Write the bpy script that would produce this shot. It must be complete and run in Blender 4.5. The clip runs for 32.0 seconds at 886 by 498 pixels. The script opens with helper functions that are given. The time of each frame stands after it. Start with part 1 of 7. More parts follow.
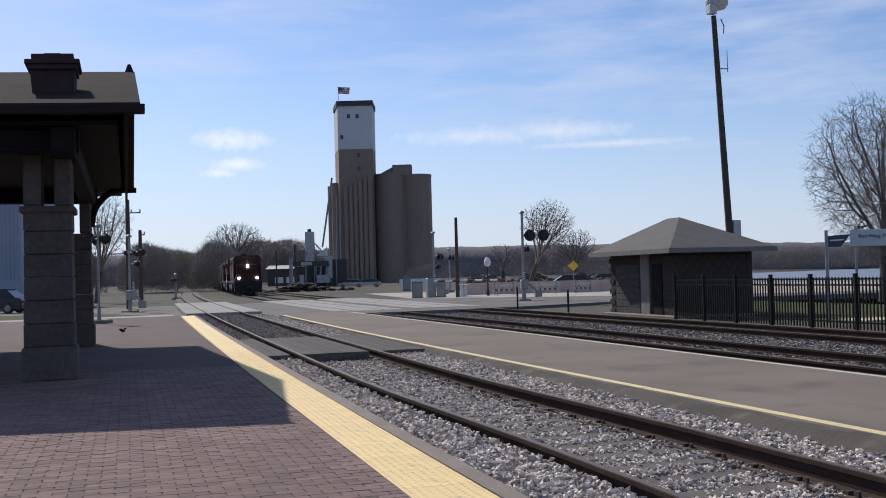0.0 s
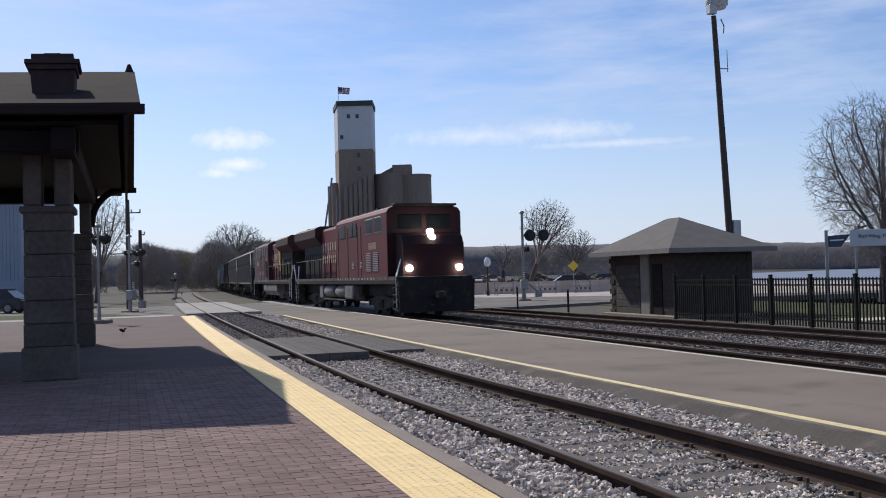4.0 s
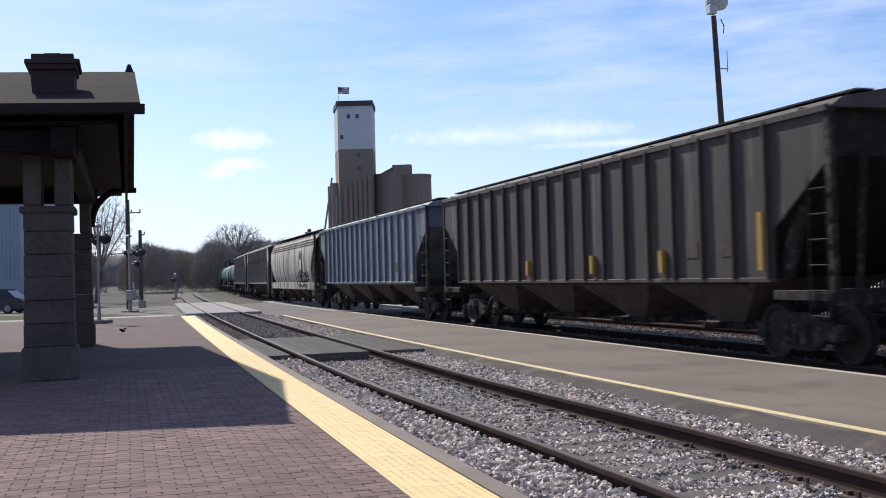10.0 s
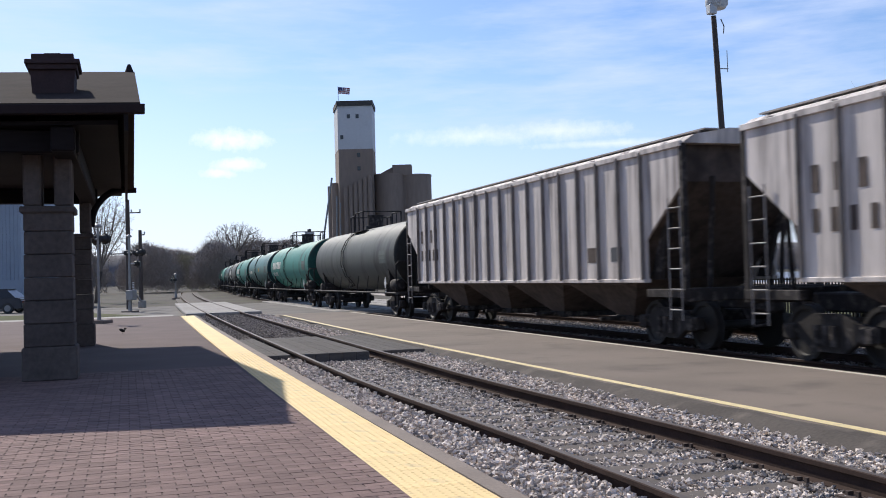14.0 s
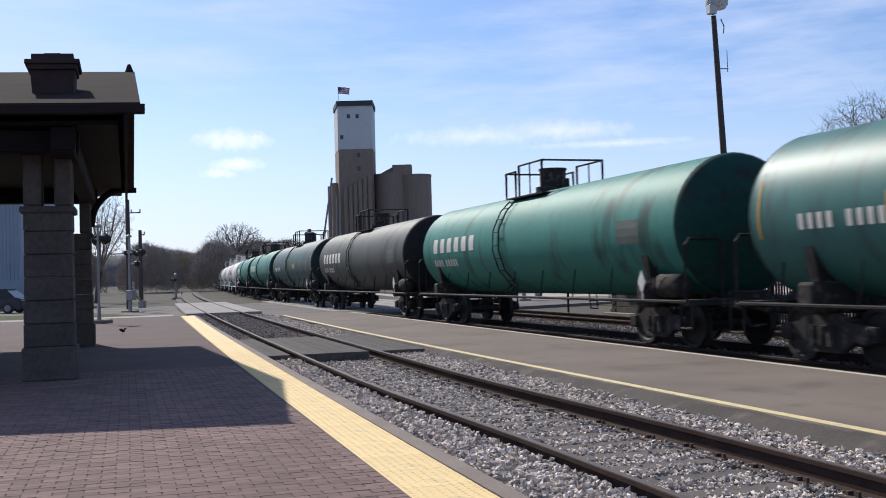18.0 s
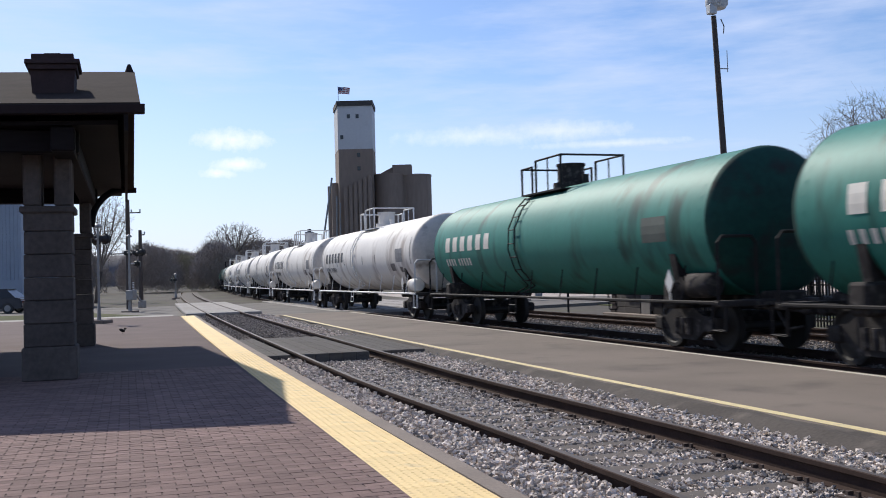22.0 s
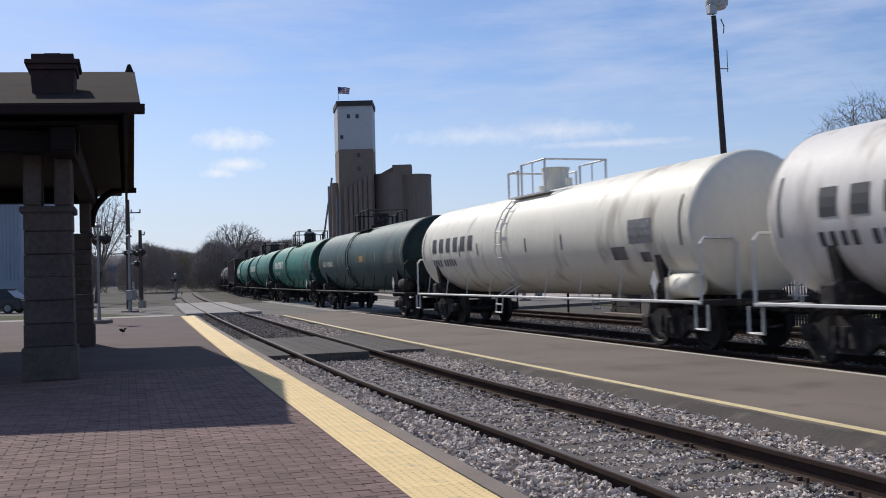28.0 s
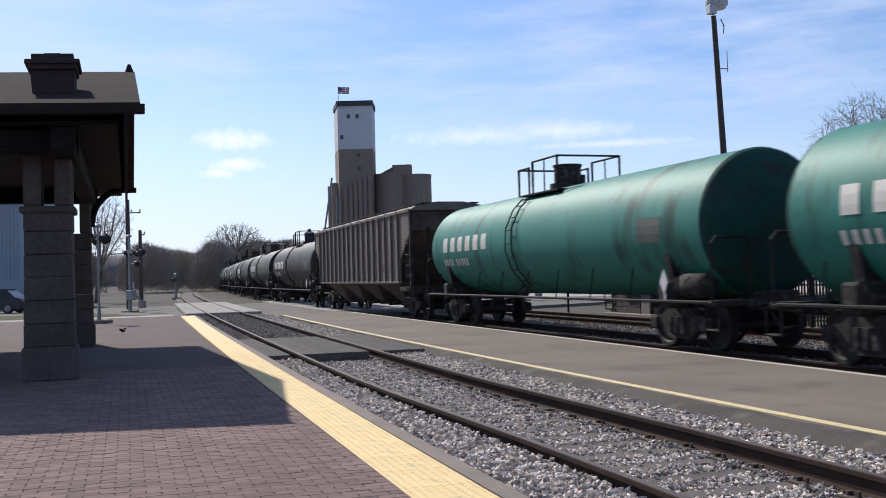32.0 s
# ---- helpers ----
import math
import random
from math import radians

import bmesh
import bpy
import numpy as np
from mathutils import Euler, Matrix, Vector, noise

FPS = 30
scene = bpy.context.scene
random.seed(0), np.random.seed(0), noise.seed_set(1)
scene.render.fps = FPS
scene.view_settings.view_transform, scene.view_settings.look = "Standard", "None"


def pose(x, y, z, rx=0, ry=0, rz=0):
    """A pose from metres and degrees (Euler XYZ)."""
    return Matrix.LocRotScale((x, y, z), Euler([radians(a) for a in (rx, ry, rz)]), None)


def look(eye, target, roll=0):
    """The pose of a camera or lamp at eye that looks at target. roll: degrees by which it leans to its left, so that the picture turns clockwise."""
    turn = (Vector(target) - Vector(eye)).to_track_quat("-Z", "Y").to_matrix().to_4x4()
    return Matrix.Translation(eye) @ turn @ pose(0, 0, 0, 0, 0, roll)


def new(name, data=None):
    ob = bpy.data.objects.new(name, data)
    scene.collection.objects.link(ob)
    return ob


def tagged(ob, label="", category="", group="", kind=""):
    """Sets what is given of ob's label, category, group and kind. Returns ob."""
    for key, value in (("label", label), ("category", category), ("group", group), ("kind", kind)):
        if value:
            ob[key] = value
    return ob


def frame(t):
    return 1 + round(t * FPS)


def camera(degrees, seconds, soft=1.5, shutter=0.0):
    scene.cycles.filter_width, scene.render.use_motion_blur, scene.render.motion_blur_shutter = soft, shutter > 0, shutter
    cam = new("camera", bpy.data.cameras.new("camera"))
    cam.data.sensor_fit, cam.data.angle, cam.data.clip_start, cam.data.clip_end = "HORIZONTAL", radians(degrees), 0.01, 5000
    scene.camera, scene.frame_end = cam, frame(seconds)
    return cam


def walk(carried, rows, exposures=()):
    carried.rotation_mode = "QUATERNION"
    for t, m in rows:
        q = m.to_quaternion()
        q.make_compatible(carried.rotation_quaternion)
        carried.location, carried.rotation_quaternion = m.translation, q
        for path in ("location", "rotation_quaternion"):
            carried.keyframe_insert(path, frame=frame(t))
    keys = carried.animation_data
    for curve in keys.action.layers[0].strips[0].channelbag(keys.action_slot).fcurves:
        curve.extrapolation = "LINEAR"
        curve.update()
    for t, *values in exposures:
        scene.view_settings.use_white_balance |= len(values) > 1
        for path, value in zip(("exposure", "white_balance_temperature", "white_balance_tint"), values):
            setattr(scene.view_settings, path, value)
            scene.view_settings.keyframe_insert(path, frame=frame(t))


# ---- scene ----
# Plan: the y axis runs along the tracks, away from the camera; x to its right; z = 0 is the platform.
# x: brick platform up to 2.4, siding 3.0 / 4.5, middle platform 5.3 to 9.2, main tracks 11.3 and 15.5, fence 17.2.
EYE = Vector((0.0, 0.0, 1.40))
AIM = radians(17.4)
TILT = radians(1.504)
cam = camera(47.3, 32.0, soft=0.95, shutter=0.18)
view = look(EYE, EYE + Vector((math.sin(AIM) * math.cos(TILT), math.cos(AIM) * math.cos(TILT), math.sin(TILT))), -1.5)
walk(cam, [(0, view), (32, view)], exposures=[(0, -0.3), (3, -0.3), (4.5, -0.2), (6, -0.04), (7.5, 0.1), (9, 0.05), (12, 0.06), (14, 0.04), (17, -0.05), (22, -0.08), (23.5, -0.15), (25, -0.42), (28, -0.38), (29, -0.33), (30.5, -0.14), (32, -0.05)])

# ---- light ----
SUN = Vector((-1.24, 4.5, 3.78)).normalized()
sun = new("sun", bpy.data.lights.new("sun", "SUN"))
sun.data.energy, sun.data.angle, sun.data.color = 5.0, radians(0.6), (1.0, 0.95, 0.87)
sun.matrix_world = look(SUN * 50, (0, 0, 0))
scene.view_settings.exposure = 0.0

world = bpy.data.worlds.new("sky")
scene.world = world
world.use_nodes = True
wt = world.node_tree
wt.nodes.clear()


def wnode(kind, **inputs):
    n = wt.nodes.new(kind)
    for key, value in inputs.items():
        n.inputs[key.replace("_", " ")].default_value = value
    return n


sky = wnode("ShaderNodeTexSky")
sky.sky_type, sky.sun_disc = "NISHITA", False
sky.sun_elevation, sky.sun_rotation = math.asin(SUN.z), math.atan2(SUN.x, SUN.y)
sky.air_density, sky.dust_density, sky.ozone_density = 1.0, 0.5, 3.0
wcoord = wnode("ShaderNodeTexCoord")
wmap = wnode("ShaderNodeMapping")
wmap.inputs["Scale"].default_value = (1.6, 1.6, 9.0)
wmap.inputs["Location"].default_value = (0.4, 0.2, 0.7)
wn1 = wnode("ShaderNodeTexNoise", Scale=1.7, Detail=7.0, Roughness=0.55)
wn2 = wnode("ShaderNodeTexNoise", Scale=4.2, Detail=6.0, Roughness=0.6)
wadd = wnode("ShaderNodeMath")
wadd.operation = "MULTIPLY"
wramp = wnode("ShaderNodeValToRGB")
wramp.color_ramp.elements[0].position, wramp.color_ramp.elements[1].position = 0.2, 0.5
wramp.color_ramp.elements[0].color = (0.0, 0.0, 0.0, 1)
wramp.color_ramp.elements[1].color = (0.75, 0.75, 0.75, 1)
wmix = wnode("ShaderNodeMixRGB")
wmix.inputs[2].default_value = (6.4, 7.2, 9.3, 1)
wbg = wnode("ShaderNodeBackground", Strength=0.12)
wout = wnode("ShaderNodeOutputWorld")
L = wt.links.new
L(wcoord.outputs["Generated"], wmap.inputs["Vector"])
L(wmap.outputs[0], wn1.inputs["Vector"])
L(wmap.outputs[0], wn2.inputs["Vector"])
L(wn1.outputs["Fac"], wadd.inputs[0])
L(wn2.outputs["Fac"], wadd.inputs[1])
L(wadd.outputs[0], wramp.inputs[0])
# a few small fair-weather clouds among the streaks
wpuffs = None
for cx, cy, cz, wide, high in ((0.099, 0.986, 0.136, 0.026, 0.008), (0.104, 0.99, 0.112, 0.02, 0.005), (0.085, 0.99, 0.104, 0.012, 0.004), (0.33, 0.93, 0.136, 0.06, 0.007), (0.405, 0.903, 0.138, 0.045, 0.0075), (0.45, 0.885, 0.124, 0.05, 0.003)):
    wsub = wnode("ShaderNodeVectorMath")
    wsub.operation = "SUBTRACT"
    wsub.inputs[1].default_value = (cx, cy, cz)
    wscale = wnode("ShaderNodeVectorMath")
    wscale.operation = "MULTIPLY"
    wscale.inputs[1].default_value = (1 / wide, 0.4 / wide, 1 / high)
    wlen = wnode("ShaderNodeVectorMath")
    wlen.operation = "LENGTH"
    wpuff = wnode("ShaderNodeTexNoise", Scale=70.0, Detail=6.0, Roughness=0.65)
    wedge = wnode("ShaderNodeMath")
    wedge.operation = "MULTIPLY_ADD"
    wedge.inputs[1].default_value = 2.4
    wfade = wnode("ShaderNodeMapRange")
    wfade.inputs["From Min"].default_value, wfade.inputs["From Max"].default_value = 2.7, 1.0
    wfade.inputs["To Min"].default_value, wfade.inputs["To Max"].default_value = 0.0, (0.8 if wide < 0.03 else 0.42)
    wmax = wnode("ShaderNodeMath")
    wmax.operation = "MAXIMUM"
    wmax.inputs[0].default_value = 0.0
    L(wcoord.outputs["Generated"], wsub.inputs[0])
    L(wcoord.outputs["Generated"], wpuff.inputs["Vector"])
    L(wsub.outputs[0], wscale.inputs[0])
    L(wscale.outputs[0], wlen.inputs[0])
    L(wpuff.outputs["Fac"], wedge.inputs[0])
    L(wlen.outputs["Value"], wedge.inputs[2])
    L(wedge.outputs[0], wfade.inputs["Value"])
    if wpuffs:
        L(wpuffs, wmax.inputs[0])
    L(wfade.outputs[0], wmax.inputs[1])
    wpuffs = wmax.outputs[0]
# pale haze towards the horizon
wsep = wnode("ShaderNodeSeparateXYZ")
whaze = wnode("ShaderNodeMapRange")
whaze.inputs["From Min"].default_value, whaze.inputs["From Max"].default_value = 0.0, 0.2
whaze.inputs["To Min"].default_value, whaze.inputs["To Max"].default_value = 0.72, 0.0
wboth = wnode("ShaderNodeMath")
wboth.operation = "MAXIMUM"
L(wcoord.outputs["Generated"], wsep.inputs[0])
L(wsep.outputs["Z"], whaze.inputs["Value"])
L(wramp.outputs[0], wboth.inputs[0])
L(whaze.outputs[0], wboth.inputs[1])
L(wboth.outputs[0], wmix.inputs[0])
wtint = wnode("ShaderNodeMixRGB", Fac=1.0)
wtint.blend_type = "MULTIPLY"
wtint.inputs[2].default_value = (0.88, 0.955, 1.15, 1)
L(sky.outputs[0], wtint.inputs[1])
L(wtint.outputs[0], wmix.inputs[1])
wwhite = wnode("ShaderNodeMixRGB")
wwhite.inputs[2].default_value = (10.4, 10.4, 10.6, 1)
L(wpuffs, wwhite.inputs[0])
L(wmix.outputs[0], wwhite.inputs[1])
L(wwhite.outputs[0], wbg.inputs["Color"])
L(wbg.outputs[0], wout.inputs[0])

# ---- materials ----


def mat(name, color, rough=0.8, metal=0.0, scale=3.0, vary=0.25, bump=0.2, grain=40.0, stain=None, amount=0.0, stretch=(1, 1, 1), each=0.0, spec=0.5):
    """Two scales of noise on a base colour, fine relief, and stains of another colour where asked."""
    m = bpy.data.materials.new(name)
    m.use_nodes = True
    t = m.node_tree
    b = t.nodes["Principled BSDF"]
    b.inputs["Roughness"].default_value, b.inputs["Metallic"].default_value = rough, metal
    b.inputs["Specular IOR Level"].default_value = spec
    co = t.nodes.new("ShaderNodeTexCoord")
    mp = t.nodes.new("ShaderNodeMapping")
    mp.inputs["Scale"].default_value = stretch
    t.links.new(co.outputs["Object"], mp.inputs["Vector"])
    big = t.nodes.new("ShaderNodeTexNoise")
    big.inputs["Scale"].default_value, big.inputs["Detail"].default_value = scale, 5.0
    fine = t.nodes.new("ShaderNodeTexNoise")
    fine.inputs["Scale"].default_value, fine.inputs["Detail"].default_value = grain, 3.0
    for n in (big, fine):
        t.links.new(mp.outputs[0], n.inputs["Vector"])
    ramp = t.nodes.new("ShaderNodeValToRGB")
    ramp.color_ramp.elements[0].position, ramp.color_ramp.elements[1].position = 0.3, 0.7
    ramp.color_ramp.elements[0].color = (*[c * (1 - vary) for c in color], 1)
    ramp.color_ramp.elements[1].color = (*[min(c * (1 + vary), 0.95) for c in color], 1)
    add = t.nodes.new("ShaderNodeMath")
    add.operation = "MULTIPLY_ADD"
    add.inputs[1].default_value = 0.45
    t.links.new(fine.outputs["Fac"], add.inputs[0])
    sub = t.nodes.new("ShaderNodeMath")
    sub.operation = "MULTIPLY"
    sub.inputs[1].default_value = 0.55
    t.links.new(big.outputs["Fac"], sub.inputs[0])
    t.links.new(sub.outputs[0], add.inputs[2])
    t.links.new(add.outputs[0], ramp.inputs[0])
    last = ramp.outputs[0]
    if stain:
        n = t.nodes.new("ShaderNodeTexNoise")
        n.inputs["Scale"].default_value, n.inputs["Detail"].default_value = scale * 1.9, 6.0
        t.links.new(mp.outputs[0], n.inputs["Vector"])
        r = t.nodes.new("ShaderNodeValToRGB")
        r.color_ramp.elements[0].position, r.color_ramp.elements[1].position = 0.62 - 0.25 * amount, 0.78 - 0.2 * amount
        t.links.new(n.outputs["Fac"], r.inputs[0])
        x = t.nodes.new("ShaderNodeMixRGB")
        x.inputs[2].default_value = (*stain, 1)
        t.links.new(r.outputs[0], x.inputs[0])
        t.links.new(last, x.inputs[1])
        last = x.outputs[0]
    if each:
        info = t.nodes.new("ShaderNodeObjectInfo")
        geo = t.nodes.new("ShaderNodeNewGeometry")
        s = t.nodes.new("ShaderNodeMath")
        s.operation = "ADD"
        if each > 0:
            t.links.new(info.outputs["Random"], s.inputs[0])
        else:
            s.inputs[0].default_value = 0.0
        t.links.new(geo.outputs["Random Per Island"], s.inputs[1])
        hv = t.nodes.new("ShaderNodeHueSaturation")
        k = t.nodes.new("ShaderNodeMapRange")
        k.inputs["From Max"].default_value = 2.0 if each > 0 else 1.0
        k.inputs["To Min"].default_value, k.inputs["To Max"].default_value = 1 - abs(each), 1 + abs(each)
        t.links.new(s.outputs[0], k.inputs["Value"])
        t.links.new(k.outputs[0], hv.inputs["Value"])
        t.links.new(last, hv.inputs["Color"])
        last = hv.outputs[0]
    t.links.new(last, b.inputs["Base Color"])
    if bump:
        bp = t.nodes.new("ShaderNodeBump")
        bp.inputs["Strength"].default_value, bp.inputs["Distance"].default_value = bump, 0.02
        t.links.new(add.outputs[0], bp.inputs["Height"])
        t.links.new(bp.outputs[0], b.inputs["Normal"])
    return m


def glow(name, color, strength):
    m = bpy.data.materials.new(name)
    m.use_nodes = True
    b = m.node_tree.nodes["Principled BSDF"]
    b.inputs["Base Color"].default_value = (*color, 1)
    b.inputs["Emission Color"].default_value = (*color, 1)
    b.inputs["Emission Strength"].default_value = strength
    return m


BRICK = mat("red paving brick", (0.176, 0.116, 0.103), 0.9, scale=1.2, vary=0.25, bump=0.25, grain=60, each=0.4, spec=0.2)
PAVING = mat("red brick paving", (0.12, 0.086, 0.08), 0.92, scale=0.8, vary=0.22, bump=0.2, grain=30, spec=0.2)
TACTILE = mat("yellow tactile paving", (0.76, 0.55, 0.25), 0.75, scale=1.5, vary=0.12, bump=0.15, grain=25, stain=(0.42, 0.33, 0.2), amount=0.15, each=0.06)
KERB = mat("concrete kerb", (0.2, 0.158, 0.13), 0.9, scale=2, vary=0.25, bump=0.3)
ASPHALT = mat("worn grey asphalt", (0.17, 0.136, 0.109), 0.92, scale=0.5, vary=0.28, bump=0.35, grain=60, stain=(0.115, 0.093, 0.077), amount=0.3, spec=0.3)
ROADTOP = mat("pale road surface", (0.16, 0.145, 0.13), 0.9, scale=0.25, vary=0.3, bump=0.2, grain=12, stain=(0.1, 0.092, 0.085), amount=0.4, spec=0.15)
PANEL = mat("pale concrete panel", (0.33, 0.305, 0.28), 0.9, scale=0.7, vary=0.32, bump=0.2, each=0.12, stain=(0.2, 0.18, 0.16), amount=0.3, spec=0.15)
TIMBER = mat("weathered timber", (0.11, 0.1, 0.093), 0.95, scale=2.0, vary=0.35, bump=0.4, grain=25, stretch=(1, 6, 6), each=0.15, spec=0.15)
TIE = mat("creosoted tie", (0.1, 0.082, 0.072), 0.95, scale=2.0, vary=0.35, bump=0.5, grain=20, each=0.3)
STONE = mat("limestone ballast", (0.55, 0.475, 0.415), 0.9, scale=6.0, vary=0.25, bump=0.1, each=-0.6, spec=0.15)
DUST = mat("brown brake dust on stone", (0.25, 0.215, 0.19), 0.95, scale=6.0, vary=0.3, bump=0.1, each=-0.6, spec=0.2)
BALLAST = mat("ballast bed", (0.09, 0.075, 0.063), 0.95, scale=5.0, vary=0.4, bump=0.7, grain=22)
DIRT = mat("gravel and dry grass", (0.088, 0.077, 0.066), 0.95, scale=0.12, vary=0.4, bump=0.4, grain=4.0, stain=(0.1, 0.1, 0.06), amount=0.4, spec=0.12)
GRASS = mat("spring lawn", (0.07, 0.075, 0.032), 0.95, scale=0.3, vary=0.35, bump=0.4, grain=8.0, stain=(0.11, 0.095, 0.055), amount=0.35, spec=0.1)
RAILSIDE = mat("rusty rail", (0.05, 0.032, 0.026), 0.9, spec=0.12, scale=3, vary=0.3, bump=0.2)
RAILHEAD = mat("dull rail head", (0.075, 0.058, 0.05), 0.65, 0.1, scale=2, vary=0.2, bump=0.05)
SPIKE = mat("rusty iron", (0.085, 0.06, 0.05), 0.8, 0.3, scale=9, vary=0.3)
YELLOW = mat("yellow line paint", (0.67, 0.54, 0.28), 0.7, scale=3, vary=0.12, bump=0.1, stain=(0.4, 0.34, 0.24), amount=0.3)
CREAM = mat("cream line paint", (0.52, 0.46, 0.36), 0.7, scale=3, vary=0.12, bump=0.1, stain=(0.35, 0.31, 0.26), amount=0.3)


# ---- mesh helpers ----
def box(bm, x0, x1, y0, y1, z0, z1, bevel=0.0, m=None):
    """A box, its edges rounded off where a bevel is given."""
    tr = Matrix.Translation(((x0 + x1) / 2, (y0 + y1) / 2, (z0 + z1) / 2)) @ Matrix.Diagonal((abs(x1 - x0), abs(y1 - y0), abs(z1 - z0), 1))
    vs = bmesh.ops.create_cube(bm, size=1.0, matrix=tr)["verts"]
    if bevel:
        es = list({e for v in vs for e in v.link_edges})
        got = bmesh.ops.bevel(bm, geom=es, offset=bevel, segments=1, affect="EDGES", profile=0.7)
        vs = list({v for f in got["faces"] for v in f.verts} | {v for v in vs if v.is_valid})
    if m:
        bmesh.ops.transform(bm, matrix=m, verts=vs)
    return vs


def rod(bm, a, b, r0, r1=None, seg=8, caps=True):
    """A round bar from a to b."""
    a, b = Vector(a), Vector(b)
    d = b - a
    r1 = r0 if r1 is None else r1
    m = Matrix.Translation((a + b) / 2) @ d.to_track_quat("Z", "Y").to_matrix().to_4x4()
    return bmesh.ops.create_cone(bm, cap_ends=caps, segments=seg, radius1=r0, radius2=max(r1, 0.001), depth=d.length, matrix=m)["verts"]


def pipe(bm, pts, r, seg=6):
    """A bent tube, mitred at its corners."""
    pts = [Vector(p) for p in pts]
    rings = []
    for i, p in enumerate(pts):
        a = (p - pts[i - 1]).normalized() if i else (pts[1] - p).normalized()
        b = (pts[i + 1] - p).normalized() if i < len(pts) - 1 else a
        d = (a + b).normalized() if (a + b).length > 0.01 else a
        if not rings:
            u = d.orthogonal().normalized()
        else:
            u = (u - d * u.dot(d)).normalized()
        v = d.cross(u)
        k = 1.0 / max(0.5, d.dot(a))
        rings.append([bm.verts.new(p + (u * math.cos(2 * math.pi * q / seg) + v * math.sin(2 * math.pi * q / seg)) * r * k) for q in range(seg)])
    for a, b in zip(rings, rings[1:]):
        for q in range(seg):
            bm.faces.new((a[q], a[(q + 1) % seg], b[(q + 1) % seg], b[q]))
    bm.faces.new(rings[0])
    bm.faces.new(rings[-1][::-1])


def slab(bm, outline, axis, lo, hi):
    """A plate: an outline in the plane across one axis ('x', 'y' or 'z'), drawn out from lo to hi."""
    def at(p, w):
        return {"x": (w, p[0], p[1]), "y": (p[0], w, p[1]), "z": (p[0], p[1], w)}[axis]
    a = [bm.verts.new(at(p, lo)) for p in outline]
    b = [bm.verts.new(at(p, hi)) for p in outline]
    n = len(outline)
    bm.faces.new(a)
    bm.faces.new(b[::-1])
    for i in range(n):
        bm.faces.new((a[i], b[i], b[(i + 1) % n], a[(i + 1) % n]))
    return a + b


def lathe(bm, profile, axis="y", seg=32, center=(0, 0, 0)):
    """A turned body: profile of (along, radius)."""
    c = Vector(center)
    rings = []
    for along, r in profile:
        ring = []
        for i in range(seg):
            t = 2 * math.pi * i / seg
            u, v = r * math.cos(t), r * math.sin(t)
            p = {"y": (u, along, v), "x": (along, u, v), "z": (u, v, along)}[axis]
            ring.append(bm.verts.new(c + Vector(p)))
        rings.append(ring)
    for a, b in zip(rings, rings[1:]):
        for i in range(seg):
            bm.faces.new((a[i], a[(i + 1) % seg], b[(i + 1) % seg], b[i]))
    bm.faces.new(rings[0])
    bm.faces.new(rings[-1][::-1])


def mesh(name, bm, material, smooth=False):
    bmesh.ops.recalc_face_normals(bm, faces=bm.faces)
    me = bpy.data.meshes.new(name)
    bm.to_mesh(me)
    bm.free()
    for m in material if isinstance(material, (list, tuple)) else (material,):
        me.materials.append(m)
    if smooth:
        me.shade_smooth()
        me.set_sharp_from_angle(angle=radians(38))
    return me


def part(name, bm, material, parent=None, label="", smooth=False):
    """A bmesh, or a ready mesh, as one object under a thing or a part."""
    me = bm if isinstance(bm, bpy.types.Mesh) else mesh(name, bm, material, smooth)
    ob = new(name, me)
    if parent:
        ob.parent = parent
    return tagged(ob, label)


def thing(name, label, category, group="", kind="", m=None):
    ob = new(name)
    ob.empty_display_size = 0.3
    if m:
        ob.matrix_basis = m
    return tagged(ob, label, category, group, kind)


def B():
    return bmesh.new()


# ---- the lines of the tracks ----
K = 1.107
KNOTS = [-30, 0, 12, 25, 45, 80, 140, 220, 350]
BENDS = [-0.73, -0.73, -0.69, 0.12, 1.29, 0.91, -0.08, 0.1, 0.15]
SGRID = np.arange(-700.0, 1400.0, 1.0)


def lay_path():
    k = np.interp(SGRID, [q * K for q in KNOTS], BENDS) * 1e-3 / K
    k[SGRID < 0] = 0.0
    head = np.concatenate([[0], np.cumsum(k[:-1])])
    zero = 700
    head = head - head[zero] + radians(-0.206)
    dx, dy = np.sin(head), np.cos(head)
    x = np.concatenate([[0], np.cumsum((dx[1:] + dx[:-1]) / 2)])
    y = np.concatenate([[0], np.cumsum((dy[1:] + dy[:-1]) / 2)])
    return x - x[zero] + 10.43 * K, y - y[zero] + 0.04 * K, head


PX, PY, PH = lay_path()
RAIL_Z = -0.15


def main_at(s, off=0.0):
    """A point on the main line at s metres along it, off metres to its right."""
    h = np.interp(s, SGRID, PH)
    return float(np.interp(s, SGRID, PX) + off * math.cos(h)), float(np.interp(s, SGRID, PY) - off * math.sin(h)), float(h)


def siding_x(s):
    """The siding's centre line: a slight bend away from the platform near the camera."""
    near = np.clip((14.0 - s) / 8.0, 0.0, 1.0)
    return 3.75 + 0.0002 * s * s + 0.24 * near * near * (3 - 2 * near)


def siding_at(s, off=0.0):
    h = float(siding_x(s + 0.5) - siding_x(s - 0.5))
    return float(siding_x(s)) + off, s, h


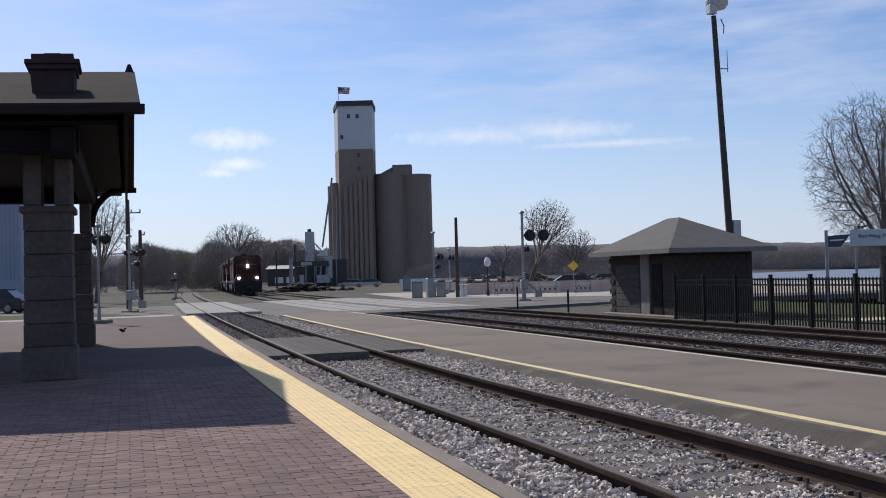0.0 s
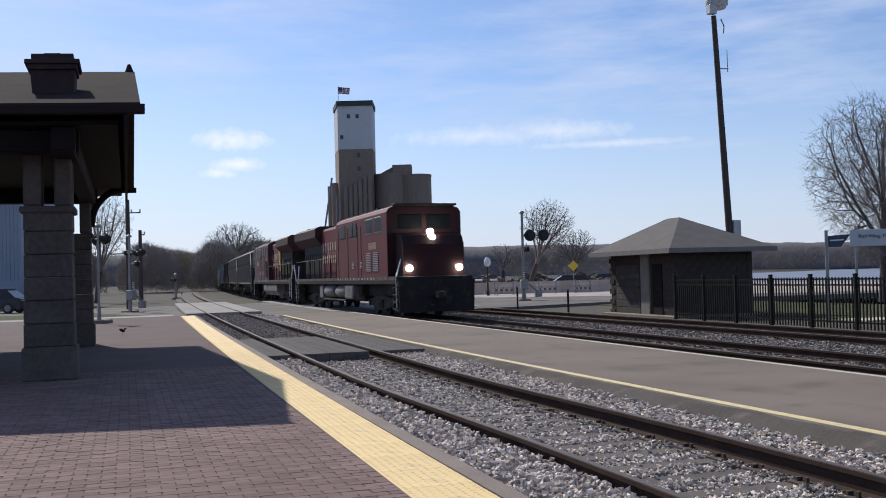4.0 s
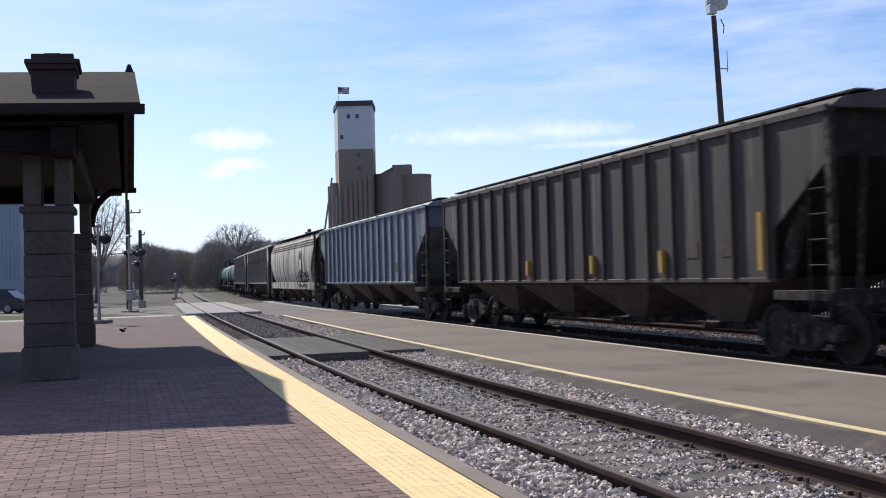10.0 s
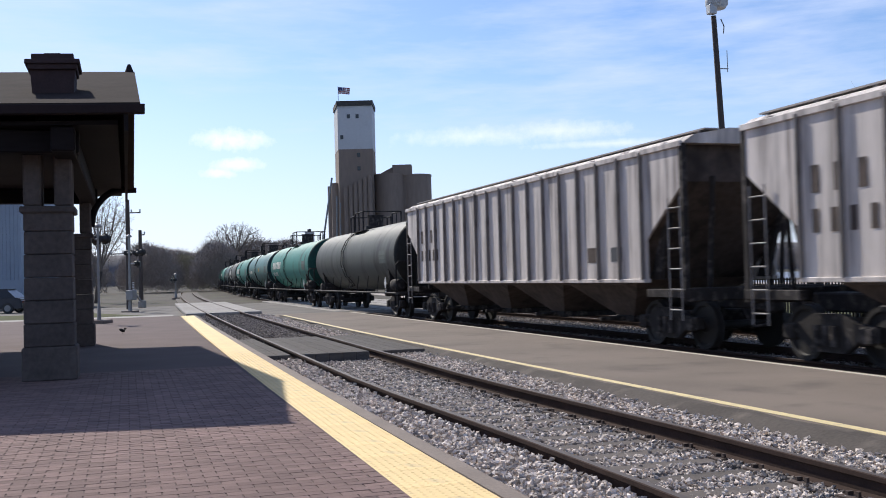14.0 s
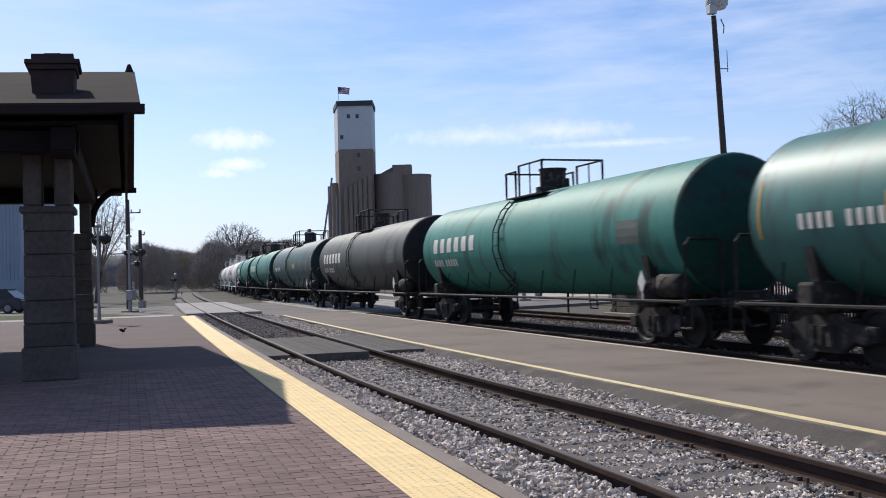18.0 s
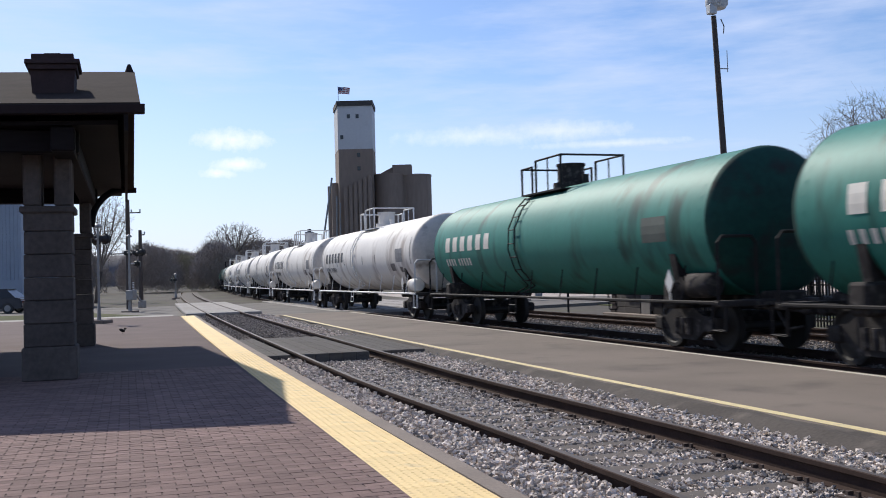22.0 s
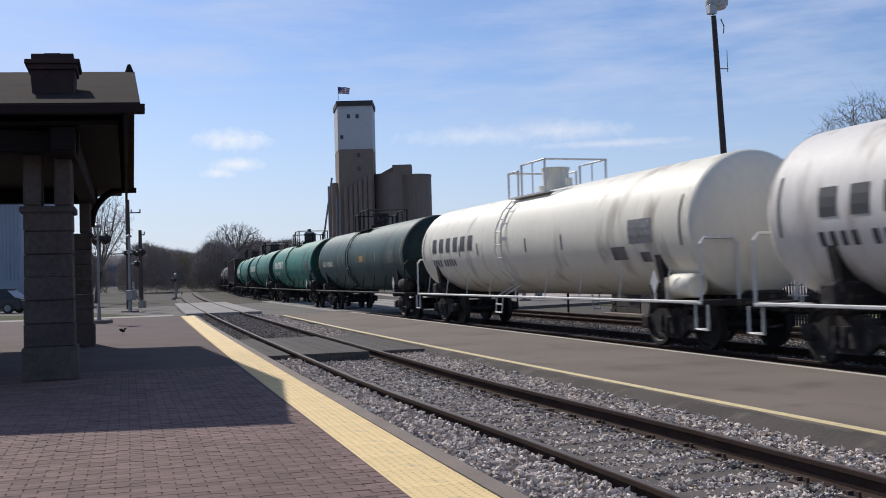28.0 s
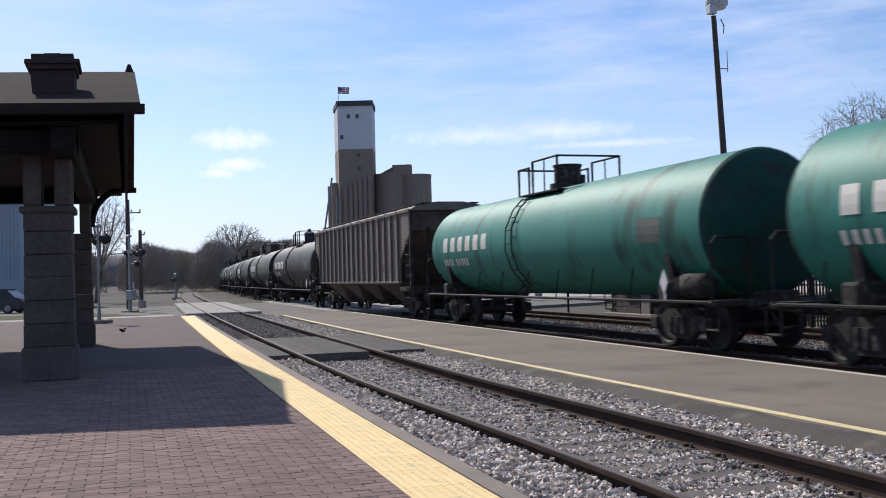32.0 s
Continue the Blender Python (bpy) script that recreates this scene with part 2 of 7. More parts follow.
def ribbon(bm, line, s0, s1, step, section, closed=True):
    """A section of (offset, height) drawn along a line."""
    rows = []
    n = max(1, int(math.ceil((s1 - s0) / step)))
    for i in range(n + 1):
        s = s0 + (s1 - s0) * i / n
        row = []
        for o, z in section:
            x, y, _ = line(s, o)
            row.append(bm.verts.new((x, y, z)))
        rows.append(row)
    m = len(section)
    for a, b in zip(rows, rows[1:]):
        for i in range(m if closed else m - 1):
            bm.faces.new((a[i], a[(i + 1) % m], b[(i + 1) % m], b[i]))
    if closed:
        bm.faces.new(rows[0])
        bm.faces.new(rows[-1][::-1])
    return rows


def left_line(s, off=0.0):
    """Lines of the brick platform, which bend a little with the siding."""
    return off + 0.0002 * s * s, s, 0.0


def straight(s, off=0.0):
    return off, s, 0.0

# ---- ground, water, distance ----
WATER = mat("rippled river water", (0.17, 0.2, 0.26), 0.6, scale=0.15, vary=0.2, bump=0.6, grain=2.0)
HILLWOOD = mat("bare wooded hillside", (0.115, 0.105, 0.108), 0.95, scale=0.02, vary=0.35, bump=0.6, grain=0.35)
WOOD_TWIG = mat("bare grey twigs", (0.17, 0.143, 0.127), 0.9, scale=2, vary=0.3, bump=0.2)
BARK = mat("grey brown bark", (0.065, 0.053, 0.046), 0.9, scale=4, vary=0.3, bump=0.5)


def shore(y):
    """How far to the right the river bank lies."""
    return 37 + 0.25 * max(0.0, y - 40) + 0.0009 * max(0.0, y - 60) ** 2


def make_ground():
    bm = B()
    xs = [-2500, -1200, -600, -300, -150, -80, -40, -20, -6, 2.3, 9.25, 17, 22, 26, 29, 32, 35, 38, 41, 45, 50, 58, 64, 70, 80, 100, 140, 200, 300, 500, 900, 1600, 2500]
    ys = [-2500, -1200, -500, -200, -100, -50, -20, 0, 20, 40, 60, 80, 100, 125, 150, 180, 220, 260, 300, 350, 420, 520, 700, 1000, 1600, 2500, 3500]
    grid = []
    for y in ys:
        row = []
        for x in xs:
            d = x - shore(y)
            z = -0.42 if x < 9.3 and -30 < y < 44 else -0.3
            if d > -8:
                z = -0.3 - 3.2 * min(1.0, (d + 8) / 12.0)
            row.append(bm.verts.new((x, y, z)))
        grid.append(row)
    for a, b in zip(grid, grid[1:]):
        for i in range(len(xs) - 1):
            bm.faces.new((a[i], a[i + 1], b[i + 1], b[i]))
    return tagged(part("ground", bm, DIRT), "dry gravelly ground with sparse spring grass", "ground", kind="structure")


make_ground()
bm = B()
slab(bm, [(26, -400), (1500, -400), (1500, 1500), (26, 1500)], "z", -2.6, -1.7)
tagged(part("water", bm, WATER), "calm blue-grey river beyond the lawn", "river", kind="structure")


def ridge(name, label, depth, a0, a1, tops, seed, material, rough=6.0, thick=120):
    """A far wooded ridge: a long hill with an uneven, twiggy crest. tops: heights along it."""
    rnd = random.Random(seed)
    n = 420
    bm = B()
    rows = []
    for i in range(n + 1):
        f = i / n
        a = a0 + (a1 - a0) * f
        top = float(np.interp(f, np.linspace(0, 1, len(tops)), tops))
        top += noise.noise((a * 0.05, seed, 0)) * rough * 0.6 + rnd.uniform(-0.25, 0.25) * rough * 0.35
        col = []
        for back, up in ((0, -1.0), (6, top * 0.5), (18, top * 0.85), (34, top), (thick, top * 0.9)):
            p = Vector((math.sin(AIM), math.cos(AIM), 0)) * (depth + back + rnd.uniform(-0.6, 0.6)) + Vector((math.cos(AIM), -math.sin(AIM), 0)) * a
            col.append(bm.verts.new((p.x, p.y, up)))
        rows.append(col)
    for p, q in zip(rows, rows[1:]):
        for i in range(4):
            bm.faces.new((p[i], q[i], q[i + 1], p[i + 1]))
    return tagged(part(name, bm, material, smooth=True), label, "hill", kind="structure")


ridge("backdrop", "far wooded river bluff, bare in spring", 760, -420, 520, (22, 24, 24, 24, 24, 23.5, 22.5, 20.5, 19.5, 20, 20), 3, HILLWOOD, 2.2)

# ---- platforms ----
bm = B()
ribbon(bm, left_line, -30, 44, 4, [(-60, -0.4), (-60, -0.001), (1.70, -0.001), (1.70, -0.4)])
brick_platform = tagged(part("pavement", bm, PAVING), "red-brown brick station platform, sunlit and worn", "platform", kind="structure")
bm = B()
ribbon(bm, left_line, -20, 44, 2, [(2.23, -0.4), (2.23, -0.004), (2.38, -0.004), (2.41, -0.05), (2.41, -0.4)])
tagged(part("kerb", bm, KERB), "weathered concrete kerb of the brick platform", "kerb", kind="structure")

# middle platform


bm = B()
rows = []
for i in range(29):
    y = -30 + i * 2.55
    xl = 5.58 + 0.0003 * max(0.0, y - 15) ** 2
    xr = 9.12 - 0.006 * max(0.0, min(y, 40) - 8) if y > -31 else 9.1
    rows.append([bm.verts.new(p) for p in ((xl - 0.3, y, -0.4), (xl - 0.3, y, -0.13), (xl + 0.05, y, 0.0), (xr - 0.03, y, 0.0), (xr, y, -0.03), (xr, y, -0.5))])
for a, b in zip(rows, rows[1:]):
    for i in range(5):
        bm.faces.new((a[i], a[i + 1], b[i + 1], b[i]))
bm.faces.new(rows[0])
bm.faces.new(rows[-1][::-1])
tagged(part("platform", bm, ASPHALT), "worn grey asphalt island platform between the tracks", "platform", kind="structure")


EDGE = mat("dark crumbling asphalt edge", (0.085, 0.072, 0.062), 0.95, scale=1.2, vary=0.35, bump=0.6, grain=30, stain=(0.15, 0.125, 0.105), amount=0.3, spec=0.2)
rnd = random.Random(40)
bm = B()
rows = []
for i in range(75):
    y = 3 + i * 0.5
    xl = 5.58 + 0.0003 * max(0.0, y - 15) ** 2
    xm = min(xl + 0.5, 6.12 - 0.0289 * y + 0.00058 * y * y - 0.14) + rnd.uniform(-0.05, 0.05)
    rows.append([bm.verts.new(q) for q in ((xl - 0.3, y, -0.124), (xl + 0.04, y, 0.005), (xm, y, 0.005), (xm, y, -0.01))])
for a, b in zip(rows, rows[1:]):
    for i in range(3):
        bm.faces.new((a[i], a[i + 1], b[i + 1], b[i]))
tagged(part("platform_edge", bm, EDGE), "dark crumbling asphalt edge of the island platform", "platform edge", kind="structure")


def mid_yellow(s, off=0.0):
    return 6.12 - 0.0289 * s + 0.00058 * s * s + off, s, 0.0


def mid_white(s, off=0.0):
    return 9.02 - 0.006 * max(0.0, min(s, 40) - 8) + off - 0.04, s, 0.0


bm = B()
ribbon(bm, mid_yellow, 2, 40, 1.5, [(-0.06, 0.0), (-0.06, 0.004), (0.06, 0.004), (0.06, 0.0)])
tagged(part("yellow_line", bm, YELLOW), "faded yellow safety line on the asphalt platform", "line", kind="structure")
bm = B()
ribbon(bm, mid_white, 2, 41, 1.5, [(-0.06, 0.0), (-0.06, 0.004), (0.03, 0.004), (0.03, 0.0)])
tagged(part("edge_line", bm, CREAM), "pale cream line along the asphalt platform edge", "line", kind="structure")

# ---- tracks ----
RAIL = [(-0.065, -0.165), (-0.065, -0.15), (-0.012, -0.135), (-0.012, -0.05), (-0.036, -0.038), (-0.036, -0.006), (-0.028, 0), (0.028, 0), (0.036, -0.006), (0.036, -0.038), (0.012, -0.05), (0.012, -0.135), (0.065, -0.15), (0.065, -0.165)]


def rail(line, off, s0, s1, step, top, parent):
    bm = B()
    ribbon(bm, line, s0, s1, step, [(o + off, z + top) for o, z in RAIL])
    ob = part("rail", bm, [RAILSIDE, RAILHEAD], parent)
    for f in ob.data.polygons:
        if f.normal.z > 0.9 and f.center.z > top - 0.01:
            f.material_index = 1
    return ob


def track(name, label, line, s0, s1, top, ties, bed):
    """A track: ballast bed, timber ties, two rails and their spikes."""
    ob = thing(name, label, "railway track", kind="structure")
    bm = B()
    ribbon(bm, line, s0, s1, 3, bed)
    part("ballast_bed", bm, BALLAST, ob)
    for off in (-0.7525, 0.7525):
        rail(line, off, s0, s1, 2.0, top, ob)
    tb = B()
    box(tb, -1.28, 1.28, -0.115, 0.115, -0.19, 0, 0.012)
    tie_mesh = mesh("tie", tb, TIE)
    pb = B()
    for side in (-0.7525, 0.7525):
        box(pb, side - 0.17, side + 0.17, -0.09, 0.09, 0, 0.014)
        for d in (-0.09, 0.09):
            box(pb, side + d - 0.012, side + d + 0.012, -0.06, -0.03, 0, 0.05)
            box(pb, side + d - 0.025, side + d + 0.025, 0.03, 0.06, 0, 0.04)
    plate_mesh = mesh("tie_plate", pb, SPIKE)
    rnd = random.Random(len(name))
    s, e, step = ties
    far = B()
    while s < e:
        x, y, h = line(s, rnd.uniform(-0.03, 0.03))
        m = pose(x, y, top - 0.166, 0, 0, -math.degrees(h) + rnd.uniform(-0.8, 0.8))
        if s < 46:
            t = part("tie", tie_mesh, None, ob)
            t.matrix_basis = m
            p = part("tie_plate", plate_mesh, None, ob)
            p.matrix_basis = m
        else:
            vs = bmesh.ops.create_cube(far, size=1.0, matrix=m @ Matrix.Translation((0, 0, -0.08)) @ Matrix.Diagonal((2.56, 0.23, 0.16, 1)))
        s += step
    part("far_ties", far, TIE, ob)
    return ob


def far_at(s, off=0.0):
    return main_at(s, off + 4.3)


siding = track("siding_track", "old siding with rusty rails in pale limestone ballast", siding_at, -12, 160, 0.0, (2.0, 45, 0.53),
               [(-1.3, -0.45), (-1.3, -0.19), (-0.9, -0.185), (0.9, -0.185), (1.5, -0.17), (1.5, -0.45)])
main = track("main_track", "main line with dark rails on grey ballast", main_at, -120, 700, RAIL_Z, (6.0, 160, 0.53),
             [(-2.0, -0.62), (-1.9, -0.36), (-1.4, -0.335), (1.4, -0.335), (2.1, -0.36), (2.1, -0.62)])
second = track("second_track", "second main track beside a fence, grey ballast", far_at, -120, 500, RAIL_Z, (8.0, 120, 0.53),
               [(-2.2, -0.62), (-2.2, -0.36), (-1.4, -0.335), (1.4, -0.335), (2.0, -0.32), (2.6, -0.6)])

# ---- road crossing ----
bm = B()
slab(bm, [(-90, 56), (-2, 55.5), (2.2, 46.5), (9.5, 43.5), (16, 44), (24, 47), (120, 40), (120, 66), (24, 70), (9, 70), (-90, 68)], "z", -0.42, -0.155)
road = tagged(part("road", bm, ROADTOP), "pale worn street crossing the tracks", "road", kind="structure")
bm = B()
slab(bm, [(-90, 44.6), (1.9, 44.1), (1.9, 46.4), (-90, 47.2)], "z", -0.42, -0.02)
tagged(part("sidewalk", bm, PANEL), "pale concrete sidewalk beyond the brick platform", "sidewalk", kind="structure")
bm = B()
slab(bm, [(-90, 47.2), (1.2, 46.4), (-1.8, 55.4), (-90, 55.9)], "z", -0.42, -0.06)
tagged(part("verge", bm, GRASS), "worn spring grass verge between sidewalk and street", "verge", kind="structure")
WORKS = mat("dusty pale works pavement", (0.4, 0.345, 0.305), 0.92, scale=0.3, vary=0.25, bump=0.2, grain=9, stain=(0.26, 0.215, 0.185), amount=0.35, spec=0.15)
bm = B()
slab(bm, [(20.3, 66.0), (20.3, 69.4), (24, 69.6), (70, 67.2), (70, 47.0), (38, 50.5)], "z", -0.42, -0.15)
tagged(part("works_pavement", bm, WORKS), "dusty pale pavement of the street works", "pavement", kind="structure")
bm = B()
slab(bm, [(20.3, 70.3), (24, 70.2), (70, 67.8), (70, 98), (24, 104)], "z", -0.42, -0.29)
tagged(part("works_yard", bm, WORKS), "dusty pale yard of the street works", "pavement", kind="structure")
pm = B()
box(pm, -0.5, 0.5, -1.2, 1.2, -0.12, 0, 0.02)
panel_mesh = mesh("panel", pm, PANEL)


def crossing(name, label, line, s0, s1, top, offs):
    ob = thing(name, label, "level crossing", kind="structure")
    s = s0 + 1.2
    while s < s1:
        for o, w in offs:
            x, y, h = line(s, o)
            q = part("panel", panel_mesh, None, ob)
            q.matrix_basis = pose(x, y, top, 0, 0, -math.degrees(h)) @ Matrix.Diagonal((w, 0.985, 1, 1))
        s += 2.42
    return ob


crossing("crossing_siding", "pale concrete crossing panels on the siding", siding_at, 46.5, 71, 0.0, ((-1.25, 0.85), (0, 1.36), (1.25, 0.85)))
crossing("crossing_main", "pale concrete crossing panels on the main track", main_at, 47, 77, RAIL_Z + 0.002, ((-1.25, 0.85), (0, 1.36), (1.25, 0.85)))
crossing("crossing_second", "pale concrete crossing panels on the second track", far_at, 48, 77, RAIL_Z + 0.002, ((-1.25, 0.85), (0, 1.36), (1.25, 0.85)))

# timber foot crossing over the siding
foot = thing("foot_crossing", "grey weathered timber foot crossing over the siding", "foot crossing", kind="structure")
for x0, x1 in ((2.42, 2.90), (3.10, 4.40), (4.60, 5.5)):
    n = max(2, round((x1 - x0) / 0.24))
    for i in range(n):
        bm = B()
        w = (x1 - x0) / n
        box(bm, x0 + i * w + 0.003, x0 + (i + 1) * w - 0.003, 18.9, 24.6, -0.17, -0.005, 0.006)
        part("plank", bm, TIMBER, foot)

# ---- depot canopy ----
DEPOT_STONE = mat("dark rock-faced stone", (0.1, 0.082, 0.074), 0.95, scale=1.5, vary=0.3, bump=0.8, grain=14, each=0.2, spec=0.2)
DEPOT_WOOD = mat("dark brown painted timber", (0.013, 0.0105, 0.0115), 0.8, scale=3, vary=0.3, bump=0.2, stretch=(1, 1, 5), spec=0.15)
ROOF = mat("grey brown shingle", (0.042, 0.033, 0.03), 1.0, scale=2.0, vary=0.25, bump=0.4, grain=18, each=0.12, spec=0.04)
ROOFEDGE = mat("dark maroon trim paint", (0.022, 0.014, 0.014), 0.8, scale=3, vary=0.2, bump=0.1, spec=0.2)
CHIMNEY = mat("dark red chimney brick", (0.04, 0.022, 0.022), 0.9, scale=4, vary=0.3, bump=0.4, grain=30, each=0.2)
depot = thing("depot", "dark stone and timber station canopy with a shingled gable roof", "station building")
EAVE_Z, RIDGE_Z, Y0, Y1, XR, XL = 3.80, 5.5, 14.5, 27.2, 0.22, -14.0
YM = (Y0 + Y1) / 2
SKEW = 0.2


def roof_plane(y0, z0, y1, z1, name):
    bm = B()
    n = Vector((0, z0 - z1, y1 - y0)).normalized() * 0.1
    if n.z < 0:
        n = -n
    slab(bm, [(y0, z0), (y1, z1), (y1 + n.y, z1 + n.z), (y0 + n.y, z0 + n.z)], "x", XL, XR)
    return part(name, bm, ROOF, depot)


roof_plane(Y0, EAVE_Z, YM, RIDGE_Z, "roof")
roof_plane(YM, RIDGE_Z, Y1, EAVE_Z, "roof")
bm = B()
box(bm, XL, XR + 0.06, Y0 - 0.08, Y0 + 0.06, EAVE_Z - 0.06, EAVE_Z + 0.07, 0.01)
part("gutter", bm, ROOFEDGE, depot)
bm = B()
box(bm, XL, XR + 0.06, Y1 - 0.06, Y1 + 0.08, EAVE_Z - 0.06, EAVE_Z + 0.07, 0.01)
part("gutter", bm, ROOFEDGE, depot)
bm = B()
slab(bm, [(Y0, EAVE_Z - 0.06), (YM, RIDGE_Z - 0.06), (Y1, EAVE_Z - 0.06), (Y1, EAVE_Z - 0.3), (YM, EAVE_Z - 0.06), (Y0, EAVE_Z - 0.3)], "x", XR - 0.22, XR - 0.16)
part("gable", bm, DEPOT_WOOD, depot)
bm = B()
box(bm, XL, XR - 0.3, Y0 + 0.3, Y1 - 0.3, EAVE_Z - 0.16, EAVE_Z - 0.1)
part("soffit", bm, DEPOT_WOOD, depot)
for y in (Y0 + 0.9, Y1 - 2.3):
    bm = B()
    box(bm, XL, -0.62, y, y + 0.34, EAVE_Z - 0.5, EAVE_Z - 0.17, 0.02)
    part("beam", bm, DEPOT_WOOD, depot)
bm = B()
box(bm, -0.98, -0.66, Y0 + 0.5, Y1 - 0.8, EAVE_Z - 0.52, EAVE_Z - 0.18, 0.02)
part("beam", bm, DEPOT_WOOD, depot)


def column(x0, x1, y0, y1, top):
    bm = B()
    box(bm, x0 - 0.025, x1 + 0.025, y0 - 0.025, y1 + 0.025, 0.0, 0.5, 0.02)
    col = part("column", bm, DEPOT_STONE, depot, "rock-faced stone column in courses")
    z, k = 0.5, 0
    rnd = random.Random(int(y0 * 10))
    while z < top - 0.25:
        hgt = 0.342
        bm = B()
        t = 0.02 * (z / top)
        box(bm, x0 + t + rnd.uniform(0, 0.018), x1 - t - rnd.uniform(0, 0.018), y0 + t, y1 - t, z + 0.004, min(z + hgt, top) - 0.004, 0.012)
        part("stone", bm, DEPOT_STONE, col)
        z += hgt
    bm = B()
    box(bm, x0 - 0.03, x1 + 0.03, y0 - 0.03, y1 + 0.03, top - 0.1, top, 0.02)
    part("cap", bm, DEPOT_STONE, col)
    return col


for y in (16.0, 24.6):
    for x in (-1.46, -9.0):
        column(x, x + 0.72, y, y + 0.72, 2.58)
        for dx, dy in ((0.02, 0.03), (0.45, 0.03), (0.02, 0.44), (0.45, 0.44)):
            bm = B()
            box(bm, x + dx, x + dx + 0.25, y + dy, y + dy + 0.25, 2.58, EAVE_Z - 0.3, 0.03)
            p = part("post", bm, DEPOT_STONE, depot, "short stone post on a column")
            bm = B()
            box(bm, x + dx - 0.02, x + dx + 0.27, y + dy - 0.02, y + dy + 0.27, EAVE_Z - 0.3, EAVE_Z - 0.17, 0.02)
            part("capital", bm, DEPOT_STONE, p)
        if y < 20:
            continue
        bm = B()
        pts = [(x + 0.7 + 0.75 * (1 - math.cos(t * math.pi / 20)), y + 0.36, 2.75 + 0.88 * math.sin(t * math.pi / 20)) for t in range(11)]
        pipe(bm, pts, 0.075, 8)
        part("brace", bm, DEPOT_WOOD, depot)
bm = B()
slab(bm, [(-1.27, 3.9), (-0.74, 3.9), (-0.69, 4.66), (-1.34, 4.66)], "y", 16.0, 16.7)
box(bm, -1.37, -0.66, 15.94, 16.76, 4.66, 4.74, 0.01)
box(bm, -1.41, -0.62, 15.9, 16.8, 4.74, 4.81, 0.01)
box(bm, -1.32, -0.71, 16.0, 16.7, 4.81, 4.91, 0.01)
box(bm, -1.15, -0.9, 16.2, 16.5, 4.91, 4.96, 0.01)
part("chimney", bm, CHIMNEY, depot, "dark red brick chimney with a stepped cap")
bm = B()
rod(bm, (XR - 0.1, YM, RIDGE_Z), (XR - 0.1, YM, RIDGE_Z + 0.24), 0.12, 0.03)
part("finial", bm, ROOFEDGE, depot)
# the front and back of the roof stand a little askew to the track
for ob in depot.children:
    if ob.name.split(".")[0] in ("roof", "gutter", "soffit", "chimney"):
        for v in ob.data.vertices:
            v.co.y += SKEW * (XR - v.co.x)
# ---- shed ----
SHED_BRICK = mat("dark brown split-face block", (0.06, 0.048, 0.044), 0.95, scale=3, vary=0.3, bump=0.6, grain=20, each=0.08, spec=0.15)
SHED_ROOF = mat("grey asphalt shingle", (0.105, 0.096, 0.09), 0.95, scale=2.0, vary=0.2, bump=0.4, grain=20)
shed = thing("shed", "small dark block shed with a grey hipped shingle roof", "shed")
sx0, sx1, sy0, sy1, so, se, sr = 18.35, 21.4, 31.3, 36.4, 0.62, 2.12, 3.36
for a in ((sx0 + 0.03, sx0 + 0.2, sy0, sy1), (sx1 - 0.2, sx1, sy0, sy1), (sx0 + 0.2, sx1 - 0.2, sy0 + 0.03, sy0 + 0.2), (sx0 + 0.2, sx1 - 0.2, sy1 - 0.2, sy1)):
    bm = B()
    box(bm, *a, -0.3, se)
    part("wall", bm, SHED_BRICK, shed)
bl = B()
box(bl, -0.015, 0.015, -0.196, 0.196, -0.096, 0.096, 0.006)
block_mesh = mesh("block", bl, SHED_BRICK)
for row in range(12):
    z = -0.2 + row * 0.2
    y = sy0 + 0.2 + (0.2 if row % 2 else 0.0)
    while y < sy1 - 0.1:
        if not ((32.2 < y < 33.2 or 33.75 < y < 36.1) and z < 1.72):
            q = part("block", block_mesh, None, shed)
            q.matrix_basis = pose(sx0 + 0.018, y, z)
        y += 0.4
    x = sx0 + 0.2 + (0.2 if row % 2 else 0.0)
    while x < sx1 - 0.1:
        q = part("block", block_mesh, None, shed)
        q.matrix_basis = pose(x, sy0 + 0.018, z, 0, 0, 90)
        x += 0.4
SHED_PANEL = mat("dusty brown shutter paint", (0.05, 0.041, 0.037), 0.85, scale=1.5, vary=0.3, bump=0.1, stain=(0.09, 0.078, 0.07), amount=0.3)
SHED_TRIM = mat("tan grey trim", (0.19, 0.17, 0.155), 0.8, scale=3, vary=0.2, bump=0.1)
for y0, y1, z1, tone, nm in ((31.95 + 0.42, 33.05, 1.62, DEPOT_WOOD, "door"), (33.95, 35.9, 1.62, SHED_PANEL, "shutter_door")):
    bm = B()
    box(bm, sx0 - 0.005, sx0 + 0.035, y0, y1, -0.28, z1, 0.01)
    d = part(nm, bm, tone, shed, "dark brown shed door" if nm == "door" else "wide dark shutter door, dusty below")
    bm = B()
    rod(bm, (sx0 - 0.07, y0 + 0.12, 0.75), (sx0 - 0.005, y0 + 0.12, 0.75), 0.03, seg=8)
    part("door_handle", bm, SPIKE, d)
    for k in range(7) if nm == "shutter_door" else ():
        bm = B()
        box(bm, sx0 - 0.02, sx0 - 0.004, y0 + 0.04, y1 - 0.04, -0.24 + k * 0.26, -0.24 + k * 0.26 + 0.23, 0.006)
        part("slat", bm, tone, d)
bm = B()
box(bm, sx0 - 0.06, sx0 + 0.02, 33.2, 33.85, -0.3, se - 0.14, 0.01)
part("pilaster", bm, SHED_TRIM, shed)
bm = B()
box(bm, sx0 - 0.35, sx1 + 0.2, sy0 - 0.3, sy1 + 0.1, -0.4, -0.22, 0.02)
part("plinth", bm, KERB, shed, "stained concrete base slab")
bm = B()
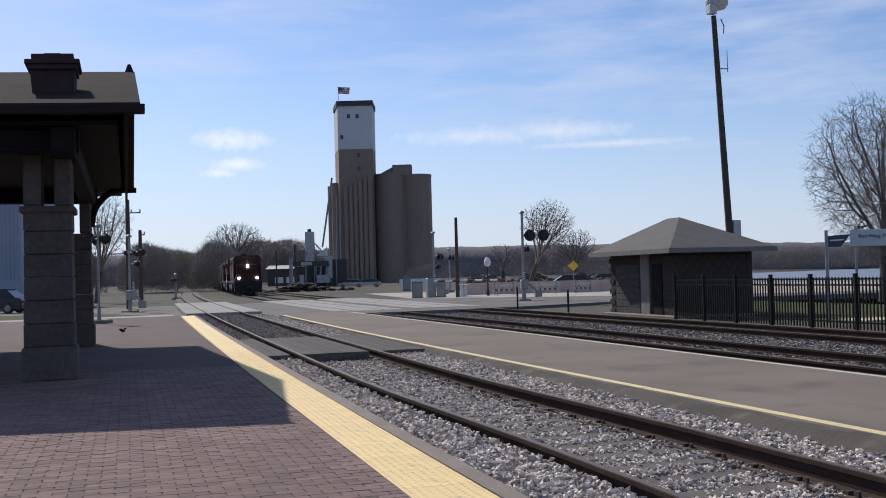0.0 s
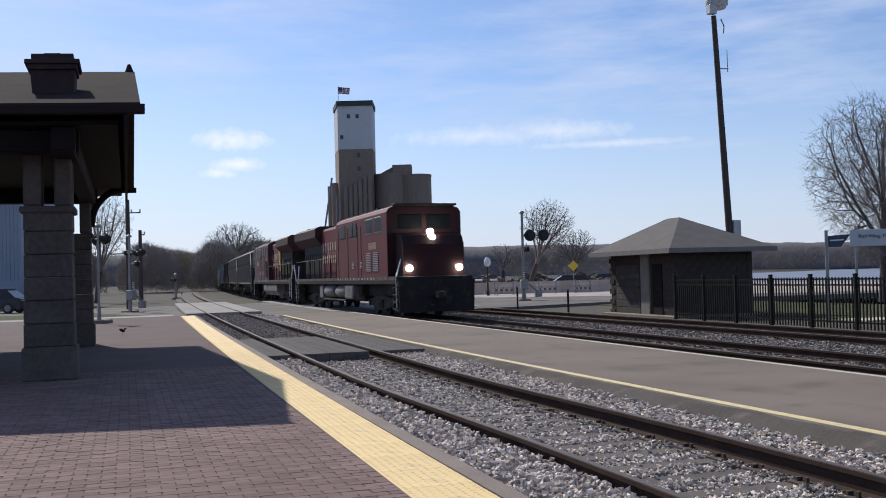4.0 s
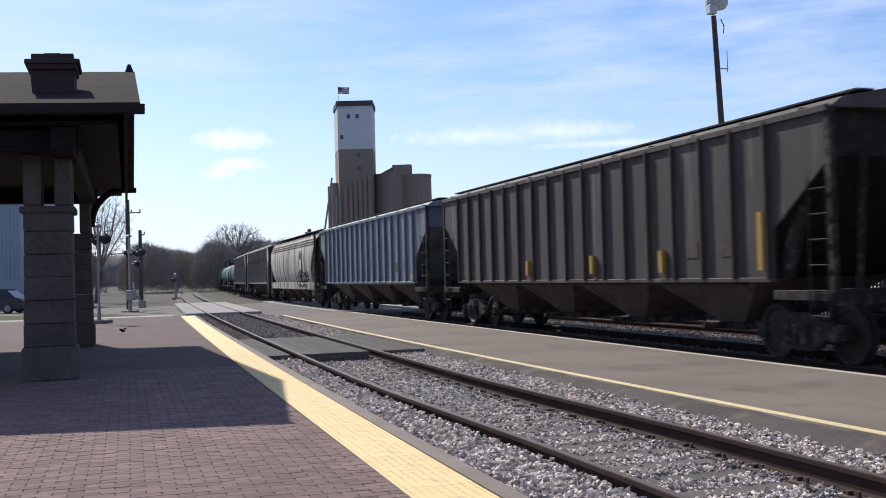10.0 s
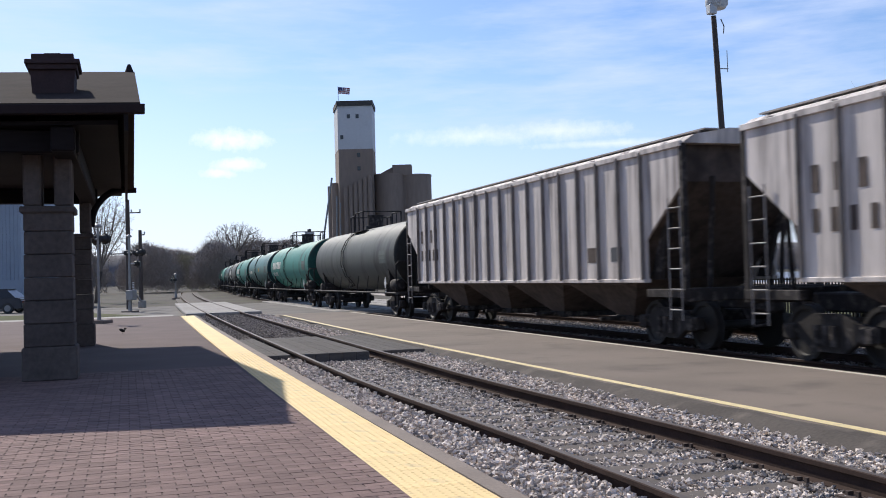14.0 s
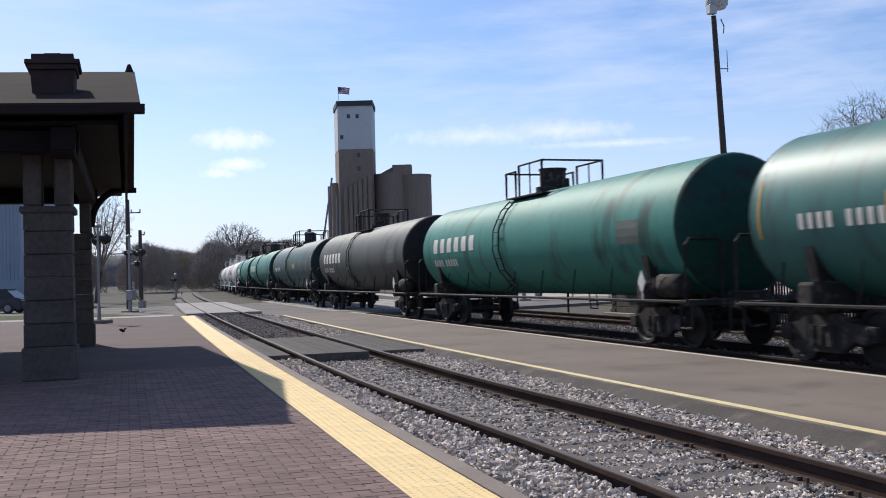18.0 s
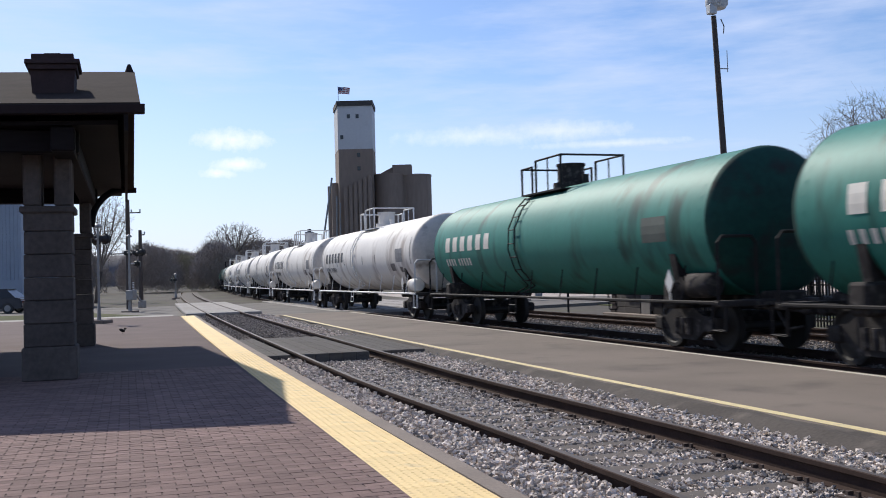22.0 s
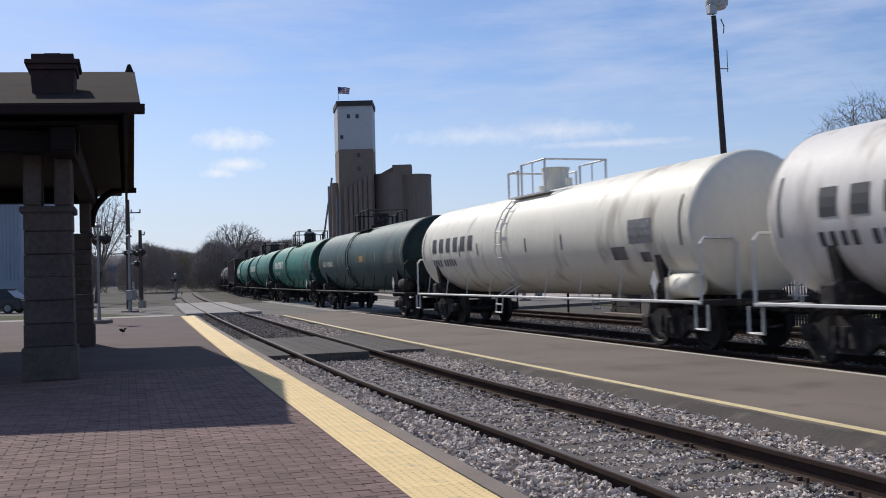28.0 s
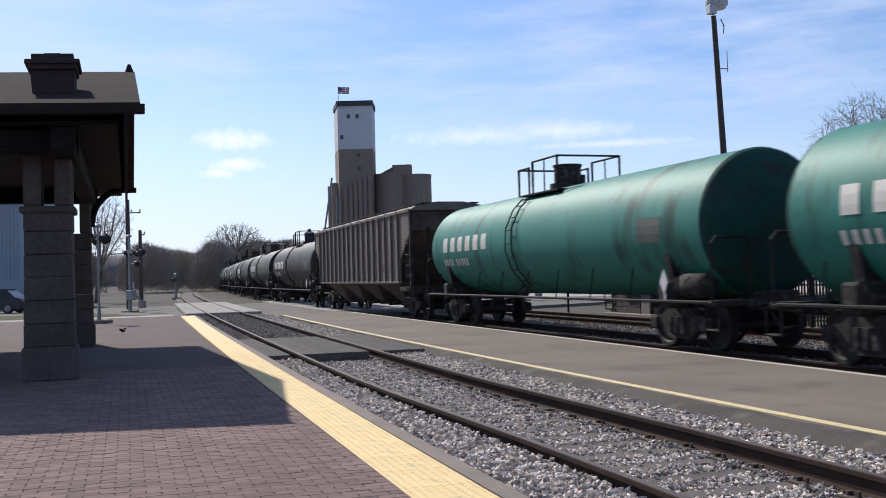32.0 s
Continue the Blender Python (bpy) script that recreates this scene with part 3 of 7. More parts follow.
box(bm, sx1 - 0.5, sx1 + 0.1, sy1 - 1.0, sy1 - 0.6, 2.2, 3.15, 0.02)
part("vent", bm, SHED_TRIM, shed)
for a in ((sx0 - so - 0.02, sx0 - so + 0.01, sy0 - so, sy1 + so), (sx0 - so, sx1 + so, sy0 - so - 0.02, sy0 - so + 0.01)):
    bm = B()
    box(bm, *a, se - 0.15, se + 0.02)
    part("fascia", bm, SHED_TRIM, shed)
bm = B()
rx = (sx0 + sx1) / 2
c = [(sx0 - so, sy0 - so), (sx1 + so, sy0 - so), (sx1 + so, sy1 + so), (sx0 - so, sy1 + so)]
lo = [bm.verts.new((x, y, se - 0.12)) for x, y in c]
ed = [bm.verts.new((x, y, se)) for x, y in c]
r0, r1 = bm.verts.new((rx, sy0 + 2.3, sr)), bm.verts.new((rx, sy1 - 1.9, sr))
bm.faces.new(lo)
for i in range(4):
    bm.faces.new((lo[i], lo[(i + 1) % 4], ed[(i + 1) % 4], ed[i]))
bm.faces.new((ed[0], ed[1], r0))
bm.faces.new((ed[1], ed[2], r1, r0))
bm.faces.new((ed[2], ed[3], r1))
bm.faces.new((ed[3], ed[0], r0, r1))
part("roof", bm, SHED_ROOF, shed)

# ---- fence ----
IRON = mat("black painted iron", (0.012, 0.0115, 0.011), 0.75, scale=6, vary=0.3, bump=0.1, spec=0.15)
fence = thing("fence", "black iron picket fence along the second track", "fence")
FX, FY0, FY1, BAY_LONG = 17.2, -8.56, 29.5, 1.73
pb = B()
box(pb, -0.015, 0.015, -0.015, 0.015, -0.05, 1.25)
picket_mesh = mesh("picket", pb, IRON)
pb = B()
box(pb, -0.04, 0.04, -0.04, 0.04, -0.15, 1.29, 0.006)
box(pb, -0.05, 0.05, -0.05, 0.05, 1.29, 1.34, 0.01)
post_mesh = mesh("post", pb, IRON)
y = FY0
rest = B()
while y <= FY1 + 0.01:
    q = part("post", post_mesh, None, fence)
    q.matrix_basis = pose(FX, y, -0.15)
    if y < FY1 - 0.1:
        for z in (0.12, 1.05, 1.2):
            bm = B()
            box(bm, FX - 0.015, FX + 0.015, y + 0.04, min(y + BAY_LONG, FY1) - 0.04, z - 0.17, z - 0.13)
            part("bar", bm, IRON, fence)
        for i in range(1, 14):
            yy = y + BAY_LONG * i / 14
            if yy > 11:
                q = part("picket", picket_mesh, None, fence)
                q.matrix_basis = pose(FX, yy, -0.15)
            else:
                box(rest, FX - 0.012, FX + 0.012, yy - 0.012, yy + 0.012, -0.2, 1.18)
    y += BAY_LONG
tagged(part("far_pickets", rest, IRON, fence), kind="stuff")

# ---- grain elevator ----
CONCRETE = mat("brown-grey silo concrete", (0.245, 0.188, 0.15), 0.95, scale=0.06, vary=0.16, bump=0.15, grain=1.2, stretch=(1, 1, 0.25))
WHITEWALL = mat("white painted concrete", (0.54, 0.54, 0.54), 0.85, scale=0.08, vary=0.08, bump=0.1, grain=1.5, stain=(0.45, 0.44, 0.43), amount=0.1)
DARKMETAL = mat("dark grey steel", (0.06, 0.054, 0.051), 0.8, 0.0, scale=2, vary=0.3, bump=0.1)
GALV = mat("galvanised steel", (0.24, 0.24, 0.24), 0.5, 0.6, scale=3, vary=0.2, bump=0.1)
GLASSDARK = mat("dark window glass", (0.02, 0.022, 0.025), 0.12, scale=2, vary=0.2, bump=0.0)
elevator = thing("grain_elevator", "tall brown concrete grain elevator with a white-topped tower", "grain elevator", m=pose(89.7, 286.3, -0.3, 0, 0, -17.4))


def tower():
    bm = B()
    slab(bm, [(-32.6, 12), (-30.3, 0), (-20.1, 0), (-20.1, 12)], "z", 0, 40.0)
    t = part("tower", bm, CONCRETE, elevator)
    bm = B()
    slab(bm, [(-32.65, 12.05), (-30.35, -0.05), (-20.05, -0.05), (-20.05, 12.05)], "z", 40.0, 52.9)
    part("tower_top", bm, WHITEWALL, elevator, "white painted tower top")
    bm = B()
    slab(bm, [(-33.0, 12.4), (-30.6, -0.4), (-19.8, -0.4), (-19.8, 12.4)], "z", 52.9, 54.4)
    part("parapet", bm, DARKMETAL, elevator)
    for a, z in ((-27.1, 49.8), (-24.5, 49.8), (-29.2, 43.6), (-24.3, 38.2), (-24.3, 34.2)):
        bm = B()
        box(bm, a - 0.45, a + 0.45, -0.2, 0.02, z - 0.6, z + 0.6, 0.03)
        part("window", bm, GLASSDARK, t)
    bm = B()
    rod(bm, (-30.2, 2, 54.4), (-30.2, 2, 59.2), 0.09)
    part("flagpole", bm, GALV, elevator)


tower()
for i, (a, d, r, top) in enumerate([(-33.2, 9, 1.6, 29.8), (-31.6, 5, 1.6, 30.4)] + [(-28.2 + 1.42 * k, -1.7, 0.66, 28.4 + 0.72 * k) for k in range(6)]):
    bm = B()
    lathe(bm, [(0, r), (top, r)], "z", 20, (a, d, 0))
    part("silo", bm, CONCRETE, elevator, smooth=True)
for a, d, r, top in ((-15.6, 6, 4.7, 32.7), (-7.6, 7.5, 4.6, 32.5), (-12.5, 15, 4.7, 32.6), (-24.5, 15, 4.5, 32.6)):
    bm = B()
    lathe(bm, [(0, r), (top - 0.5, r), (top - 0.5, r + 0.12), (top, r + 0.12)], "z", 36, (a, d, 0))
    part("silo", bm, CONCRETE, elevator, smooth=True)
bm = B()
box(bm, -16.5, -4.2, 4.2, 16, 0, 32.1)
part("bin_wall", bm, CONCRETE, elevator)
bm = B()
slab(bm, [(-20.2, 31.8), (-14.6, 34.9), (-14.6, 32.0), (-20.2, 32.0)], "y", 5.0, 8.0)
part("gallery", bm, CONCRETE, elevator)
bm = B()
box(bm, -14.6, -8.8, 3.5, 10, 32.0, 35.4, 0.1)
part("head_house", bm, CONCRETE, elevator)
for a, top, b, low, r in ((-32.3, 31.5, -35.6, 11.0, 0.28), (-31.0, 26.0, -31.4, 0.0, 0.26), (-30.0, 24.0, -30.2, 0.0, 0.22)):
    bm = B()
    rod(bm, (b, -1.2, low), (a, -1.2, top), r, seg=8)
    part("leg_pipe", bm, GALV, elevator)
FLAG = mat("flag cloth", (0.35, 0.12, 0.13), 0.8, scale=2, vary=0.3, bump=0)
FLAGBLUE = mat("flag blue cloth", (0.04, 0.05, 0.16), 0.8, scale=2, vary=0.2, bump=0)
FLAGWHITE = mat("flag white cloth", (0.6, 0.58, 0.58), 0.8, scale=2, vary=0.1, bump=0)

# ---- light mast ----
POLEWOOD = mat("brown utility pole", (0.07, 0.055, 0.048), 0.9, scale=3, vary=0.3, bump=0.4, stretch=(6, 6, 0.6))
LAMPGREY = mat("grey lamp housing", (0.5, 0.5, 0.5), 0.6, 0.1, scale=5, vary=0.1, bump=0.05)
mast = thing("siren_mast", "tall dark leaning pole with a round pale siren on top", "siren pole")
bm = B()
rod(bm, (31.5, 47.8, -0.4), (30.88, 47.95, 15.2), 0.21, 0.14, 14)
part("pole", bm, POLEWOOD, mast, smooth=True)
bm = B()
box(bm, 30.45, 30.9, 47.6, 48.0, 15.25, 15.75, 0.03)
part("control_box", bm, LAMPGREY, mast)
bm = B()
lathe(bm, [(15.55, 0.1), (15.6, 0.45), (15.8, 0.6), (16.3, 0.62), (16.5, 0.5), (16.6, 0.1)], "z", 24, (31.1, 47.95, 0))
part("siren", bm, LAMPGREY, mast, "pale grey round siren horn", smooth=True)
bm = B()
box(bm, 31.5, 31.95, 47.6, 48.1, 2.6, 4.0, 0.03)
part("meter_box", bm, LAMPGREY, mast)
bm = B()
pipe(bm, [(30.95, 47.9, 12.3), (31.6, 47.8, 12.3)], 0.03)
rod(bm, (31.55, 47.8, 12.1), (31.55, 47.8, 13.3), 0.02)
part("antenna", bm, GALV, mast)
bm = B()
pipe(bm, [(31.2, 47.75, 15.0), (31.35, 47.7, 14.6), (31.3, 47.7, 14.2)], 0.03)
part("cable", bm, DARKMETAL, mast)

# ---- train ----
SPEED = 18.977
CABRED = mat("dusty maroon cab paint", (0.085, 0.027, 0.03), 0.65, spec=0.25, scale=0.7, vary=0.2, bump=0.08, grain=12, stain=(0.05, 0.03, 0.03), amount=0.35)
# the red of the engine's front, darkened to hold the shade there
NOSERED = mat("shaded dark red nose paint", (0.03, 0.0105, 0.0125), 0.7, spec=0.2, scale=0.7, vary=0.25, bump=0.08, grain=12, stain=(0.02, 0.012, 0.012), amount=0.35)
CARRED = mat("faded red locomotive paint", (0.12, 0.021, 0.023), 0.6, spec=0.25, scale=0.7, vary=0.2, bump=0.08, grain=12, stain=(0.075, 0.03, 0.03), amount=0.35)
SOOTRED = mat("soot-stained maroon paint", (0.055, 0.02, 0.019), 0.7, scale=0.7, vary=0.35, bump=0.1, grain=10, stain=(0.015, 0.012, 0.012), amount=0.4, spec=0.25)
CARBLACK = mat("sooty black steel", (0.025, 0.022, 0.022), 0.7, scale=2, vary=0.4, bump=0.15, stain=(0.05, 0.042, 0.038), amount=0.3, spec=0.15)
UNDER = mat("grimy running gear", (0.036, 0.031, 0.029), 0.85, scale=3, vary=0.45, bump=0.2, stain=(0.13, 0.11, 0.1), amount=0.35, spec=0.2)
# brown that carries the shade under hoppers; also used for brown marks
BAY = mat("shaded bay and brown grime paint", (0.1, 0.078, 0.067), 0.9, scale=0.9, vary=0.4, bump=0.1, grain=8, stain=(0.05, 0.04, 0.035), amount=0.4, spec=0.2)
# darker tone for the ribs' unlit faces; serves for grime patches too
RIBSHADE_GRIME = mat("shaded rib and grime paint", (0.22, 0.195, 0.18), 0.8, scale=2, vary=0.3, bump=0.1, stain=(0.1, 0.08, 0.07), amount=0.35, stretch=(1, 1, 0.3), spec=0.2)
FADED = mat("faded stencil paint", (0.085, 0.1, 0.085), 0.7, scale=4, vary=0.25, bump=0)
DULLSTEEL = mat("dull pale ladder steel", (0.3, 0.27, 0.25), 0.7, scale=4, vary=0.3, bump=0)
WHEEL = mat("worn wheel steel", (0.032, 0.028, 0.026), 0.7, 0.3, scale=4, vary=0.3, bump=0.1)
STEELGREY = mat("grey dusty tank paint", (0.3, 0.29, 0.29), 0.6, scale=1.2, vary=0.2, bump=0.1)
FUELGREY = mat("dusty fuel tank paint", (0.19, 0.17, 0.165), 0.7, scale=1.2, vary=0.25, bump=0.1, stain=(0.08, 0.065, 0.06), amount=0.3, spec=0.3)
LETTER = mat("cream lettering", (0.7, 0.66, 0.58), 0.6, scale=4, vary=0.15, bump=0)
LOCOLETTER = mat("worn buff lettering", (0.5, 0.36, 0.28), 0.65, scale=4, vary=0.3, bump=0, stain=(0.16, 0.05, 0.04), amount=0.3)
LETTERDARK = mat("black lettering", (0.05, 0.05, 0.055), 0.6, scale=4, vary=0.15, bump=0)
PANELGREY = mat("grey stencil panel", (0.17, 0.17, 0.18), 0.7, scale=5, vary=0.3, bump=0, stain=(0.4, 0.38, 0.36), amount=0.2)
GOLD = mat("yellow emblem paint", (0.42, 0.24, 0.035), 0.6, scale=4, vary=0.2, bump=0)
WHITERAIL = mat("white handrail paint", (0.65, 0.64, 0.62), 0.5, scale=5, vary=0.15, bump=0)
FLATBLACK = mat("flat black panel paint", (0.006, 0.005, 0.005), 0.9, scale=3, vary=0.3, bump=0.1, spec=0.05)
HEADLIGHT = glow("headlight glow", (1.0, 0.93, 0.78), 90.0)
CABGLASS = mat("dark cab glass", (0.01, 0.011, 0.013), 0.3, scale=2, vary=0.2, bump=0, spec=0.06)

TANKPAINT = {
    "green": mat("sea green tank paint", (0.031, 0.195, 0.153), 0.58, spec=0.3, scale=0.6, vary=0.16, bump=0.04, grain=9, stain=(0.015, 0.06, 0.045), amount=0.3, stretch=(1, 1.3, 0.4)),
    "teal": mat("dark teal tank paint", (0.04, 0.088, 0.085), 0.58, spec=0.3, scale=0.6, vary=0.18, bump=0.04, grain=9, stain=(0.03, 0.05, 0.045), amount=0.4, stretch=(1, 1.3, 0.4)),
    "jade": mat("faded jade tank paint", (0.04, 0.145, 0.127), 0.5, spec=0.35, scale=0.6, vary=0.18, bump=0.04, grain=9, stain=(0.035, 0.07, 0.06), amount=0.35, stretch=(1, 1.3, 0.4)),
    "olive": mat("dark olive grey tank paint", (0.072, 0.076, 0.065), 0.6, spec=0.3, scale=0.6, vary=0.2, bump=0.05, grain=9, stain=(0.035, 0.033, 0.03), amount=0.4, stretch=(1, 1.3, 0.4)),
    "white": mat("dusty white tank paint", (0.73, 0.69, 0.635), 0.6, spec=0.3, scale=0.6, vary=0.1, bump=0.04, grain=9, stain=(0.42, 0.36, 0.31), amount=0.36, stretch=(1, 1.3, 0.4)),
    "cream": mat("cream white tank paint", (0.79, 0.74, 0.62), 0.55, spec=0.35, scale=0.6, vary=0.08, bump=0.04, grain=9, stain=(0.4, 0.35, 0.28), amount=0.2, stretch=(1, 1.3, 0.4)),
    "black": mat("black tank paint", (0.03, 0.028, 0.028), 0.6, spec=0.3, scale=0.6, vary=0.25, bump=0.05, grain=9, stain=(0.07, 0.06, 0.055), amount=0.3, stretch=(1, 1.3, 0.4)),
}
# end paints darker than the barrels: shade put into the colour, plus stains
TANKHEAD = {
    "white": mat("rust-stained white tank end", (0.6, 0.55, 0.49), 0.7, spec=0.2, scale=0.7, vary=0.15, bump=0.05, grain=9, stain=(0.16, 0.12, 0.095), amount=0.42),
    "green": mat("shaded grimy green tank end", (0.009, 0.05, 0.04), 0.7, spec=0.2, scale=0.9, vary=0.3, bump=0.05, grain=9, stain=(0.02, 0.025, 0.023), amount=0.5),
    "jade": mat("shaded grimy jade tank end", (0.012, 0.042, 0.045), 0.7, spec=0.2, scale=0.9, vary=0.3, bump=0.05, grain=9, stain=(0.02, 0.025, 0.023), amount=0.5),
    "teal": mat("shaded grimy teal tank end", (0.016, 0.032, 0.034), 0.7, spec=0.2, scale=0.9, vary=0.3, bump=0.05, grain=9, stain=(0.02, 0.02, 0.02), amount=0.5),
    "olive": mat("shaded grimy olive tank end", (0.018, 0.019, 0.018), 0.7, spec=0.2, scale=0.9, vary=0.3, bump=0.05, grain=9, stain=(0.012, 0.011, 0.01), amount=0.5),
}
HOPPAINT = {
    "light": mat("pale grey hopper paint", (0.66, 0.6, 0.54), 0.7, scale=1.3, vary=0.26, bump=0.08, grain=14, stain=(0.32, 0.275, 0.245), amount=0.42, stretch=(1, 2.2, 0.16), spec=0.3),
    "dusty": mat("dusty pinkish grey hopper paint", (0.62, 0.555, 0.51), 0.75, scale=1.3, vary=0.32, bump=0.1, grain=14, stain=(0.27, 0.23, 0.21), amount=0.5, stretch=(1, 2.2, 0.16), spec=0.3),
    "brown": mat("sooty brown hopper paint", (0.066, 0.054, 0.05), 0.75, scale=0.9, vary=0.3, bump=0.1, grain=9, stain=(0.17, 0.15, 0.14), amount=0.22, stretch=(1, 2.0, 0.2), spec=0.3),
    "taupe": mat("dull taupe hopper paint", (0.17, 0.138, 0.12), 0.75, scale=0.9, vary=0.3, bump=0.1, grain=9, stain=(0.08, 0.065, 0.058), amount=0.35, stretch=(1, 2.0, 0.2), spec=0.3),
    "blue": mat("dull slate blue hopper paint", (0.14, 0.165, 0.2), 0.7, scale=0.8, vary=0.25, bump=0.1, grain=9, stain=(0.05, 0.055, 0.07), amount=0.4, stretch=(1, 1, 0.3)),
    "beige": mat("stained beige hopper paint", (0.46, 0.415, 0.36), 0.75, scale=0.8, vary=0.36, bump=0.1, grain=9, stain=(0.11, 0.085, 0.072), amount=0.68, stretch=(1, 1.6, 0.1), spec=0.25),
}
CACHE = {}


def cached(key, build, material, smooth=False):
    if key not in CACHE:
        bm = B()
        build(bm)
        CACHE[key] = mesh(key[0] if isinstance(key, tuple) else key, bm, material, smooth)
    return CACHE[key]


def put(name, key, build, material, parent, m=None, label="", smooth=False):
    ob = part(name, cached(key, build, material, smooth), None, parent, label)
    if m:
        ob.matrix_basis = m
    return ob


def wheel_shape(r):
    def build(bm):
        for sx in (-1, 1):
            lathe(bm, [(sx * 0.66, r + 0.03), (sx * 0.69, r + 0.03), (sx * 0.70, r), (sx * 0.80, r), (sx * 0.80, r - 0.07), (sx * 0.76, r - 0.1), (sx * 0.77, 0.14), (sx * 0.82, 0.12), (sx * 0.82, 0.02)], "x", 28)
        rod(bm, (-0.8, 0, 0), (0.8, 0, 0), 0.08, seg=10)
    return build


def truck(parent, y, axles=(-0.89, 0.89), r=0.46):
    """A bogie: side frames with springs, a bolster and wheel sets."""
    ends = max(axles)

    def frame_shape(bm):
        for sx in (-1, 1):
            o = [(-ends - 0.22, 0.40), (-ends - 0.22, 0.62), (-ends + 0.25, 0.66), (-0.35, 0.80), (0.35, 0.80), (ends - 0.25, 0.66), (ends + 0.22, 0.62), (ends + 0.22, 0.40), (ends - 0.2, 0.40), (0.38, 0.20), (-0.38, 0.20), (-ends + 0.2, 0.40)]
            slab(bm, o, "x", sx * 0.93, sx * 1.07)
            for a in axles:
                box(bm, sx * 1.0, sx * 1.13, a - 0.14, a + 0.14, 0.36, 0.62, 0.03)
            for yy in (-0.2, 0, 0.2):
                rod(bm, (sx * 1.09, yy, 0.3), (sx * 1.09, yy, 0.62), 0.075, seg=8)
        box(bm, -1.0, 1.0, -0.2, 0.2, 0.45, 0.72, 0.03)
        for a in (-ends - 0.1, ends + 0.1):
            rod(bm, (-0.95, a * 0.55, 0.36), (0.95, a * 0.55, 0.36), 0.05, seg=6)
    tr = put("truck", ("truck", axles), frame_shape, UNDER, parent, pose(0, y, 0))
    for a in axles:
        put("wheelset", ("wheelset", r), wheel_shape(r), WHEEL, tr, pose(0, a, r), smooth=True)
    return tr


def coupler(parent, y, d):
    def shape(bm):
        box(bm, -0.12, 0.12, 0, 0.45, 0.74, 0.96, 0.03)
        box(bm, -0.2, 0.16, 0.38, 0.62, 0.7, 1.0, 0.05)
        pipe(bm, [(0.3, 0, 0.75), (0.32, 0.3, 0.45), (0.2, 0.55, 0.5)], 0.025)
    return put("coupler", "coupler", shape, UNDER, parent, pose(0, y, 0, 0, 0, 0 if d > 0 else 180))


def bars(x, y0, z0, hgt, widths, gap, r=None, cz=0.0, sx=1):
    """Plain blocks, as wide as the letters that they stand for, on a flat or round side."""
    def build(bm):
        y = y0
        for w in widths:
            n = 3 if r else 1
            for i in range(n):
                za, zb = z0 + hgt * i / n, z0 + hgt * (i + 1) / n
                def sx_at(z):
                    return sx * (math.sqrt(max(r * r - (z - cz) ** 2, 0.01)) + 0.006) if r else sx * x
                a, b = sx_at(za), sx_at(zb)
                vs = [bm.verts.new(p) for p in ((a, y, za), (a, y + sx * w, za), (b, y + sx * w, zb), (b, y, zb))]
                bm.faces.new(vs)
            y += sx * (w + gap)
    return build


def letter_bar(x, z0, hgt, w, r=None, cz=0.0):
    """A plain upright bar in place of a letter, on a flat or round side."""
    def at(y, z):
        return ((math.sqrt(max(r * r - (z - cz) ** 2, 0.01)) + 0.008) if r else x, y, z)

    def build(bm):
        n = 3 if r else 1
        rows = [[bm.verts.new(at(y, z0 + hgt * k / n)) for y in (0, w)] for k in range(n + 1)]
        for a, b in zip(rows, rows[1:]):
            bm.faces.new((a[0], a[1], b[1], b[0]))
    return build


def letters(car, key, ink, x, y0, z0, hgt, count, w, gap, r=None, cz=0.0, name="letter_bar"):
    """Plain bars for each letter of a line of writing."""
    for i in range(count):
        put(name, (key, ink.name), letter_bar(x, z0, hgt, w * 0.72, r, cz), ink, car, pose(0, y0 + i * (w + gap), 0))


def ladder(bm, x, y, z0, z1, w=0.4, n=5, r=0.02):
    for d in (-w / 2, w / 2):
        rod(bm, (x, y + d, z0), (x, y + d, z1), r, seg=5)
    for i in range(n):
        z = z0 + (z1 - z0) * (i + 0.5) / n
        rod(bm, (x, y - w / 2, z), (x, y + w / 2, z), r, seg=5)


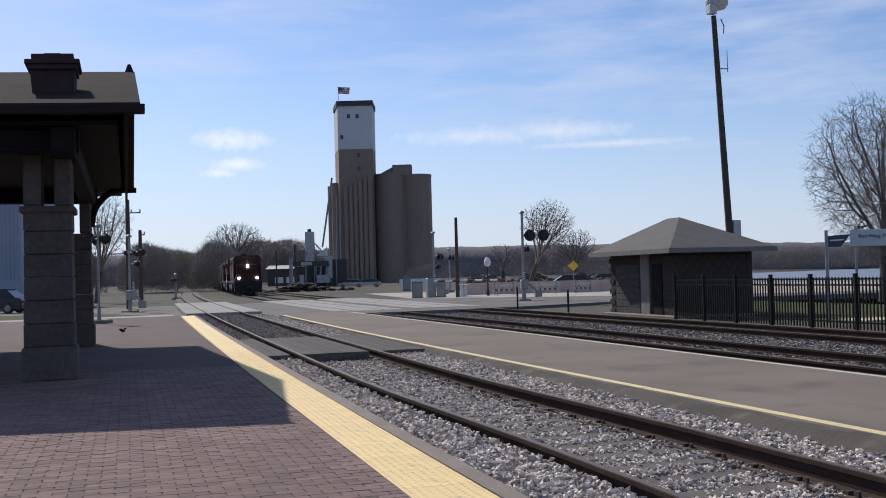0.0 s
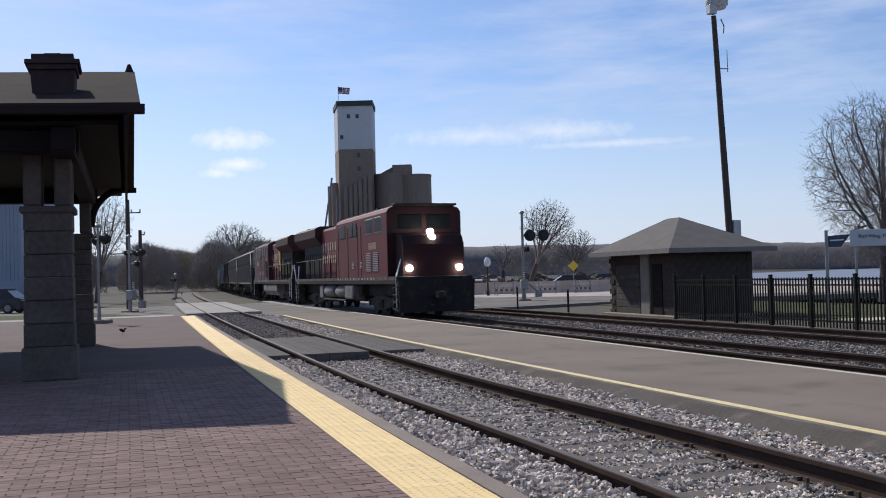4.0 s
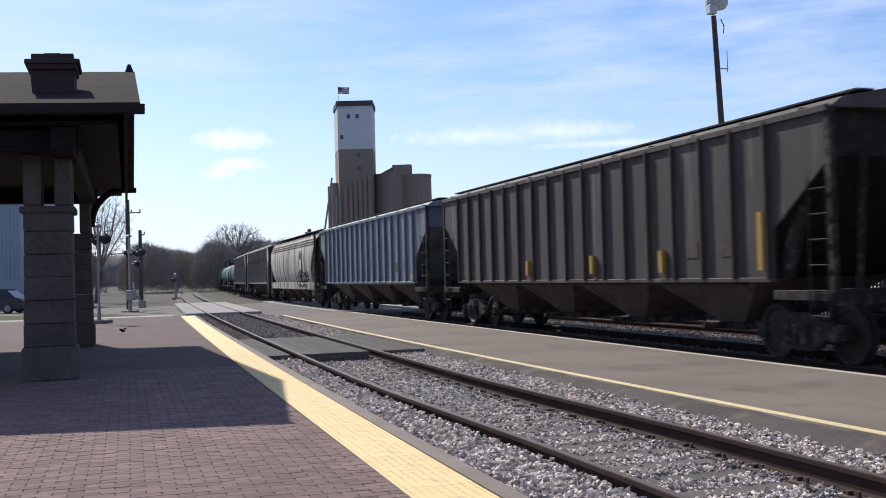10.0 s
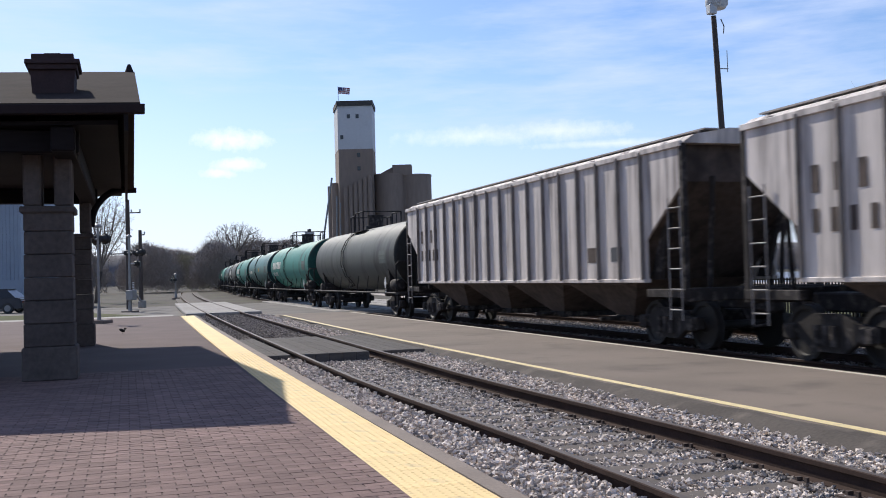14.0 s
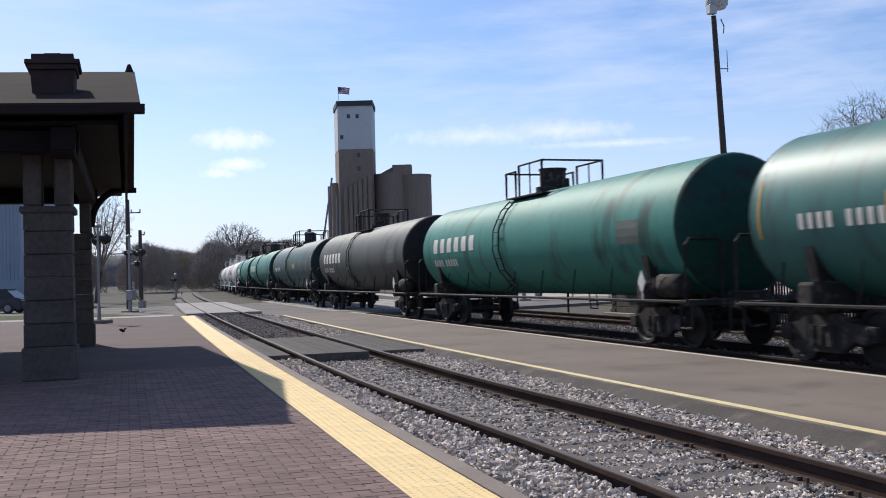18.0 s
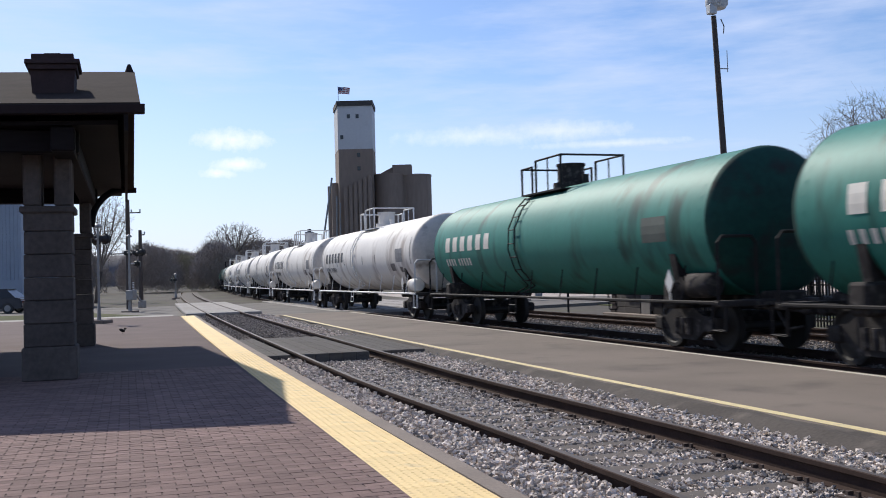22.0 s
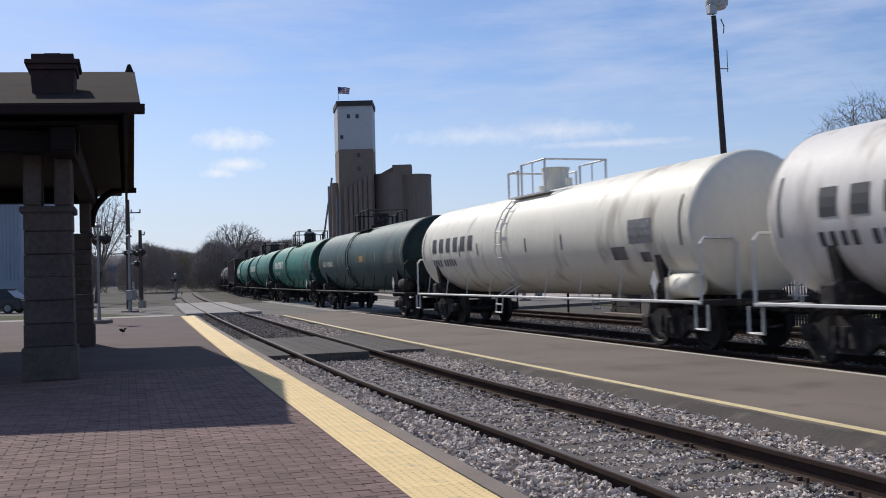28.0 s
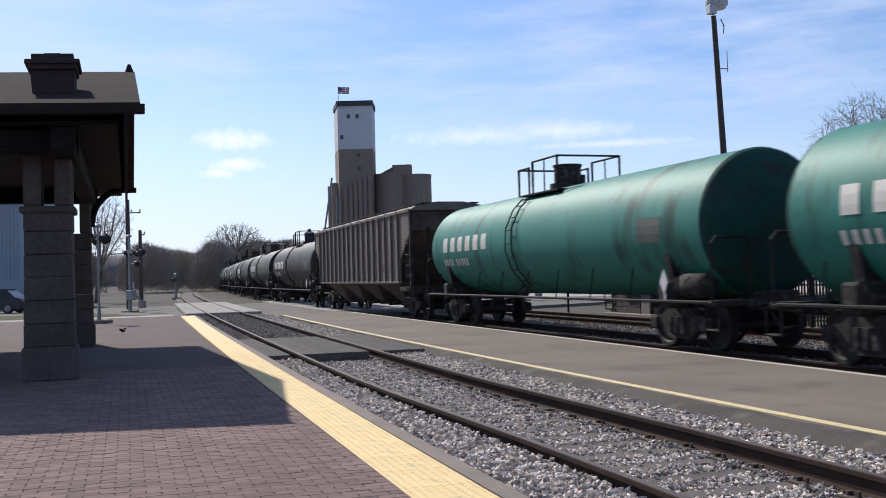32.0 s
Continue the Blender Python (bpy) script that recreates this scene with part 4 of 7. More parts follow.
# -- tank car: local y runs forwards, x to the side that faces the platform --
def tank_car(paint, length, style):
    R, cz, half = 1.41, 2.4, length / 2 - 0.84
    label = {"green": "sea green tank car with white lettering blocks, grimy below", "teal": "dark teal tank car with small yellow marks", "jade": "faded jade green tank car with a yellow panel",
             "olive": "dark olive-grey tank car with white lettering blocks", "white": "dusty white tank car with dark lettering blocks",
             "cream": "cream-white tank car with dark lettering blocks", "black": "sooty black tank car"}[paint]
    car = thing("tank_car", label, "tank car", "train")
    L = round(length, 1)
    pm = TANKPAINT[paint]
    metal = WHITERAIL if paint in ("white", "cream") else CARBLACK

    def barrel(bm):
        ends = [-half + 0.43, -half + 0.54, -half + 1.0] + [half * q for q in (-0.6, -0.3, 0.0, 0.3, 0.6)] + [half - 1.0, half - 0.54, half - 0.43]
        lathe(bm, [(y, R) for y in ends], "y", 48, (0, 0, cz))
    tank = put("tank", ("tank", paint, L), barrel, pm, car, smooth=True)

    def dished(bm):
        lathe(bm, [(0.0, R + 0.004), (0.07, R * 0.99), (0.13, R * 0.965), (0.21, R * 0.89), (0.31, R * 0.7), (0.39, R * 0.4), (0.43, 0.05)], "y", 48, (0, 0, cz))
    # the ends' shade comes partly from their darker paint
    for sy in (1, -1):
        put("tank_head", ("tank_head", paint), dished, TANKHEAD.get(paint, pm), tank, pose(0, sy * (half - 0.43), 0, 0, 0, 0 if sy > 0 else 180), "dished tank end, shade and grime in its paint" if paint in TANKHEAD else "", smooth=True)

    def seam_ring(bm):
        for i in range(36):
            a, b = 2 * math.pi * i / 36, 2 * math.pi * (i + 1) / 36
            bm.faces.new([bm.verts.new(((R + 0.004) * math.cos(t), y, cz + (R + 0.004) * math.sin(t))) for t, y in ((a, -0.02), (b, -0.02), (b, 0.02), (a, 0.02))])
    for q in (-half + 0.62, -half * 0.55, half * 0.12, half * 0.55, half - 0.62):
        put("weld_seam", ("weld_seam", paint), seam_ring, pm, tank, pose(0, q, 0))

    def end_sill(bm):
        box(bm, -0.35, 0.35, -2.6, 0.12, 0.78, 1.12, 0.03)
        box(bm, -1.45, 1.45, -0.2, 0.11, 0.86, 0.98, 0.02)

    def saddle(bm):
        box(bm, -1.42, 1.42, -0.2, 0.2, 0.8, 1.3, 0.05)
        slab(bm, [(-1.2, 1.25), (1.2, 1.25), (1.32, 1.85), (1.05, 1.28), (0, 0.98), (-1.05, 1.28), (-1.32, 1.85)], "y", -0.1, 0.1)
    for s in (1, -1):
        put("stub_sill", "stub_sill", end_sill, UNDER, car, pose(0, s * half, 0, 0, 0, 0 if s > 0 else 180))
        put("saddle", "saddle", saddle, UNDER, car, pose(0, s * (half - 1.75), 0))

    def rails(bm):
        for sx in (-1, 1):
            rod(bm, (sx * 1.46, -half + 0.1, 0.94), (sx * 1.46, half - 0.1, 0.94), 0.032, seg=6)
            for i in range(9):
                y = -half + 1.2 + (2 * half - 2.4) * i / 8
                rod(bm, (sx * 1.46, y, 0.94), (sx * 1.36, y, 1.62), 0.016, seg=5)
    put("side_handrail", ("side_handrail", metal.name, L), rails, metal, car)
    def hoop(bm):
        pipe(bm, [(1.45, 0, 0.9), (1.45, 0, 2.0), (1.35, 0, 2.12), (0.75, 0, 2.12), (0.65, 0, 2.0), (0.65, 0, 0.9)], 0.028)

    def stirrup(bm):
        pipe(bm, [(1.45, 0.2, 0.9), (1.45, 0.2, 0.45), (1.45, -0.2, 0.45), (1.45, -0.2, 0.9)], 0.024)

    def step_plate(bm):
        for sx in (-1, 1):
            box(bm, sx * 0.75, sx * 1.48, -0.5, 0.1, 0.9, 0.95, 0.01)
    for s in (-1, 1):
        put("step_plate", ("step_plate", metal.name), step_plate, metal, car, pose(0, s * (half - 0.1), 0, 0, 0, 0 if s > 0 else 180))
    for s in (0, 180):
        y = half if s == 0 else -half
        for m in (pose(0, y, 0), pose(0, y, 0, 0, 0, 180)):
            put("end_rail", ("end_rail", metal.name), hoop, metal, car, m)
            put("stirrup", ("stirrup", metal.name), stirrup, metal, car, m)
    top = cz + R

    def manway(bm):
        rod(bm, (0, -0.9, top - 0.1), (0, -0.9, top + 0.1), 0.48, seg=20)
        rod(bm, (0, -0.9, top + 0.1), (0, -0.9, top + 0.55), 0.36, seg=20)
        rod(bm, (0, -0.9, top + 0.55), (0, -0.9, top + 0.6), 0.39, seg=20)
        rod(bm, (0, -0.05, top - 0.05), (0, -0.05, top + 0.25), 0.09, seg=10)
    put("manway", ("manway", paint), manway, UNDER if paint not in ("white", "cream") else pm, car, pose(0, 0.5, 0), smooth=True)

    def deck(bm):
        box(bm, 0.5, 0.9, -2.15, 0.35, top - 0.17, top - 0.13)
        for y in (-1.9, -0.9, 0.1):
            box(bm, 0.55, 0.6, y - 0.05, y + 0.05, top - 0.32, top - 0.17)
    for a in (0, 180):
        put("platform_deck", ("platform_deck", metal.name, a), deck if a == 0 else (lambda bm: box(bm, -0.9, -0.5, -2.15, 0.35, top - 0.17, top - 0.13)), metal, car, pose(0, 0.5, 0))

    def guard(bm):
        z = top - 0.15
        for sx in (-0.88, 0.88):
            pipe(bm, [(sx, -2.15, z), (sx, -2.15, z + 0.72), (sx, -1.45, z + 0.72), (sx, -1.45, z)], 0.026)
            pipe(bm, [(sx, -1.2, z), (sx, -1.2, z + 0.85), (sx, 0.35, z + 0.85), (sx, 0.35, z)], 0.026)
            rod(bm, (sx, -0.45, z), (sx, -0.45, z + 0.85), 0.02, seg=5)
        rod(bm, (-0.88, 0.35, z + 0.85), (0.88, 0.35, z + 0.85), 0.026, seg=6)
        rod(bm, (-0.88, -2.15, z + 0.72), (0.88, -2.15, z + 0.72), 0.026, seg=6)
    put("guard_rail", ("guard_rail", metal.name), guard, metal, car, pose(0, 0.5, 0))

    def steps(bm):
        for d in (-0.22, 0.22):
            pts = [(math.cos(a) * (R + 0.09), d, cz + math.sin(a) * (R + 0.09)) for a in [radians(q) for q in (52, 36, 14, -8, -30, -52)]]
            pipe(bm, pts + [(1.46, d, 0.94), (1.5, d, 0.5)], 0.02, 5)
        for q in (-44, -30, -16, -2, 12, 26, 40, 50):
            a = radians(q)
            rod(bm, (math.cos(a) * (R + 0.09), -0.22, cz + math.sin(a) * (R + 0.09)), (math.cos(a) * (R + 0.09), 0.22, cz + math.sin(a) * (R + 0.09)), 0.016, seg=5)
        rod(bm, (1.5, -0.22, 0.5), (1.5, 0.22, 0.5), 0.02, seg=5)
        rod(bm, (1.48, -0.22, 0.72), (1.48, 0.22, 0.72), 0.02, seg=5)
    for a in (0, 180):
        put("side_ladder", ("side_ladder", metal.name), steps, metal, car, pose(0, -1.1, 0, 0, 0, a))

    def reservoir(bm):
        lathe(bm, [(-0.42, 0.05), (-0.4, 0.2), (-0.34, 0.24), (0.34, 0.24), (0.4, 0.2), (0.42, 0.05)], "y", 16, (1.12, half - 1.0, 1.24))
        box(bm, 0.9, 1.3, half - 1.5, half - 1.42, 0.98, 1.4)
    put("brake_reservoir", ("brake_reservoir", paint, L), reservoir, pm if paint in ("white", "cream") else UNDER, car, smooth=True)
    ink = LETTERDARK if paint in ("white", "cream") else LETTER
    if style == "name":
        letters(car, "big_letter", ink, 0, -half + 1.62, 2.28, 0.45, 6, 0.55, 0.14, R, cz)
        for y0, n in ((-half + 1.55, 4), (-half + 2.7, 5)):
            letters(car, "small_letter", ink, 0, y0, 1.84, 0.22, n, 0.17, 0.07, R, cz, "small_bar")
    else:
        if paint not in ("white", "olive"):
            letters(car, "tiny_letter", LETTER, 0, -half + 1.65, 2.12, 0.25, 4, 0.16, 0.06, R, cz, "small_bar")
            letters(car, "tiny_letter", LETTER, 0, -half + 2.75, 2.12, 0.25, 6, 0.16, 0.06, R, cz, "small_bar")
        if paint in ("teal", "jade"):
            for y0, w in ((-4.9, 0.05), (-3.4, 0.05), (-2.2, 0.05), (0.55, 0.06), (1.05, 0.75), (2.1, 0.06), (3.9, 0.07)):
                put("yellow_mark", ("yellow_mark", w), bars(0, 0, 2.2 if w < 0.5 else 2.22, 0.38 if w < 0.5 else 0.26, [w], 1.1, R, cz, 1), GOLD, car, pose(0, y0, 0))
    if paint in ("white", "cream"):
        for y0 in (-4.6, -3.0, 0.6, 2.8):
            put("dark_mark", "dark_mark", bars(0, 0, 2.1, 0.36, [0.07], 1.0, R, cz, 1), LETTERDARK, car, pose(0, y0, 0))
        for y0, z0, w, h0 in ((half - 3.6, 1.78, 0.62, 0.28), (half - 2.4, 1.72, 0.4, 0.2)):
            put("grime_patch", ("grime_patch", w), bars(0, 0, z0, h0, [w], 0, R, cz, 1), RIBSHADE_GRIME, car, pose(0, y0, 0))
    if paint in ("white", "cream", "teal", "jade"):
        rim = GOLD if paint in ("teal", "jade") else RIBSHADE_GRIME

        def rim_mark(bm):
            for q in range(-16, 22, 4):
                a, b = radians(q), radians(q + 4)
                bm.faces.new([bm.verts.new(((R + 0.007) * math.cos(t), y, cz + (R + 0.007) * math.sin(t))) for t, y in ((a, 0), (a, 0.07), (b, 0.07), (b, 0))])
        for y0 in (-half + 0.6, half - 0.78):
            put("rim_mark", ("rim_mark", rim.name), rim_mark, rim, car, pose(0, y0, 0))

    def data(bm):
        bars(0, half - 2.75, 2.1, 0.5, [0.95], 0.1, R, cz, 1)(bm)
    put("data_panel", ("data_panel", paint, L), data, PANELGREY if paint in ("white", "cream") else FADED, car)

    def placard(bm):
        slab(bm, [(half - 1.65, 1.08), (half - 1.5, 1.32), (half - 1.65, 1.56), (half - 1.8, 1.32)], "x", 1.44, 1.455)
        box(bm, 1.42, 1.44, half - 1.67, half - 1.63, 0.95, 1.1)
    put("placard", ("placard", L), placard, WHITERAIL, car, label="white diamond placard")
    for s in (-1, 1):
        truck(car, s * (half - 1.75))
        coupler(car, s * (half + 0.1), s)
    return car, half - 1.75


# -- covered hopper --
def hopper_car(paint, length, style):
    label = {"light": "pale grey ribbed covered hopper with a dusty side", "dusty": "dusty pinkish-grey ribbed covered hopper", "brown": "dark weathered brown ribbed covered hopper", "taupe": "dull taupe ribbed covered hopper, stained",
             "blue": "dull slate-blue ribbed covered hopper", "beige": "stained beige smooth-sided covered hopper"}[paint]
    car = thing("hopper_car", label, "hopper car", "train")
    L = round(length, 1)
    pm = HOPPAINT[paint]
    half, W, z0, z1 = length / 2 - 0.8, 1.58, 1.36, 3.9
    cut = 1.5

    def side(bm):
        for sx in (-1, 1):
            if style == "round":
                prof = [(1.36, 1.34), (1.6, 1.47), (2.1, 1.57), (2.7, 1.6), (3.3, 1.55), (3.7, 1.38), (3.9, 1.2)]
                cols = []
                for z, x in prof:
                    f = (z - z0) / (z1 - z0)
                    e = half - cut * max(0.0, 1 - f * 1.25)
                    cols.append((bm.verts.new((sx * x, -e, z)), bm.verts.new((sx * x, e, z))))
                for a, b in zip(cols, cols[1:]):
                    bm.faces.new((a[0], a[1], b[1], b[0]))
            else:
                slab(bm, [(-half + cut, z0), (half - cut, z0), (half - cut, z1 - 1.75), (half - 0.12, z1 - 0.75), (half - 0.12, z1), (-half + 0.12, z1), (-half + 0.12, z1 - 0.75), (-half + cut, z1 - 1.75)], "x", sx * (W - 0.12), sx * (W - 0.07))
    if style == "round":
        def band(bm):
            for sx in (-1, 1):
                box(bm, sx * 1.3, sx * 1.56, -half + 0.1, half - 0.1, 0.98, 1.36, 0.02)
        put("sill_band", ("sill_band", L), band, pm, car)
        for k, (z, x) in enumerate(((3.42, 1.53), (3.56, 1.48), (3.7, 1.41))):
            def ridge_bar(bm):
                for sx in (-1, 1):
                    rod(bm, (sx * x, -half + 0.3, z), (sx * x, half - 0.3, z), 0.03, seg=6)
            put("ridge", ("ridge", k, L), ridge_bar, pm, car)

        rs = random.Random(3)

        def skin(z):
            return 1.572 if z < 1.365 else float(np.interp(z, (1.36, 1.6, 2.1, 2.7), (1.34, 1.47, 1.57, 1.6))) + 0.012
        for i in range(6):
            zc, hh, ww, lean = 1.56 + rs.uniform(-0.05, 0.05), rs.uniform(0.36, 0.5), rs.uniform(0.26, 0.34), rs.uniform(-0.3, 0.3)

            def fill(bm):
                rows = []
                for k in range(13):
                    q = -1 + k / 6
                    z, w = zc + hh * q, ww * math.sqrt(max(0.02, 1 - q * q)) * (1 + 0.18 * math.cos(7 * q + i))
                    rows.append([bm.verts.new((skin(z), lean * (z - zc) + d * w, z)) for d in (-1, 1)])
                for r0, r1 in zip(rows, rows[1:]):
                    bm.faces.new((r0[0], r0[1], r1[1], r1[0]))
            blob = put("paint_letter", ("paint_letter", i), fill, RIBSHADE_GRIME if i % 3 == 1 else LETTER, car, pose(0, 6.35 - i * 0.56, 0), "white spray-paint shape")

            def edge(bm):
                pts = []
                for k in range(21):
                    q, d = math.sin(math.tau * k / 20), math.cos(math.tau * k / 20)
                    z = zc + hh * q
                    pts.append((skin(z) + 0.004, lean * (z - zc) + d * ww * (1 + 0.18 * math.cos(7 * q + i)), z))
                pipe(bm, pts, 0.022, 4)
                pipe(bm, [(skin(z) + 0.004, lean * (z - zc) + 0.08 * math.sin(9 * z + i), z) for z in (zc - hh * 0.4, zc - 0.05, zc + hh * 0.2, zc + hh * 0.5)], 0.02, 4)
            put("paint_outline", ("paint_outline", i), edge, UNDER, blob)

        def badge(bm):
            slab(bm, [(4.0, 1.75), (4.55, 1.95), (4.7, 2.5), (4.55, 3.0), (4.1, 3.15), (3.65, 2.95), (3.5, 2.5), (3.65, 1.95)], "x", 1.585, 1.612)
        put("dark_badge", "dark_badge", badge, BAY, car, pose(0, 0.45, 0), "worn brown hexagonal badge")
        put("badge_field", "badge_field", lambda bm: slab(bm, [(4.1, 2.0), (4.4, 2.2), (4.4, 2.6), (4.1, 2.75), (3.85, 2.6), (3.85, 2.2)], "x", 1.612, 1.62), HOPPAINT["dusty"], car, pose(0, 0.45, 0))
    put("side_sheet", ("side_sheet", paint, style, L), side, pm, car, smooth=style == "round")

    def core(bm):
        e = half - 0.3
        o = [(-e, z1), (e, z1), (e, z1 - 0.7), (half - cut - 1.0, z0 - 0.1), (-half + cut + 1.0, z0 - 0.1), (-e, z1 - 0.7)]
        slab(bm, o, "x", -W + 0.35 if style == "round" else -W + 0.13, W - 0.35 if style == "round" else W - 0.13)
    # most cores get a darker paint, for the shade and dirt at the ends
    put("body", ("body", style, paint, L), core, pm if paint in ("blue", "light") else (BAY if paint in ("dusty", "beige", "taupe") else CARBLACK), car)

    def roof(bm):
        o = [(-W + 0.06, z1), (W - 0.06, z1), (W - 0.3, z1 + 0.16), (0.5, z1 + 0.3), (-0.5, z1 + 0.3), (-W + 0.3, z1 + 0.16)]
        if style == "round":
            o = [(-1.2, z1), (1.2, z1), (0.75, z1 + 0.26), (-0.75, z1 + 0.26)]
        slab(bm, o, "y", -half + 0.05, half - 0.05)
        for i in range(12):
            y = -half + 0.8 + (2 * half - 1.6) * i / 11
            box(bm, -(W if style != "round" else 1.28) + 0.1, (W if style != "round" else 1.28) - 0.1, y - 0.03, y + 0.03, z1 + 0.02, z1 + 0.1)
    put("roof", ("roof", paint, style, L), roof, BAY if style == "round" else pm, car)

    def boards(bm):
        for sx in (-1, 1):
            box(bm, sx * 0.75, sx * 1.08, -half, half, z1 + 0.25, z1 + 0.28)
            for i in range(15):
                y = -half + 0.2 + (2 * half - 0.4) * i / 14
                rod(bm, (sx * 1.06, y, z1 + 0.1), (sx * 1.06, y, z1 + 0.27), 0.025, seg=5)
        for i in range(4):
            y = -half * 0.75 + half * 1.5 * i / 3
            box(bm, -0.35, 0.35, y - 1.2, y + 1.2, z1 + 0.2, z1 + 0.36, 0.04)
    put("running_board", ("running_board", style, paint, L), boards, DULLSTEEL if paint in ("light", "dusty") else UNDER, car)
    if style != "round":
        def rib(bm):
            box(bm, -0.035, 0.085, -0.022, 0.022, z0, z1, 0.006)
        n = 17
        for sx in (-1, 1):
            for i in range(n):
                y = (-half + cut + 0.1) + (2 * (half - cut - 0.1)) * i / (n - 1)
                # ribs of pale cars are painted darker to stand in for shade
                put("rib", ("rib", paint), rib, RIBSHADE_GRIME if paint in ("light", "dusty") else pm, car, pose(sx * (W - 0.07), y, 0, 0, 0, 0 if sx > 0 else 180))
    chord = 1.24 if style == "round" else W - 0.02
    for a in (0, 180):
        put("side_sill", ("side_sill", paint, L), lambda bm: box(bm, W - 0.16, W - 0.02, -half + cut, half - cut, z0 - 0.06, z0 + 0.02, 0.01), pm, car, pose(0, 0, 0, 0, 0, a))
        put("top_chord", ("top_chord", paint, L), lambda bm: box(bm, chord - 0.08, chord, -half + 0.1, half - 0.1, z1 - 0.06, z1 + 0.05, 0.01), pm, car, pose(0, 0, 0, 0, 0, a))

    span = 2 * (half - cut - 0.6)
    w = span / 4

    def bay(bm):
        a = [bm.verts.new(p) for p in ((-1.4, -w / 2, z0), (1.4, -w / 2, z0), (1.4, w / 2, z0), (-1.4, w / 2, z0))]
        b = [bm.verts.new(p) for p in ((-0.7, -0.35, 0.55), (0.7, -0.35, 0.55), (0.7, 0.35, 0.55), (-0.7, 0.35, 0.55))]
        bm.faces.new(a)
        bm.faces.new(b[::-1])
        for k in range(4):
            bm.faces.new((a[k], a[(k + 1) % 4], b[(k + 1) % 4], b[k]))

    def gate(bm):
        box(bm, -0.75, 0.75, -0.42, 0.42, 0.42, 0.56, 0.02)
        for sx in (-1, 1):
            rod(bm, (sx * 0.75, 0, 0.5), (sx * 1.35, 0, 0.5), 0.05, seg=8)
    for i in range(4):
        c = -span / 2 + span * (i + 0.5) / 4
        # bays painted darker than the body, with the underside's shade in the colour
        q = put("hopper_bay", ("hopper_bay", L), bay, BAY, car, pose(0, c, 0))
        put("outlet_gate", "outlet_gate", gate, UNDER, q)

    def ends(bm):
        box(bm, -0.3, 0.3, -3.2, 0, 0.78, 1.1, 0.03)
        box(bm, -1.5, 1.5, -0.2, 0, 0.95, 1.2, 0.02)
        for sx in (-1, 1):
            box(bm, sx * 1.4, sx * 1.54, -cut, -0.08, 1.02, 1.18, 0.01)
            box(bm, sx * 1.42, sx * 1.53, -0.2, -0.08, 1.1, z1, 0.01)
            rod(bm, (sx * 0.8, -0.4, 1.1), (sx * 0.8, -0.2, z1 - 0.6), 0.05, seg=6)
            slab(bm, [(-cut - 0.25, z0), (-cut + 0.1, z0), (-0.9, z1 - 1.2), (-1.05, z1 - 1.1)], "x", sx * 1.2, sx * 1.3)
    for s in (-1, 1):
        # dark paint here also holds the shade under the end overhang
        put("end_frame", ("end_frame", L), ends, UNDER, car, pose(0, s * half, 0, 0, 0, 0 if s > 0 else 180))
        for sx in (-1, 1):
            def lad(bm):
                ladder(bm, 1.57, 0.1, 0.6, 2.9, 0.42, 6, 0.015)
            put("ladder", ("ladder", paint), lad, DULLSTEEL if paint in ("light", "dusty", "beige") else UNDER, car, pose(0, s * (half - 0.45), 0, 0, 0, 0 if sx > 0 else 180))
        truck(car, s * (half - 1.55))
        coupler(car, s * (half - 0.05), s)
    def marks(bm):
        q = W - 0.06
        bars(q, half - cut - 1.5, 1.75, 0.3, [0.5], 0.1)(bm)
    put("data_panel", ("hop_panel", L), marks, LETTERDARK if paint != "brown" else BAY, car)
    put("repaint_patch", ("hop_patch", L), bars(W - 0.06, half - cut - 2.6, 1.75, 0.32, [0.4], 0.1), BAY, car)
    if paint in ("dusty", "light"):
        q = W - 0.06
        letters(car, "hop_big", FADED if paint == "light" else BAY, q, -half + cut + 0.35, 2.65, 0.42, 4, 0.26, 0.26)
        letters(car, "hop_low", FADED if paint == "light" else BAY, q, -half + cut + 0.35, 2.05, 0.36, 5, 0.22, 0.2)
    if paint == "brown":
        for y0, h0 in ((half - cut - 0.3, 0.95), (4.25, 0.42), (1.3, 0.4), (-2.3, 0.36)):
            put("yellow_stripe", ("hop_stripe", h0), lambda bm: box(bm, W - 0.06, W + 0.03, 0, 0.13, 1.5, 1.5 + h0), GOLD, car, pose(0, y0, 0), label="yellow reflective stripe")
    if paint == "blue":
        put("orange_mark", ("hop_orange", L), lambda bm: box(bm, W - 0.06, W - 0.05, half - cut - 0.6, half - cut - 0.25, 1.42, 1.6), GOLD, car)
    return car, half - 1.55


